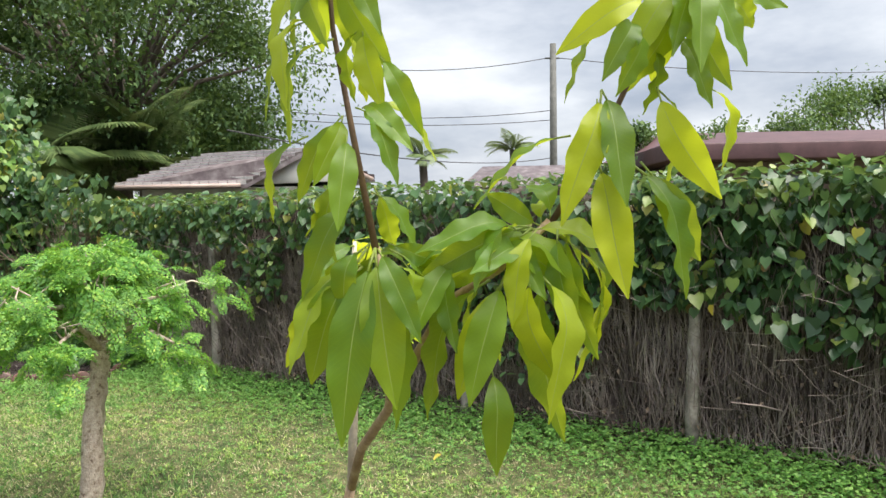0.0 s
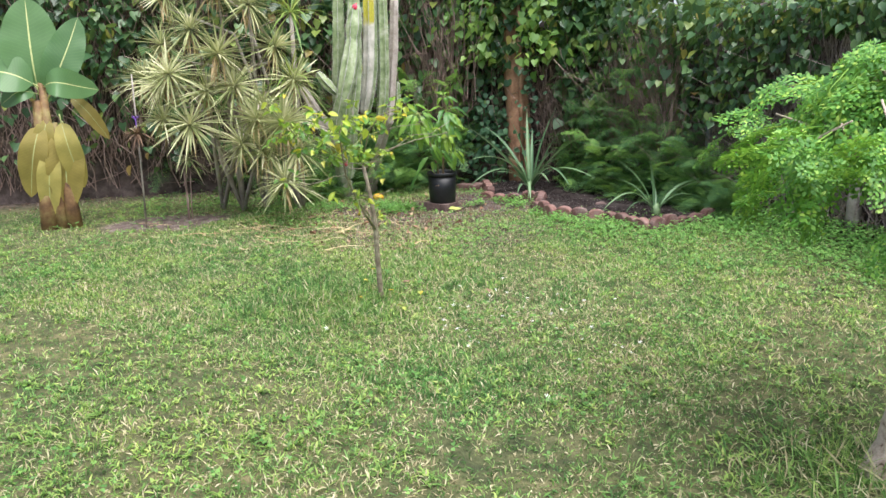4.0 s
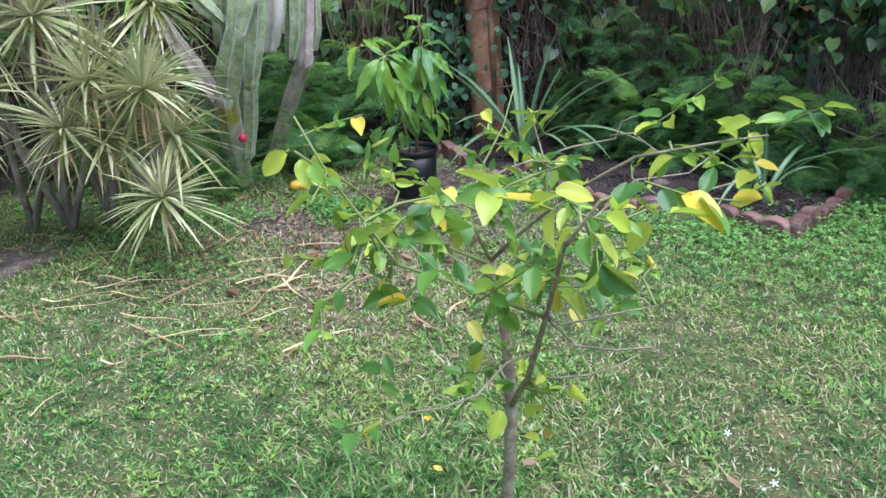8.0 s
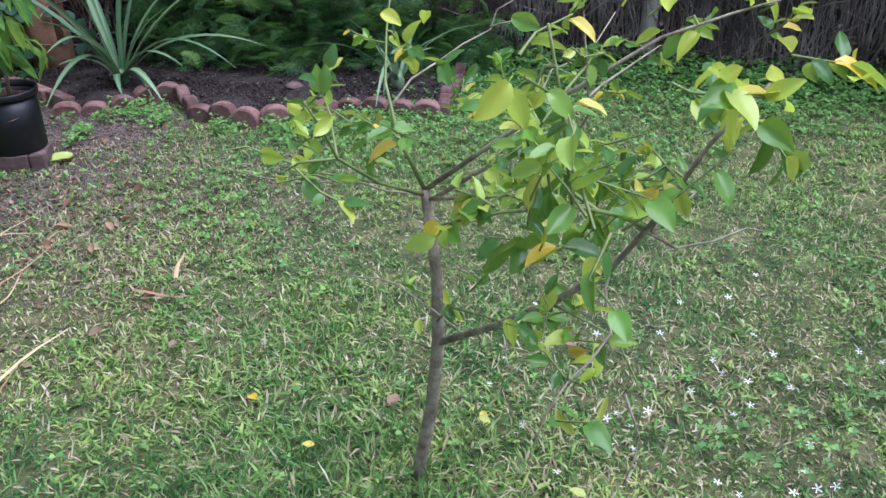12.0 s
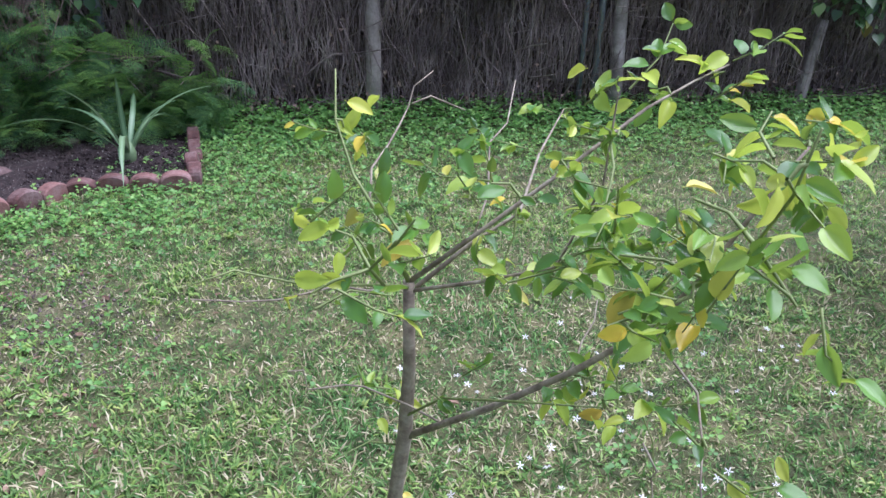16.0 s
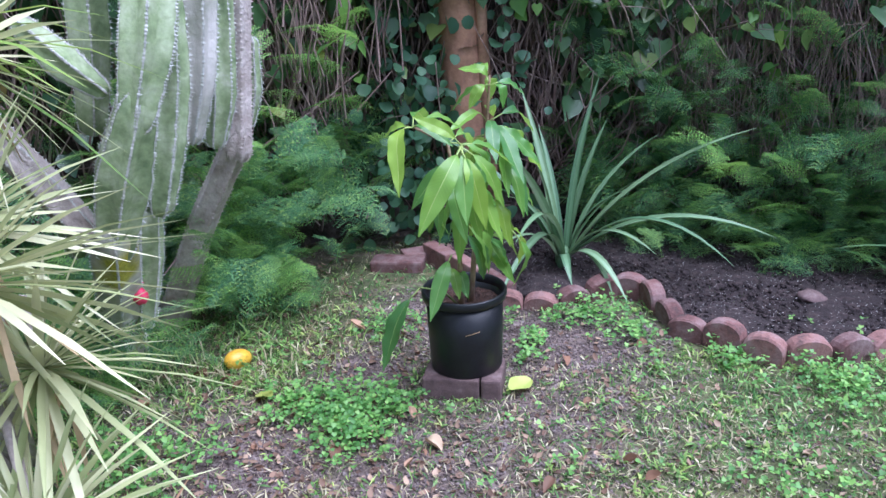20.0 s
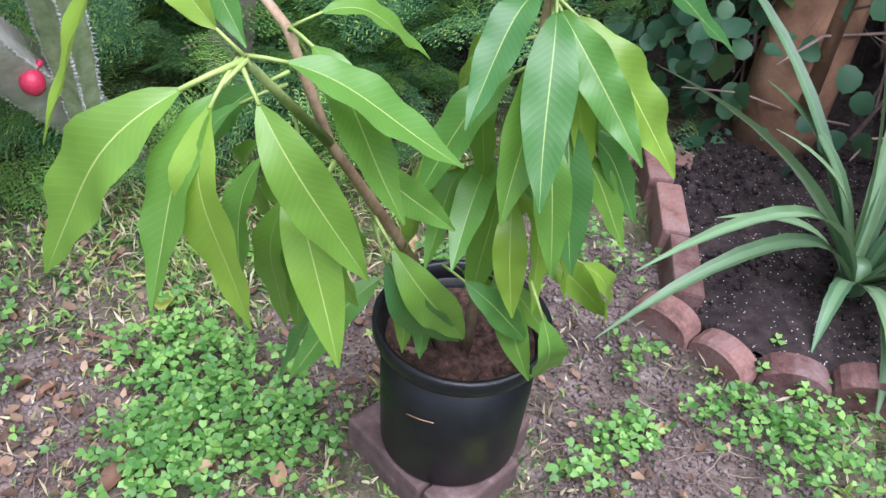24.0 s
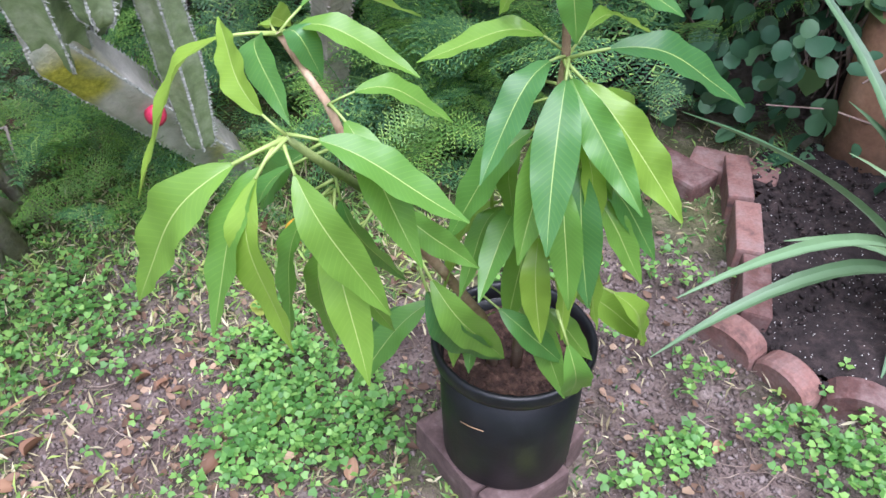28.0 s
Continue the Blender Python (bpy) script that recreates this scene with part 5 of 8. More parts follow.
TALL_RIGHT = [(0.185, 1.429, 1.637, 0.226, 1.38, 1.415), (0.244, 1.456, 1.635, 0.34, 1.47, 1.4), (0.266, 1.468, 1.633, 0.38, 1.51, 1.464), (0.193, 1.429, 1.748, 0.122, 1.38, 1.529), (0.149, 1.459, 1.679, -0.013, 1.48, 1.559), (0.199, 1.468, 1.74, 0.199, 1.51, 1.672), (0.287, 1.441, 1.752, 0.386, 1.42, 1.569), (0.313, 1.438, 1.838, 0.369, 1.41, 1.713), (0.257, 1.432, 1.847, 0.21, 1.39, 1.73), (0.245, 1.459, 1.861, 0.142, 1.48, 1.736), (0.278, 1.444, 1.895, 0.123, 1.43, 1.805), (0.284, 1.468, 1.834, 0.283, 1.51, 1.717), (0.335, 1.462, 1.908, 0.382, 1.49, 1.843), (0.398, 1.456, 1.905, 0.454, 1.47, 1.85), (0.369, 1.471, 1.761, 0.42, 1.52, 1.62), (0.312, 1.465, 1.937, 0.528, 1.5, 1.894)]
TALL_INNER = [(0.031, 1.429, 1.451, -0.026, 1.38, 1.247), (0.014, 1.456, 1.44, -0.1, 1.47, 1.207), (0.006, 1.441, 1.308, 0.016, 1.42, 1.124), (0.082, 1.459, 1.529, -0.092, 1.48, 1.417), (0.025, 1.474, 1.429, 0.034, 1.53, 1.289), (0.09, 1.432, 1.523, 0.039, 1.39, 1.369), (0.082, 1.426, 1.459, 0.095, 1.37, 1.22), (0.099, 1.444, 1.458, 0.131, 1.43, 1.175), (0.12, 1.435, 1.523, 0.151, 1.4, 1.348), (0.141, 1.465, 1.528, 0.188, 1.5, 1.292), (0.131, 1.474, 1.512, 0.161, 1.53, 1.255), (0.049, 1.474, 1.464, -0.06, 1.53, 1.493), (0.102, 1.468, 1.53, 0.01, 1.51, 1.585), (0.074, 1.477, 1.512, -0.033, 1.54, 1.331), (0.116, 1.471, 1.535, 0.08, 1.52, 1.599), (0.06, 1.486, 1.473, -0.132, 1.57, 1.462)]


def tall_mango():
    at = Vector((-0.42, 1.78, 0))
    p = thing("mango_tree", "slender young mango tree with two stems and drooping glossy leaves", "mango tree", at)
    inv = Matrix.Translation(-at)
    # the leafy shoots lean out from the trunk by about a fifth
    lean = lambda q: Vector((-0.06, 0.17, 1.55)).lerp(Vector(q), 0.81)
    def stem(name, pts, r, mat, label=""):
        b = Build()
        b.tube([Vector(q) - at for q in pts], r, 10)
        return part(name, b, mat, p, label)
    stem("trunk", [(-0.42, 1.78, -0.03), (-0.39, 1.78, 0.35), (-0.33, 1.79, 0.705), (-0.273, 1.813, 0.975)], [0.014, 0.0125, 0.0115, 0.011], M_MANGOBARK)
    stem("stem", [(-0.273, 1.813, 0.965), (-0.262, 1.835, 1.2), (-0.261, 1.859, 1.43), (-0.258, 1.86, 1.50)], [0.010, 0.009, 0.008, 0.004], [M_PALEBARK], "pale sunlit bark")
    stem("stem", [(-0.273, 1.813, 0.97), (-0.24, 1.73, 1.08), (-0.17, 1.58, 1.20), (-0.155, 1.50, 1.33), (-0.175, 1.44, 1.5)], [0.010, 0.0095, 0.009, 0.0075, 0.006], M_MANGOBARK)
    stem("stem", [(-0.165, 1.56, 1.22), (-0.06, 1.50, 1.40), (0.03, 1.48, 1.46), (0.114, 1.468, 1.538)], [0.010, 0.009, 0.008, 0.007], M_MANGOBARK)
    stem("twig", [(-0.175, 1.44, 1.49)] + [lean(q) for q in ((-0.245, 1.743, 1.72), (-0.28, 1.742, 1.93), (-0.29, 1.742, 2.13))], [0.006, 0.0052, 0.0042, 0.003], M_DARKTWIG, "dark purplish young wood")
    stem("twig", [(0.114, 1.468, 1.53)] + [lean(q) for q in ((0.26, 1.743, 1.70), (0.36, 1.743, 1.91), (0.43, 1.743, 2.03))], [0.006, 0.0052, 0.0042, 0.003], M_DARKTWIG, "dark purplish young wood")
    kinds = [lance_leaf("tall_mango_leaf", [M_MANGO_TALL, M_MANGO_TALL_RIB], bl, wd * 0.93, wv, 20 + k, 0.12, rib=0.025, blunt=0.85) for k, (bl, wd, wv) in enumerate(((0.10, 0.135, 0.022), (0.16, 0.125, 0.028), (0.20, 0.14, 0.02), (0.13, 0.12, 0.034)))]
    rnd = random.Random(23)
    extra = []
    for base, top in (((-0.235, 1.45, 1.90), (-0.245, 1.45, 2.02)), ((0.30, 1.45, 1.88), (0.34, 1.45, 1.95))):
        for i in range(8):
            a, q = i * 2.4, Vector(base).lerp(Vector(top), 0.4 + 0.6 * i / 8)
            extra.append((*q, q.x + 0.1 * math.cos(a), q.y + 0.1 * math.sin(a), q.z - 0.16))
    for rows in (TALL_MID, TALL_INNER, TALL_LEFT, TALL_RIGHT):
        for r in rows[::3]:
            b, t = Vector(r[:3]), Vector(r[3:])
            extra.append((*b, *(b + Matrix.Rotation(rnd.choice((-1, 1)) * rnd.uniform(0.6, 1.5), 3, "Z") @ (t - b) * rnd.uniform(0.8, 1.0))))
    # fresh inner leaves between the two shoots
    for i in range(14):
        q = Vector((-0.16, 1.47, 1.44)).lerp(Vector((0.09, 1.47, 1.53)), rnd.random())
        a, d = i * 2.399, rnd.uniform(0.7, 1.6)
        extra.append((*q, *(q + Vector((math.cos(a) * math.sin(d), 0.6 * math.sin(a) * math.sin(d) + 0.03, -math.cos(d))) * rnd.uniform(0.14, 0.21))))
    rows = [(Vector(hub), Vector(r[:3]), Vector(r[3:])) for hub, group in (((-0.21, 1.45, 1.75), TALL_LEFT), ((-0.17, 1.45, 1.5), TALL_MID), ((0.23, 1.45, 1.75), TALL_RIGHT), ((0.06, 1.45, 1.46), TALL_INNER), ((0.08, 1.45, 1.9), extra)) for r in group]
    # the smaller tuft on the pale stem behind
    for i in range(22):
        z = 1.30 + 0.20 * i / 21
        a, d, size = i * 2.399, rnd.uniform(0.7, 1.35), rnd.uniform(0.15, 0.22)
        b = Vector((-0.26, 1.858, z))
        rows.append((Vector((-0.26, 1.86, z)), b, b + Vector((math.cos(a) * math.sin(d), math.sin(a) * math.sin(d), -math.cos(d) * 0.8)) * size))
    for i, (hub, b, t) in enumerate(rows):
        o = part("leaf", kinds[(i * 5 + 1) % 4], None, p)
        o.matrix_local = inv @ leaf_pose(b, t, outward(b, t, hub) * 0.35 + Vector((0, -0.75 if b.y < 1.7 else 0, 0.25)), rnd.uniform(-1.0, 1.0), max(0.17, min(0.28, (t - b).length * 1.05)))


tall_mango()


# ---------------------------------------------------------------- citrus tree
def oval_leaf(name, mats, fold=0.25, curl=0.12, wide=0.30):
    b = Build()
    steps, cols = 7, (-1, -0.5, 0, 0.5, 1)
    verts, uvs = [], []
    b.tube([(0, 0, 0), (0, 0.10, 0.01), (0, 0.16, 0.015)], [0.012, 0.010, 0.010], 4)
    for i in range(steps):
        k = i / (steps - 1)
        w = wide * math.sin(math.pi * (0.04 + 0.93 * k) ** 0.85) ** 0.8
        for c in cols:
            verts.append((c * w, 0.13 + 0.87 * k, fold * w * abs(c) - curl * k * k + 0.03 * math.sin(k * 9) * abs(c)))
            uvs.append((c, k))
    b.add(verts, [(i * 5 + j, i * 5 + j + 1, i * 5 + j + 6, i * 5 + j + 5) for i in range(steps - 1) for j in range(4)], 0, uvs)
    return b.mesh(name, mats)


def citrus():
    at = Vector((-4.68, 5.14, 0))
    p = thing("citrus_tree", "small sparse citrus tree with green and yellowing leaves", "citrus tree", at)
    inv = Matrix.Translation(-at)
    joints, crook = [], random.Random(31)
    def limb(name, pts, r, mat):
        b = Build()
        pts = [Vector(q) for q in pts]
        if name == "twig":
            pts = [q + Vector((crook.gauss(0, 0.009), crook.gauss(0, 0.009), crook.gauss(0, 0.009))) * (i > 0) for i, q in enumerate(w for a, c in zip(pts, pts[1:] + pts[-1:]) for w in (a, a.lerp(c, 0.5)))][:-1]
            r = [0.0046 * (1 - 0.6 * i / len(pts)) for i in range(len(pts))]
        joints.extend(pts[1:] + [q.lerp(w, 0.5) for q, w in zip(pts[1:], pts[2:])])
        b.tube([q - at for q in pts], [k * (0.92 if name == "trunk" else 0.52) for k in r], 8)
        part(name, b, mat, p)
    limb("trunk", [(-4.685, 5.145, -0.03), (-4.68, 5.13, 0.05), (-4.66, 5.09, 0.25), (-4.648, 5.068, 0.447), (-4.655, 5.05, 0.62), (-4.682, 5.026, 0.823)], [0.024, 0.018, 0.0165, 0.0165, 0.013, 0.011], M_TWIG)
    limb("branch", [(-4.648, 5.068, 0.44), (-4.60, 4.90, 0.578), (-4.553, 4.768, 0.699), (-4.518, 4.655, 0.82), (-4.49, 4.60, 0.925), (-4.46, 4.55, 1.05), (-4.41, 4.52, 1.13)], [0.015, 0.0135, 0.012, 0.010, 0.008, 0.006, 0.004], M_TWIG)
    limb("branch", [(-4.49, 4.62, 0.90), (-4.58, 4.55, 0.97), (-4.687, 4.491, 1.03), (-4.748, 4.42, 1.18), (-4.777, 4.40, 1.26)], [0.007, 0.006, 0.005, 0.0035, 0.0025], M_GREENTWIG)
    limb("branch", [(-4.682, 5.026, 0.82), (-4.60, 4.94, 0.92), (-4.50, 4.85, 1.03), (-4.38, 4.79, 1.12), (-4.27, 4.77, 1.15), (-4.19, 4.75, 1.17)], [0.010, 0.008, 0.007, 0.0055, 0.004, 0.003], M_TWIG)
    limb("branch", [(-4.682, 5.026, 0.82), (-4.73, 5.02, 0.93), (-4.72, 5.12, 1.0), (-4.69, 5.20, 1.07), (-4.67, 5.22, 1.15)], [0.009, 0.007, 0.005, 0.004, 0.0025], M_GREENTWIG)
    limb("branch", [(-4.682, 5.026, 0.81), (-4.78, 4.98, 0.87), (-4.86, 4.92, 0.95), (-4.90, 4.82, 1.04), (-4.93, 4.76, 1.10)], [0.008, 0.006, 0.005, 0.004, 0.0025], M_GREENTWIG)
    limb("branch", [(-4.68, 5.03, 0.80), (-4.62, 4.92, 0.84), (-4.55, 4.82, 0.88), (-4.50, 4.78, 1.02), (-4.54, 4.75, 1.18)], [0.008, 0.0065, 0.005, 0.004, 0.0025], M_TWIG)
    limb("branch", [(-4.553, 4.77, 0.70), (-4.47, 4.69, 0.66), (-4.42, 4.66, 0.54), (-4.45, 4.63, 0.48)], [0.005, 0.004, 0.003, 0.002], M_GREENTWIG)
    limb("branch", [(-4.78, 4.98, 0.87), (-4.88, 5.05, 0.88), (-4.98, 5.08, 0.93), (-5.05, 5.1, 0.92)], [0.005, 0.004, 0.003, 0.002], M_GREENTWIG)
    limb("branch", [(-4.655, 5.06, 0.5), (-4.66, 4.96, 0.60), (-4.66, 4.8, 0.68), (-4.65, 4.64, 0.75)], [0.006, 0.005, 0.004, 0.002], M_GREENTWIG)
    limb("branch", [(-4.66, 5.03, 0.80), (-4.56, 4.99, 0.87), (-4.484, 4.95, 0.915), (-4.33, 5.03, 0.97), (-4.16, 5.10, 1.01)], [0.009, 0.0075, 0.006, 0.005, 0.0025], M_TWIG)
    limb("branch", [(-4.66, 5.08, 0.42), (-4.73, 5.08, 0.47), (-4.83, 5.06, 0.50)], [0.004, 0.003, 0.002], M_GREENTWIG)
    # bare grey twigs
    for pts in ([(-4.62, 5.0, 0.50), (-4.73, 5.08, 0.58), (-4.81, 5.147, 0.628), (-4.86, 5.16, 0.65)], [(-4.682, 5.026, 0.81), (-4.80, 5.06, 0.83), (-4.92, 5.09, 0.85), (-5.03, 5.12, 0.88)], [(-4.72, 5.08, 0.97), (-4.60, 5.16, 1.02), (-4.458, 5.25, 1.045), (-4.40, 5.27, 1.09)], [(-4.46, 5.25, 1.045), (-4.36, 5.20, 1.03)],
                [(-4.56, 4.99, 0.88), (-4.40, 5.10, 0.98), (-4.205, 5.206, 1.058)], [(-4.518, 4.655, 0.82), (-4.60, 4.53, 0.80), (-4.686, 4.467, 0.797), (-4.74, 4.43, 0.76)], [(-4.49, 4.60, 0.92), (-4.42, 4.66, 0.88), (-4.33, 4.70, 0.90)], [(-4.553, 4.768, 0.70), (-4.45, 4.80, 0.70), (-4.36, 4.84, 0.74)], [(-4.46, 4.66, 0.56), (-4.43, 4.64, 0.46), (-4.47, 4.62, 0.40)], [(-4.50, 4.63, 0.9), (-4.38, 4.60, 0.86), (-4.30, 4.58, 0.89)]):
        limb("twig", pts, [], M_TWIG)
    kinds = [oval_leaf("citrus_leaf", [M_CITRUS], f, c, w) for f, c, w in ((0.35, 0.22, 0.27), (0.7, 0.14, 0.25), (0.25, 0.42, 0.29), (0.55, -0.2, 0.24))]
    gold = [oval_leaf("citrus_leaf", [M_YELLOWLEAF], f, c, w) for f, c, w in ((0.6, 0.3, 0.26), (0.9, -0.15, 0.24))]
    bright = [oval_leaf("citrus_leaf", [M_CITRUS_NEW], f, c, w) for f, c, w in ((0.45, 0.2, 0.26), (0.8, 0.35, 0.24))]
    rnd = random.Random(5)
    # clusters of leaves: centre, spread, how many, size
    tufts = [((-4.41, 4.53, 1.12), 0.07, 12, 0.08), ((-4.777, 4.42, 1.2), 0.05, 6, 0.055), ((-4.70, 4.48, 1.06), 0.08, 12, 0.06), ((-4.60, 4.56, 0.95), 0.09, 15, 0.065), ((-4.23, 4.76, 1.15), 0.06, 11, 0.055), ((-4.33, 4.80, 1.14), 0.08, 11, 0.055),
             ((-4.55, 4.76, 1.13), 0.06, 8, 0.05), ((-4.672, 5.2, 1.05), 0.06, 10, 0.05), ((-4.9, 4.84, 1.02), 0.07, 8, 0.055), ((-4.94, 4.95, 0.93), 0.06, 7, 0.055), ((-4.65, 4.63, 0.77), 0.05, 7, 0.05), ((-4.47, 4.84, 0.80), 0.08, 10, 0.06)]
    tufts += [((-4.58, 4.94, 1.0), 0.08, 13, 0.06), ((-4.484, 4.95, 0.92), 0.08, 14, 0.06), ((-4.52, 4.81, 1.09), 0.08, 11, 0.055), ((-4.737, 4.94, 0.95), 0.06, 9, 0.055), ((-4.79, 5.04, 0.93), 0.05, 6, 0.05), ((-4.16, 5.10, 1.0), 0.05, 6, 0.05), ((-4.33, 5.03, 0.97), 0.07, 8, 0.05), ((-4.657, 4.56, 1.11), 0.06, 9, 0.06), ((-4.713, 4.40, 1.05), 0.05, 7, 0.06),
              ((-4.686, 4.47, 0.80), 0.05, 6, 0.05), ((-4.52, 4.75, 0.65), 0.05, 8, 0.055), ((-4.55, 4.8, 0.90), 0.10, 20, 0.06), ((-4.5, 4.62, 0.98), 0.09, 14, 0.065), ((-4.66, 4.95, 0.62), 0.05, 6, 0.05), ((-4.65, 5.09, 0.50), 0.05, 9, 0.045), ((-4.88, 4.97, 1.0), 0.05, 6, 0.05),
              ((-4.53, 4.73, 0.96), 0.07, 11, 0.055), ((-4.69, 4.63, 1.02), 0.07, 12, 0.055), ((-4.46, 4.60, 1.10), 0.06, 10, 0.06), ((-4.34, 4.84, 0.92), 0.06, 8, 0.05), ((-4.62, 4.70, 1.05), 0.06, 9, 0.055), ((-4.745, 4.50, 1.03), 0.05, 8, 0.055), ((-4.82, 4.56, 1.0), 0.05, 8, 0.05)]
    for c, spread, count, size in tufts:
        # short twigs set with alternate leaves
        sprigs = []
        for _ in range(max(2, count // 4)):
            d = Vector((rnd.gauss(0, 1), rnd.gauss(0, 1), rnd.gauss(0.15, 0.7))).normalized() * spread * rnd.uniform(1.0, 2.0)
            q = Vector(c) + Vector((rnd.gauss(0, 1), rnd.gauss(0, 1), rnd.gauss(0, 0.8))) * spread * 0.35
            sprigs.append((q, d, d.cross(Vector((0, 0, 1))) * rnd.gauss(0, 0.25)))
            b = Build()
            b.tube([q - at, q + d * 0.5 + sprigs[-1][2] - at, q + d - at], [0.002, 0.0016, 0.0011], 4, 0, False)
            part("twig", b, M_GREENTWIG, p)
        # the shoot that carries the tuft
        root = min(joints, key=lambda q: (q - Vector(c)).length + 0.3 * abs(q.z - c[2]))
        b = Build()
        b.tube([root - at, root.lerp(Vector(c), 0.5) + Vector((rnd.gauss(0, 0.012), rnd.gauss(0, 0.012), 0.01)) - at, Vector(c) - at], [0.003, 0.0024, 0.0018], 4, 0, False)
        part("shoot", b, M_GREENTWIG, p)
        for i in range(int(count * 1.75)):
            q0, d0, side = sprigs[i % len(sprigs)]
            k = rnd.uniform(0.1, 1.0)
            q = q0 + d0 * k + side * (1 - abs(2 * k - 1))
            d = (d0.normalized() * 0.6 + Vector((rnd.gauss(0, 0.8), rnd.gauss(0, 0.8), rnd.gauss(-0.2, 0.5)))).normalized()
            o = part("leaf", kinds[rnd.randrange(4)], None, p)
            s = size * 0.8 * rnd.uniform(0.55, 1.15)
            o.matrix_local = inv @ leaf_pose(q, q + d * s, (rnd.gauss(0, 0.5), rnd.gauss(0, 0.5), 1), rnd.gauss(0, 0.4))
    # large fresh leaves at the tip of the long branch, and old ones turned yellow
    for c, spread, count, size, ones, lab in (((-4.405, 4.52, 1.13), 0.035, 6, 0.064, bright, "large fresh yellow-green leaf"), ((-4.49, 4.46, 1.15), 0.02, 2, 0.056, bright, "large fresh yellow-green leaf"), ((-4.672, 5.2, 1.06), 0.03, 6, 0.05, bright, "fresh yellow-green leaf"), ((-4.32, 4.83, 1.15), 0.04, 5, 0.05, bright, "fresh yellow-green leaf"), ((-4.22, 4.77, 1.15), 0.025, 4, 0.052, bright, "fresh yellow-green leaf"), ((-4.94, 4.95, 0.94), 0.025, 4, 0.05, bright, "fresh yellow-green leaf"), ((-4.88, 4.97, 1.01), 0.02, 3, 0.045, bright, "fresh yellow-green leaf"), ((-4.78, 4.43, 1.21), 0.02, 3, 0.05, bright, "fresh yellow-green leaf"), ((-4.52, 4.75, 0.65), 0.04, 5, 0.05, bright, "fresh yellow-green leaf"), ((-4.63, 4.65, 0.75), 0.04, 4, 0.055, bright, "fresh yellow-green leaf"), ((-4.64, 5.10, 0.50), 0.03, 4, 0.045, bright, "fresh yellow-green leaf"),
                                              ((-4.596, 4.528, 1.0), 0.012, 1, 0.075, gold, "yellowed leaf"), ((-4.754, 4.56, 1.03), 0.012, 1, 0.06, gold, "yellowed leaf"),
                                              ((-4.466, 4.976, 0.75), 0.03, 1, 0.05, gold, "yellowed leaf"), ((-4.65, 4.60, 0.82), 0.04, 1, 0.05, gold, "yellowed leaf"), ((-4.52, 4.74, 0.66), 0.03, 1, 0.05, gold, "yellowed leaf"), ((-4.79, 5.03, 0.94), 0.02, 1, 0.055, gold, "yellowed leaf"), ((-4.737, 4.94, 0.96), 0.02, 1, 0.06, gold, "yellowed leaf"), ((-4.65, 4.57, 1.12), 0.02, 1, 0.05, gold, "yellowed leaf"), ((-4.64, 5.10, 0.51), 0.02, 1, 0.045, gold, "yellowed leaf")):
        for i in range(count):
            q = Vector(c) + Vector((rnd.gauss(0, 1), rnd.gauss(0, 1), rnd.gauss(0, 1))) * spread
            d = Vector((rnd.gauss(0, 0.7), rnd.gauss(0, 0.7), rnd.gauss(-0.35, 0.45))).normalized()
            o = part("leaf", ones[i % 2], None, p, lab)
            o.matrix_local = inv @ leaf_pose(q, q + d * size * rnd.uniform(0.8, 1.1), (rnd.gauss(-0.3, 0.4), rnd.gauss(-0.5, 0.4), 1), rnd.gauss(0, 0.4))


citrus()


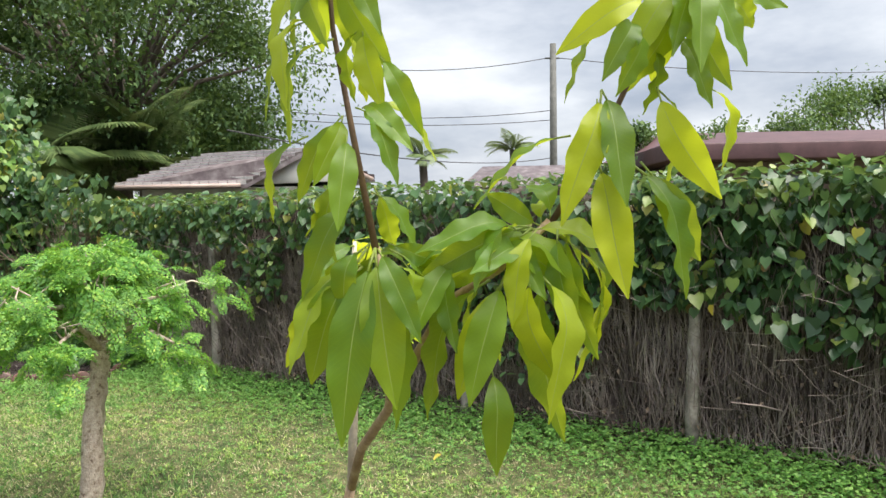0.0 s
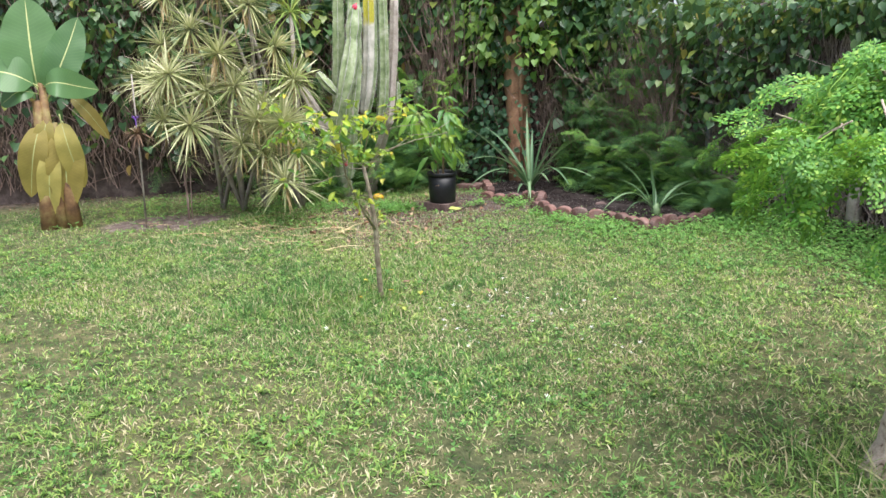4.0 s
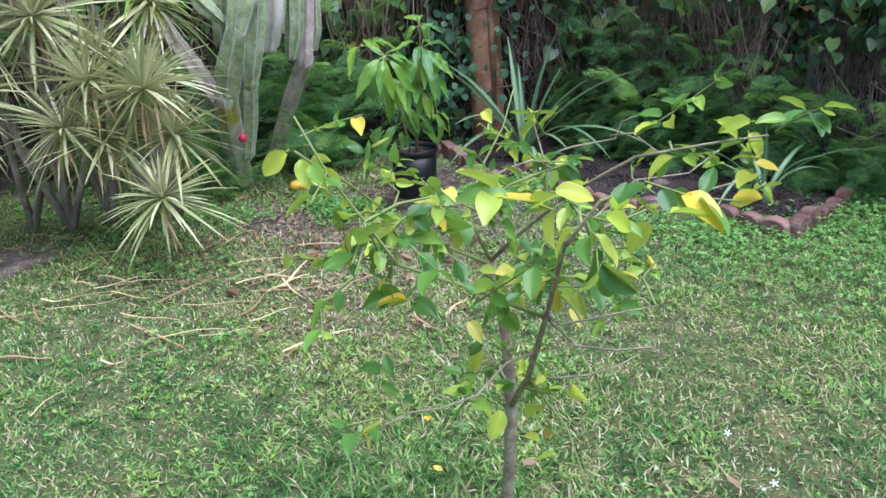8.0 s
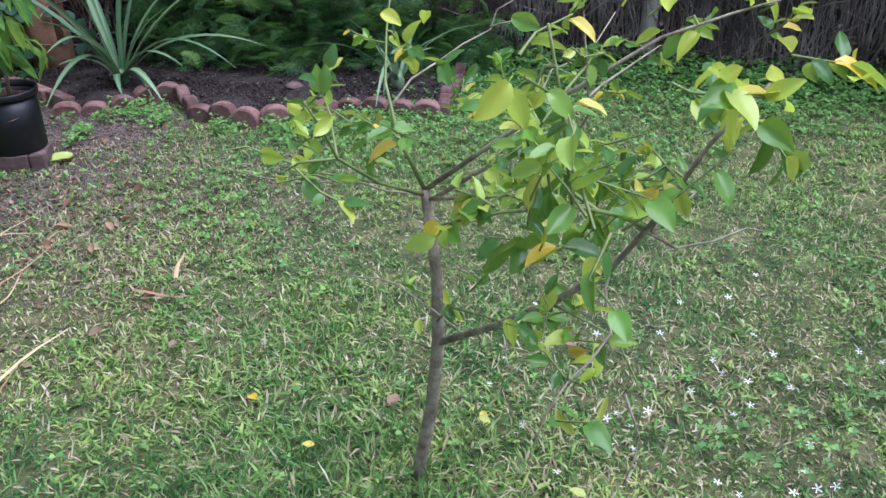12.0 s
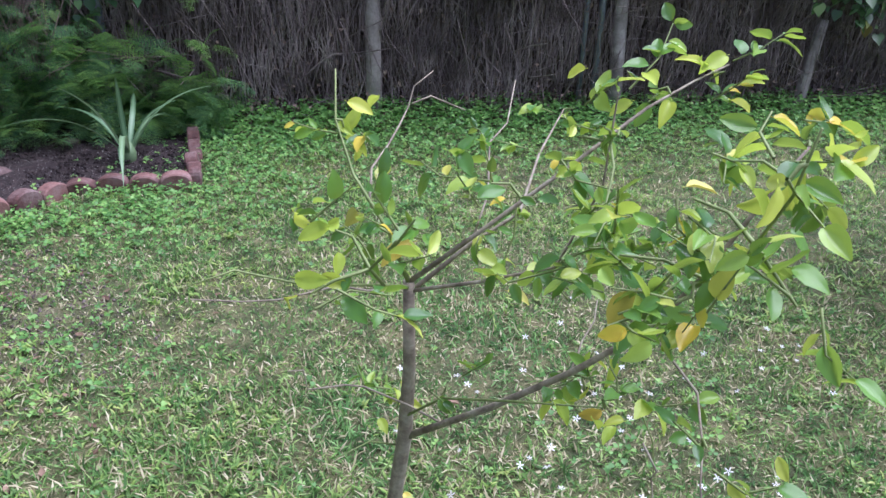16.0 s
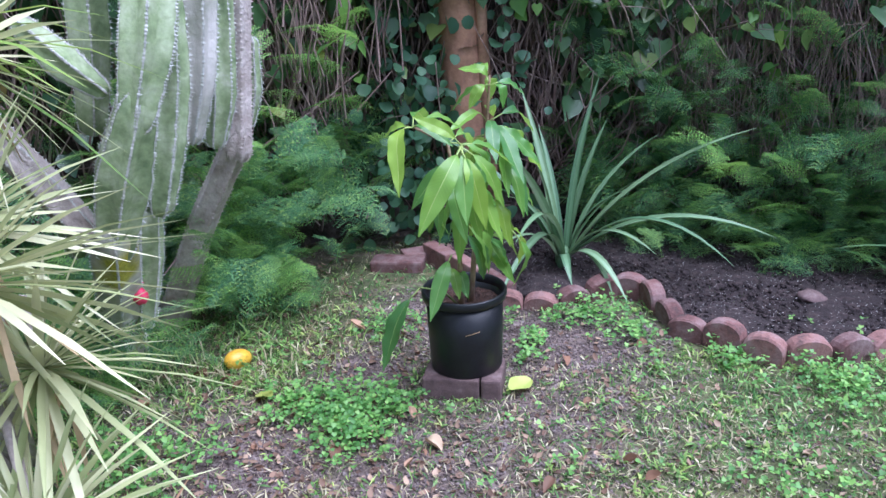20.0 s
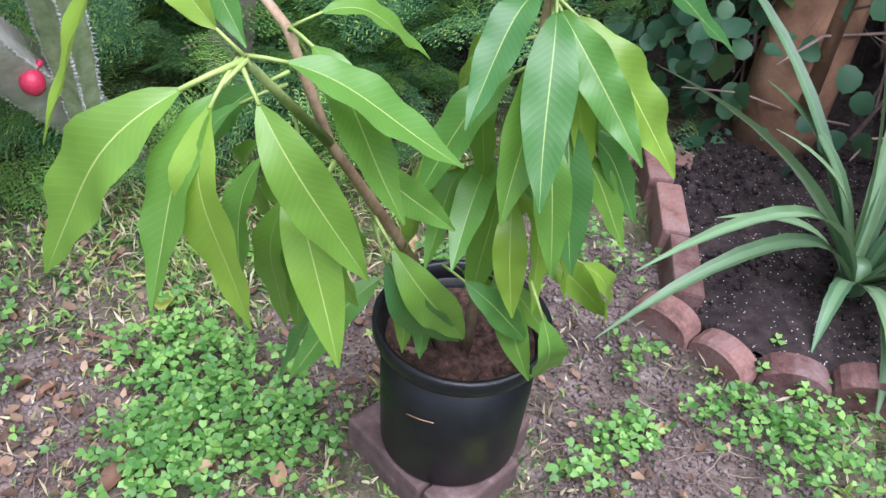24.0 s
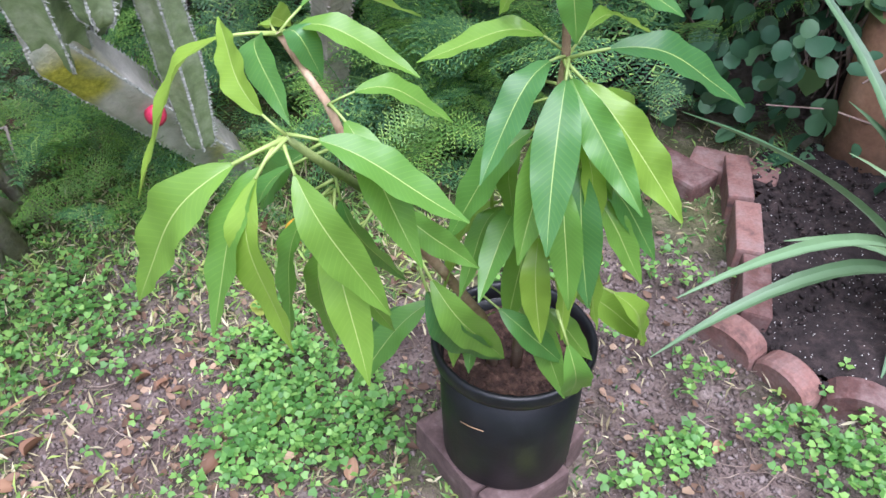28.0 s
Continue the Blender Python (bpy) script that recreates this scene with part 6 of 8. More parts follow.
# ---------------------------------------------------------------- moringa
def moringa():
    at = Vector((-1.99, 4.22, 0))
    p = thing("moringa_tree", "small moringa tree with pale knobbly trunk and feathery umbrella crown", "moringa tree", at)
    b = Build()
    pts, rad = [], []
    for i in range(15):
        a = i / 14
        pts.append((0.012 * math.sin(a * 7) + 0.115 * a, 0.045 * a + 0.008 * math.sin(a * 11), -0.03 + 0.97 * a))
        rad.append(0.062 * (1 - 0.30 * a) + (0.02 * (1 - a / 0.12) if a < 0.12 else 0) + 0.004 * math.sin(a * 37) + (0.008 if a > 0.9 else 0))
    b.tube(pts, rad, 14)
    b.v = [tuple(Vector(q) + Vector((1, 1, 0)) * 0.010 * noise.noise(Vector(q) * 14)) for q in b.v]
    part("trunk", b, M_BARK, p)
    rnd = random.Random(11)
    top = Vector((0.115, 0.045, 0.92))
    ends = []
    for i in range(17):
        a = i * 2.399 + 0.3
        r = rnd.uniform(0.26, 0.56) if i > 4 else rnd.uniform(0.05, 0.22)
        h = 0.43 - 0.40 * (r / 0.56) ** 2 * rnd.uniform(0.7, 1.15) + rnd.uniform(-0.06, 0.05)
        e = top + Vector((r * math.cos(a) - 0.09, r * math.sin(a) - 0.04, h * 1.04))
        m = top.lerp(e, 0.5) + Vector((0, 0, 0.10 - 0.1 * (r < 0.25)))
        b = Build()
        b.tube([top + Vector((0.02 * math.cos(a), 0.02 * math.sin(a), -0.04)), top.lerp(m, 0.6) + Vector((rnd.gauss(0, 0.015), rnd.gauss(0, 0.015), 0)), m, e], [0.020, 0.015, 0.012, 0.006], 7)
        part("branch", b, M_BARK, p)
        ends += [(m, 0.2), (m.lerp(e, 0.5), 0.7), (e, 1.0), (e, 0.9)]
        # bare brown twigs that stand out of the crown
        for _ in range(3):
            q = m.lerp(e, rnd.uniform(0.1, 0.9))
            b = Build()
            b.tube([q, q + Vector((rnd.gauss(0, 0.03), rnd.gauss(0, 0.03), 0.05)), q + Vector((rnd.gauss(0, 0.06), rnd.gauss(0, 0.06), rnd.uniform(0.06, 0.12)))], [0.006, 0.005, 0.003], 5)
            part("twig", b, M_BARK, p)
    # one stray shoot reaching past the crown
    e = top + Vector((0.54, 0.21, 0.27))
    b = Build()
    b.tube([top, top + Vector((0.22, 0.09, 0.24)), top + Vector((0.42, 0.17, 0.31)), e], [0.012, 0.009, 0.006, 0.003], 6)
    part("branch", b, M_BARK, p)
    ends += [(e, 0.35), (top + Vector((0.46, 0.18, 0.31)), 0.4)]
    # a twice-cut frond: small oval leaflets on side stalks
    f = Build()
    f.tube([(0, 0, 0), (0, 0.35, 0.10), (0, 0.7, 0.06), (0, 1, -0.10)], [0.012, 0.010, 0.007, 0.003], 3)
    for i in range(11):
        y = 0.2 + 0.8 * i / 11
        z = 0.12 * math.sin(y * 2.6) - 0.10 * y * y
        w = 0.34 * (1 - 0.65 * i / 11)
        for sx in (-1, 1):
            for k in range(4):
                a = (k + 0.6) / 4
                for u in (-1, 1):
                    c = Vector((sx * w * a, y + 0.05 * a + u * 0.026, z - 0.10 * a * a)) + Vector((rnd.gauss(0, 0.014), rnd.gauss(0, 0.014), rnd.gauss(0, 0.02)))
                    s = 0.07 * (1.1 - 0.3 * a) * rnd.uniform(0.7, 1.2)
                    dx = Vector((sx * 0.6 + rnd.gauss(0, 0.3), u * 0.8 + rnd.gauss(0, 0.3), -0.15 + rnd.gauss(0, 0.4))).normalized()
                    dy = dx.cross(Vector((0.1, 0, 1))).normalized()
                    f.add([c - dx * 0.25 * s, c + dx * 0.5 * s + dy * 0.42 * s, c + dx * 1.3 * s, c + dx * 0.5 * s - dy * 0.42 * s], [(0, 1, 2, 3)])
    w, t = [], []
    for q, k in ends:
        for i in range(int(8 * k) + 1):
            o = q - top
            yaw = math.atan2(o.y, o.x) - math.pi / 2 + rnd.gauss(0, 1.0)
            w.append(at + q + Vector((rnd.gauss(0, 0.07), rnd.gauss(0, 0.07), rnd.gauss(0.0, 0.05))))
            t.append((yaw, rnd.uniform(-1.25, 0.1) if math.hypot(o.x, o.y) > 0.24 else rnd.uniform(-0.7, 0.15), rnd.gauss(0, 0.5), rnd.uniform(0.11, 0.24)))
    w, t = np.array([tuple(q - at) for q in w]), np.array(t)
    me = scatter("crown", np.array(f.v), f.f, w, turns(t[:, 0], t[:, 1], t[:, 2], t[:, 3]), M_MORINGA)
    part("crown", me, None, p, "feathery bright green leaflets")["kind"] = "stuff"


moringa()


# ---------------------------------------------------------------- cactus
def ribbed(pts, radii, ribs=5, turn=0.0):
    """A ribbed column along pts: faces on the rib crests take the second material."""
    b = Build()
    pts = [Vector(q) for q in pts]
    fine, rad = [], []
    per = 7
    for i in range(len(pts) - 1):
        for k in range(per):
            a = k / per
            fine.append(pts[i].lerp(pts[i + 1], a))
            rad.append(radii[i] * (1 - a) + radii[i + 1] * a)
    fine.append(pts[-1])
    rad.append(radii[-1])
    for _ in range(3):
        fine = [fine[0]] + [(fine[i - 1] + fine[i] * 2 + fine[i + 1]) / 4 for i in range(1, len(fine) - 1)] + [fine[-1]]
    # round the two ends
    d0, d1 = (fine[1] - fine[0]).normalized(), (fine[-1] - fine[-2]).normalized()
    fine = [fine[0] - d0 * radii[0] * k for k in (1.0, 0.85, 0.5)] + fine + [fine[-1] + d1 * radii[-1] * k for k in (0.5, 0.85, 1.0)]
    rad = [rad[0] * k for k in (0.22, 0.55, 0.85)] + rad + [rad[-1] * k for k in (0.85, 0.55, 0.22)]
    sector = ((-0.03, 1.0), (0.03, 1.0), (0.12, 0.93), (0.30, 0.80), (0.5, 0.72), (0.70, 0.80), (0.88, 0.93))
    k = len(sector)
    sides = ribs * k
    up, verts = None, []
    for i, q in enumerate(fine):
        d = (fine[min(i + 1, len(fine) - 1)] - fine[max(i - 1, 0)]).normalized()
        if up is None:
            up = Vector((math.cos(turn), math.sin(turn), 0))
        up = (up - d * up.dot(d)).normalized()
        side = d.cross(up)
        for j in range(sides):
            a = 2 * math.pi / ribs * (j // k + sector[j % k][0])
            r = rad[i] * sector[j % k][1] * (1 + (0.03 * math.sin(i * 2.6 + j // k) if j % k < 2 else 0))
            verts.append(q + (up * math.cos(a) + side * math.sin(a)) * r)
    for i in range(len(fine) - 1):
        for j in range(sides):
            b.f.append((i * sides + j, i * sides + (j + 1) % sides, (i + 1) * sides + (j + 1) % sides, (i + 1) * sides + j))
            b.m.append(1 if j % k == 0 else 0)
    b.v = [tuple(q) for q in verts]
    b.f += [tuple(range(sides))[::-1], tuple(range((len(fine) - 1) * sides, len(fine) * sides))]
    b.m += [0, 0]
    # tufts of short spines on each crest
    rnd = random.Random(len(verts))
    for i in range(1, len(fine) - 1):
        for r in range(ribs):
            for h in (0.0, 0.34, 0.67):
                q = (Vector(verts[i * sides + r * k]) + Vector(verts[i * sides + r * k + 1])) / 2
                q = q.lerp((Vector(verts[(i + 1) * sides + r * k]) + Vector(verts[(i + 1) * sides + r * k + 1])) / 2, h)
                o = (q - fine[i]).normalized()
                u = o.orthogonal().normalized()
                w = o.cross(u)
                s = rnd.uniform(0.0035, 0.006)
                b.add([q + u * s, q + w * s, q - u * s, q - w * s, q + o * s * 1.1], [(0, 1, 4), (1, 2, 4), (2, 3, 4), (3, 0, 4)], 1)
                for _ in range(3):
                    s = o.orthogonal().normalized() * 0.0016
                    t = q + (o + Vector((rnd.gauss(0, 0.5), rnd.gauss(0, 0.5), rnd.gauss(0, 0.5)))).normalized() * rnd.uniform(0.006, 0.014)
                    b.add([q - s, q + s, t], [(0, 1, 2)], 1)
    return b


def cactus():
    at = Vector((-6.85, 7.85, 0))
    p = thing("columnar_cactus", "tall grey-green columnar cactus with pale spiny ribs and red fruit", "cactus", at)
    def column(name, pts, r, mats=None, ribs=5, turn=0.0, label=""):
        return part(name, ribbed([Vector(q) - at for q in pts], r, ribs, turn), mats or [M_CACTUS, M_CACTUS_RIB], p, label)
    old = [M_CACTUS_OLD, M_CACTUS_OLD]
    column("trunk", [(-7.12, 7.98, -0.06), (-7.05, 7.86, 0.15), (-6.93, 7.65, 0.42), (-6.82, 7.46, 0.66)], [0.08, 0.072, 0.07, 0.068], [M_CACTUS_TRUNK, M_CACTUS_RIB], 4, 0.4, "corky grey old trunk with a yellow streak")
    column("stump", [(-7.08, 8.33, -0.05), (-7.0, 8.26, 0.12), (-6.80, 8.15, 0.5), (-6.585, 8.04, 0.83)], [0.075, 0.062, 0.055, 0.05], old, 5, 0.2, "dry peeling woody stem")
    # the pair nearest the walk, each stacked from swollen joints
    column("column", [(-6.825, 7.475, 0.65), (-6.74, 7.43, 0.87), (-6.65, 7.39, 1.06)], [0.062, 0.085, 0.06], ribs=6, turn=0.9)
    column("column", [(-6.65, 7.39, 1.05), (-6.60, 7.41, 1.22), (-6.57, 7.45, 1.42), (-6.56, 7.48, 1.58)], [0.055, 0.08, 0.08, 0.062], ribs=6, turn=0.8)
    column("column", [(-6.56, 7.48, 1.57), (-6.55, 7.50, 1.72), (-6.54, 7.52, 1.86)], [0.058, 0.075, 0.05], ribs=6, turn=0.7)
    column("column", [(-6.69, 7.525, 0.76), (-6.64, 7.51, 0.95), (-6.60, 7.52, 1.15), (-6.60, 7.56, 1.5), (-6.62, 7.60, 1.95), (-6.63, 7.62, 2.3)], [0.045, 0.064, 0.066, 0.066, 0.062, 0.05], ribs=6, turn=0.3)
    column("column", [(-6.88, 7.60, 1.0), (-6.83, 7.58, 1.25), (-6.80, 7.58, 1.6), (-6.79, 7.6, 2.1)], [0.045, 0.06, 0.06, 0.05], turn=0.2)
    column("column", [(-6.61, 7.665, 0.94), (-6.56, 7.66, 1.12), (-6.52, 7.66, 1.4), (-6.50, 7.68, 1.9), (-6.52, 7.70, 2.45)], [0.038, 0.056, 0.06, 0.06, 0.05], [M_CACTUS_TRUNK, M_CACTUS_RIB], 6, turn=1.1, label="ribbed column yellowed along one side")
    column("column", [(-6.665, 7.80, 0.95), (-6.62, 7.80, 1.12), (-6.58, 7.81, 1.4), (-6.57, 7.82, 2.1)], [0.038, 0.056, 0.056, 0.05], ribs=6, turn=0.1)
    column("column", [(-6.635, 7.973, 0.86), (-6.60, 7.97, 1.0), (-6.57, 7.97, 1.3), (-6.56, 7.97, 1.7), (-6.56, 7.98, 2.3)], [0.038, 0.056, 0.058, 0.056, 0.048], ribs=6, turn=0.5)
    column("column", [(-6.92, 7.775, 0.27), (-6.86, 7.74, 0.5), (-6.81, 7.70, 0.72), (-6.78, 7.68, 0.92)], [0.042, 0.058, 0.056, 0.036], ribs=6, turn=0.6)
    column("column", [(-6.99, 7.80, 0.25), (-6.94, 7.78, 0.45), (-6.90, 7.75, 0.66)], [0.04, 0.05, 0.04], turn=0.1)
    column("column", [(-6.562, 8.133, 0.885), (-6.53, 8.12, 1.0), (-6.51, 8.11, 1.16)], [0.024, 0.036, 0.026], turn=0.3)
    column("column", [(-6.76, 7.42, 1.12), (-6.83, 7.40, 1.19), (-6.90, 7.38, 1.28)], [0.03, 0.05, 0.034], turn=0.3)
    column("column", [(-6.585, 8.04, 0.80), (-6.55, 8.06, 1.1), (-6.50, 8.06, 1.5), (-6.46, 8.05, 1.95)], [0.048, 0.046, 0.048, 0.04], old, 5, 0.2, "pinkish-grey dried column")
    column("column", [(-6.93, 7.54, 0.66), (-7.04, 7.53, 0.84), (-7.24, 7.53, 1.12)], [0.048, 0.055, 0.046], [M_CACTUS_OLD, M_CACTUS_RIB], 5, 0.7, "pale leaning woody arm")
    column("column", [(-7.02, 7.62, 0.60), (-7.02, 7.60, 0.74)], [0.04, 0.05], turn=0.9)
    for q, r, mat, lab in (((-6.862, 7.65, 0.405), 0.026, M_FRUIT, "round red fruit"), ((-6.53, 7.50, 1.88), 0.026, M_FRUIT, "red flower bud")):
        c = bmesh.new()
        bmesh.ops.create_uvsphere(c, u_segments=16, v_segments=10, radius=r)
        b = Build()
        b.add([Vector(q) - at + Vector((v.co.x, v.co.y, v.co.z * 1.12 + 0.002 * math.sin(v.co.x * 300))) for v in c.verts], [[v.index for v in f.verts] for f in c.faces])
        c.free()
        b.tube([Vector(q) - at + Vector((0, 0.01, r * 0.9)), Vector(q) - at + Vector((0, 0.03, r * 1.5))], [0.006, 0.007], 6)
        part("fruit", b, mat, p, lab)


cactus()


# ---------------------------------------------------------------- spiky bed plants
def sword_leaf(name, bulge, wide, mats, steps=12):
    """A stiff channelled leaf from the origin to (0, 1, 0): two sides in a V, pale channel along the middle."""
    b = Build()
    verts = []
    for i in range(steps):
        k = i / (steps - 1)
        w = wide * (0.75 + 0.5 * k if k < 0.25 else (0.83 * (1 - ((k - 0.25) / 0.75) ** 2.6) + 0.045))
        z = 4 * bulge * k * (1 - k)
        for c, h in ((-1, 0.55), (-0.45, 0.12), (0.45, 0.12), (1, 0.55)):
            jag = 1 + (0.05 if i % 2 else -0.03) * (abs(c) > 0.9)
            verts.append((c * w * jag, k, z + h * w))
    for j in range(3):
        for i in range(steps - 1):
            b.f.append((i * 4 + j, i * 4 + j + 1, i * 4 + j + 5, i * 4 + j + 4))
            b.m.append(1 if j == 1 else 0)
    b.v = verts
    return b.mesh(name, mats)


AGAVE_NEAR = [(-5.64, 7.88, 0.80), (-4.55, 8.55, 0.69), (-4.85, 8.95, 0.60), (-4.50, 8.35, 0.27), (-4.70, 8.25, 0.19), (-5.14, 8.95, 0.88), (-5.55, 8.75, 0.76), (-5.60, 8.62, 0.42), (-5.62, 8.45, 0.26), (-5.12, 8.28, 0.04), (-5.33, 8.42, 0.06), (-4.98, 8.40, 0.20),
              (-5.42, 8.98, 0.66), (-5.67, 8.03, 0.17), (-5.60, 7.92, 0.45), (-6.0, 8.98, 0.68), (-5.50, 9.02, 0.84), (-5.09, 9.0, 0.67), (-4.99, 8.75, 0.40), (-5.17, 8.33, 0.05), (-5.70, 8.85, 0.42), (-5.0, 8.55, 0.5)]
AGAVE_FAR = [(-4.17, 7.955, 0.51), (-4.39, 8.10, 0.31), (-3.26, 7.94, 0.36), (-3.87, 7.93, 0.51), (-4.12, 7.45, 0.14), (-3.45, 8.15, 0.16), (-3.6, 8.35, 0.3), (-3.98, 8.35, 0.28), (-3.55, 7.95, 0.33), (-4.0, 7.72, 0.1)]


def spiky(name, label, heart, tips, wide):
    h = Vector(heart)
    p = thing(name, label, "pineapple plant", heart, "spiky bed plants")
    kinds = [sword_leaf("blade", b, wide, [M_AGAVE, M_AGAVE_EDGE]) for b in (0.05, 0.10, 0.16, 0.24)]
    rnd = random.Random(3)
    for t in tips:
        d = Vector(t) - h
        flat = math.hypot(d.x, d.y) / d.length
        k = 3 if t[2] < 0.22 else 0 if t[2] > 0.75 else 2 if (flat > 0.85 or t[2] < 0.45) else 1 if flat > 0.6 else 0
        a = math.atan2(d.y, d.x)
        base = Vector((0.028 * math.cos(a), 0.028 * math.sin(a), 0))
        o = part("leaf", kinds[k], None, p)
        o.matrix_local = leaf_pose(base, d, (0, 0, 1), rnd.gauss(0, 0.15), 1.0) @ Matrix.Diagonal((1, 1, d.length, 1))
    b = Build()
    b.tube([(0, 0, -0.08), (0, 0, 0.0), (0, 0, 0.05)], [0.035, 0.04, 0.022], 10)
    part("crown_base", b, M_AGAVE, p, "pale leaf bases")


spiky("pineapple_plant", "large grey-green spiky pineapple plant in the brick-edged bed", (-5.33, 8.73, 0.08), AGAVE_NEAR, 0.0235)
spiky("pineapple_plant", "smaller grey-green spiky plant behind the scalloped bricks", (-3.83, 8.01, 0.09), AGAVE_FAR, 0.0165)


# ---------------------------------------------------------------- dracaena clump
def rosette(mat, count, long, wide, seed, droop=0.25, flat=0.2):
    """Narrow leaves bursting from one point, the lowest hanging."""
    rnd = random.Random(seed)
    b = Build()
    for i in range(count):
        a = i * 2.399 + rnd.gauss(0, 0.15)
        el = math.asin(max(-0.75, min(0.98, 1 - 1.6 * (i + 0.5) / count + rnd.gauss(0, 0.08))))
        d = Vector((math.cos(a) * math.cos(el), math.sin(a) * math.cos(el), math.sin(el)))
        s = Vector((-math.sin(a), math.cos(a), 0)) * wide * rnd.uniform(0.75, 1.15)
        n = d.cross(s).normalized()
        size = long * rnd.uniform(0.6, 1.15)
        verts = []
        for k, w in ((0, 0.5), (0.3, 1.0), (0.65, 0.85), (1.0, 0.05)):
            q = d * size * k - Vector((0, 0, droop * size * k * k))
            verts += [q - s * w, q - n * wide * 0.35 * w, q + s * w]
        b.add(verts, [f for i2 in range(3) for f in ((i2 * 3, i2 * 3 + 1, i2 * 3 + 4, i2 * 3 + 3), (i2 * 3 + 1, i2 * 3 + 2, i2 * 3 + 5, i2 * 3 + 4))])
    return b


def dracaena():
    at = Vector((-7.35, 7.2, 0))
    p = thing("dracaena_clump", "clump of variegated cream-green dracaena with grey cane stems", "dracaena", at)
    heads = [(-6.59, 6.46, 0.41), (-6.65, 6.54, 0.90), (-6.65, 6.70, 0.65), (-6.95, 6.55, 0.93), (-6.80, 6.80, 0.92), (-7.10, 6.50, 0.72), (-6.98, 6.62, 0.64), (-7.50, 6.28, 0.90), (-7.72, 6.18, 0.95), (-7.45, 6.45, 1.18), (-7.25, 6.62, 1.22), (-7.60, 6.20, 1.34), (-7.30, 6.50, 1.50), (-7.05, 6.76, 1.02)]
    heads += [(-7.62, 6.5, 1.72), (-7.2, 6.82, 1.92), (-7.95, 6.45, 1.6), (-7.5, 6.72, 2.1), (-8.05, 6.62, 2.05), (-7.05, 6.95, 1.55), (-7.8, 6.7, 2.35), (-7.3, 6.9, 2.45), (-8.2, 6.4, 1.3), (-7.85, 6.32, 1.25), (-6.85, 6.95, 1.25)]
    kinds = [rosette(M_DRACAENA, 84, 0.30, 0.0068, 40 + k, 0.22).mesh("head", [M_DRACAENA]) for k in range(4)]
    rnd = random.Random(9)
    feet = [(-7.26, 7.40, 0), (-7.45, 7.1, 0), (-7.62, 6.95, 0), (-7.15, 7.25, 0), (-7.85, 6.9, 0)]
    for i, h in enumerate(heads):
        o = part("leaf_head", kinds[i % 4], None, p)
        s = rnd.uniform(1.1, 1.35)
        o.matrix_local = Matrix.Translation(Vector(h) - at) @ Euler((rnd.gauss(0.25, 0.3), rnd.gauss(0, 0.3), rnd.uniform(0, 6.3))).to_matrix().to_4x4() @ Matrix.Scale(s, 4)
        foot = Vector(feet[i % 5])
        hv = Vector(h)
        b = Build()
        mid = foot.lerp(hv, 0.45) + Vector((0, 0, 0.35 + 0.2 * hv.z))
        near = hv + Vector((-0.05, 0.08, 0.12 if hv.z < 1.2 else -0.12))
        b.tube([foot - at, foot.lerp(mid, 0.5) + Vector((rnd.gauss(0, 0.04), rnd.gauss(0, 0.04), 0.05)) - at, mid - at, near - at, hv - at], [0.022, 0.017, 0.014, 0.011, 0.009], 7)
        part("cane", b, M_CACTUS_OLD, p)
    g = rosette(M_DRACAENA_G, 34, 0.46, 0.010, 77, 0.42).mesh("head", [M_DRACAENA_G])
    for h in ((-6.92, 7.0, 1.28), (-7.0, 7.15, 1.85)):
        o = part("leaf_head", g, None, p, "greener arching leaf head")
        o.matrix_local = Matrix.Translation(Vector(h) - at) @ Matrix.Rotation(h[2], 4, "Z")
        b = Build()
        b.tube([Vector((-7.15, 7.3, 0)) - at, Vector((-7.05, 7.2, 0.6)) - at, Vector(h) - at], [0.03, 0.026, 0.018], 8)
        part("cane", b, M_CACTUS_OLD, p)
    # dead dry leaves hanging under the heads
    w, t = [], []
    for h in heads:
        for _ in range(9):
            w.append((h[0] - at.x + rnd.gauss(0, 0.03), h[1] - at.y + rnd.gauss(0, 0.03), h[2] - rnd.uniform(0, 0.08)))
            t.append((rnd.uniform(0, 6.28), rnd.uniform(-1.6, -0.8), rnd.gauss(0, 0.3)))
    t = np.array(t)
    strip = [(-0.02, 0, 0), (0.02, 0, 0), (-0.028, 0.5, 0.03), (0.028, 0.5, 0.03), (0, 1, -0.04)]
    me = scatter("dry_leaves", strip, [(0, 1, 3, 2), (2, 3, 4)], np.array(w), turns(t[:, 0], t[:, 1], t[:, 2], np.full(len(t), 0.25)), M_STRAW)
    part("dry_foliage", me, None, p, "dry straw-coloured dead leaves")["kind"] = "stuff"
    # pale root stub near the cactus
    b = Build()
    b.tube([Vector((-7.26, 7.41, -0.03)) - at, Vector((-7.27, 7.36, 0.2)) - at, Vector((-7.25, 7.30, 0.42)) - at, Vector((-7.2, 7.2, 0.7)) - at], [0.026, 0.021, 0.018, 0.015], 8)
    for k in range(5):
        a = k * 1.3
        b.tube([Vector((-7.26, 7.36, 0.3)) - at, Vector((-7.26 + 0.1 * math.cos(a), 7.33 + 0.08 * math.sin(a), 0.32)) - at, Vector((-7.26 + 0.16 * math.cos(a), 7.3 + 0.1 * math.sin(a), 0.22)) - at], [0.008, 0.006, 0.003], 5)
    part("root", b, M_CACTUS_OLD, p, "pale woody root")
    # staked young plant in the round of bare soil
    q = thing("young_dracaena", "thin young dracaena drooping over a round of bare soil", "dracaena", (-7.78, 6.40, 0))
    b = Build()
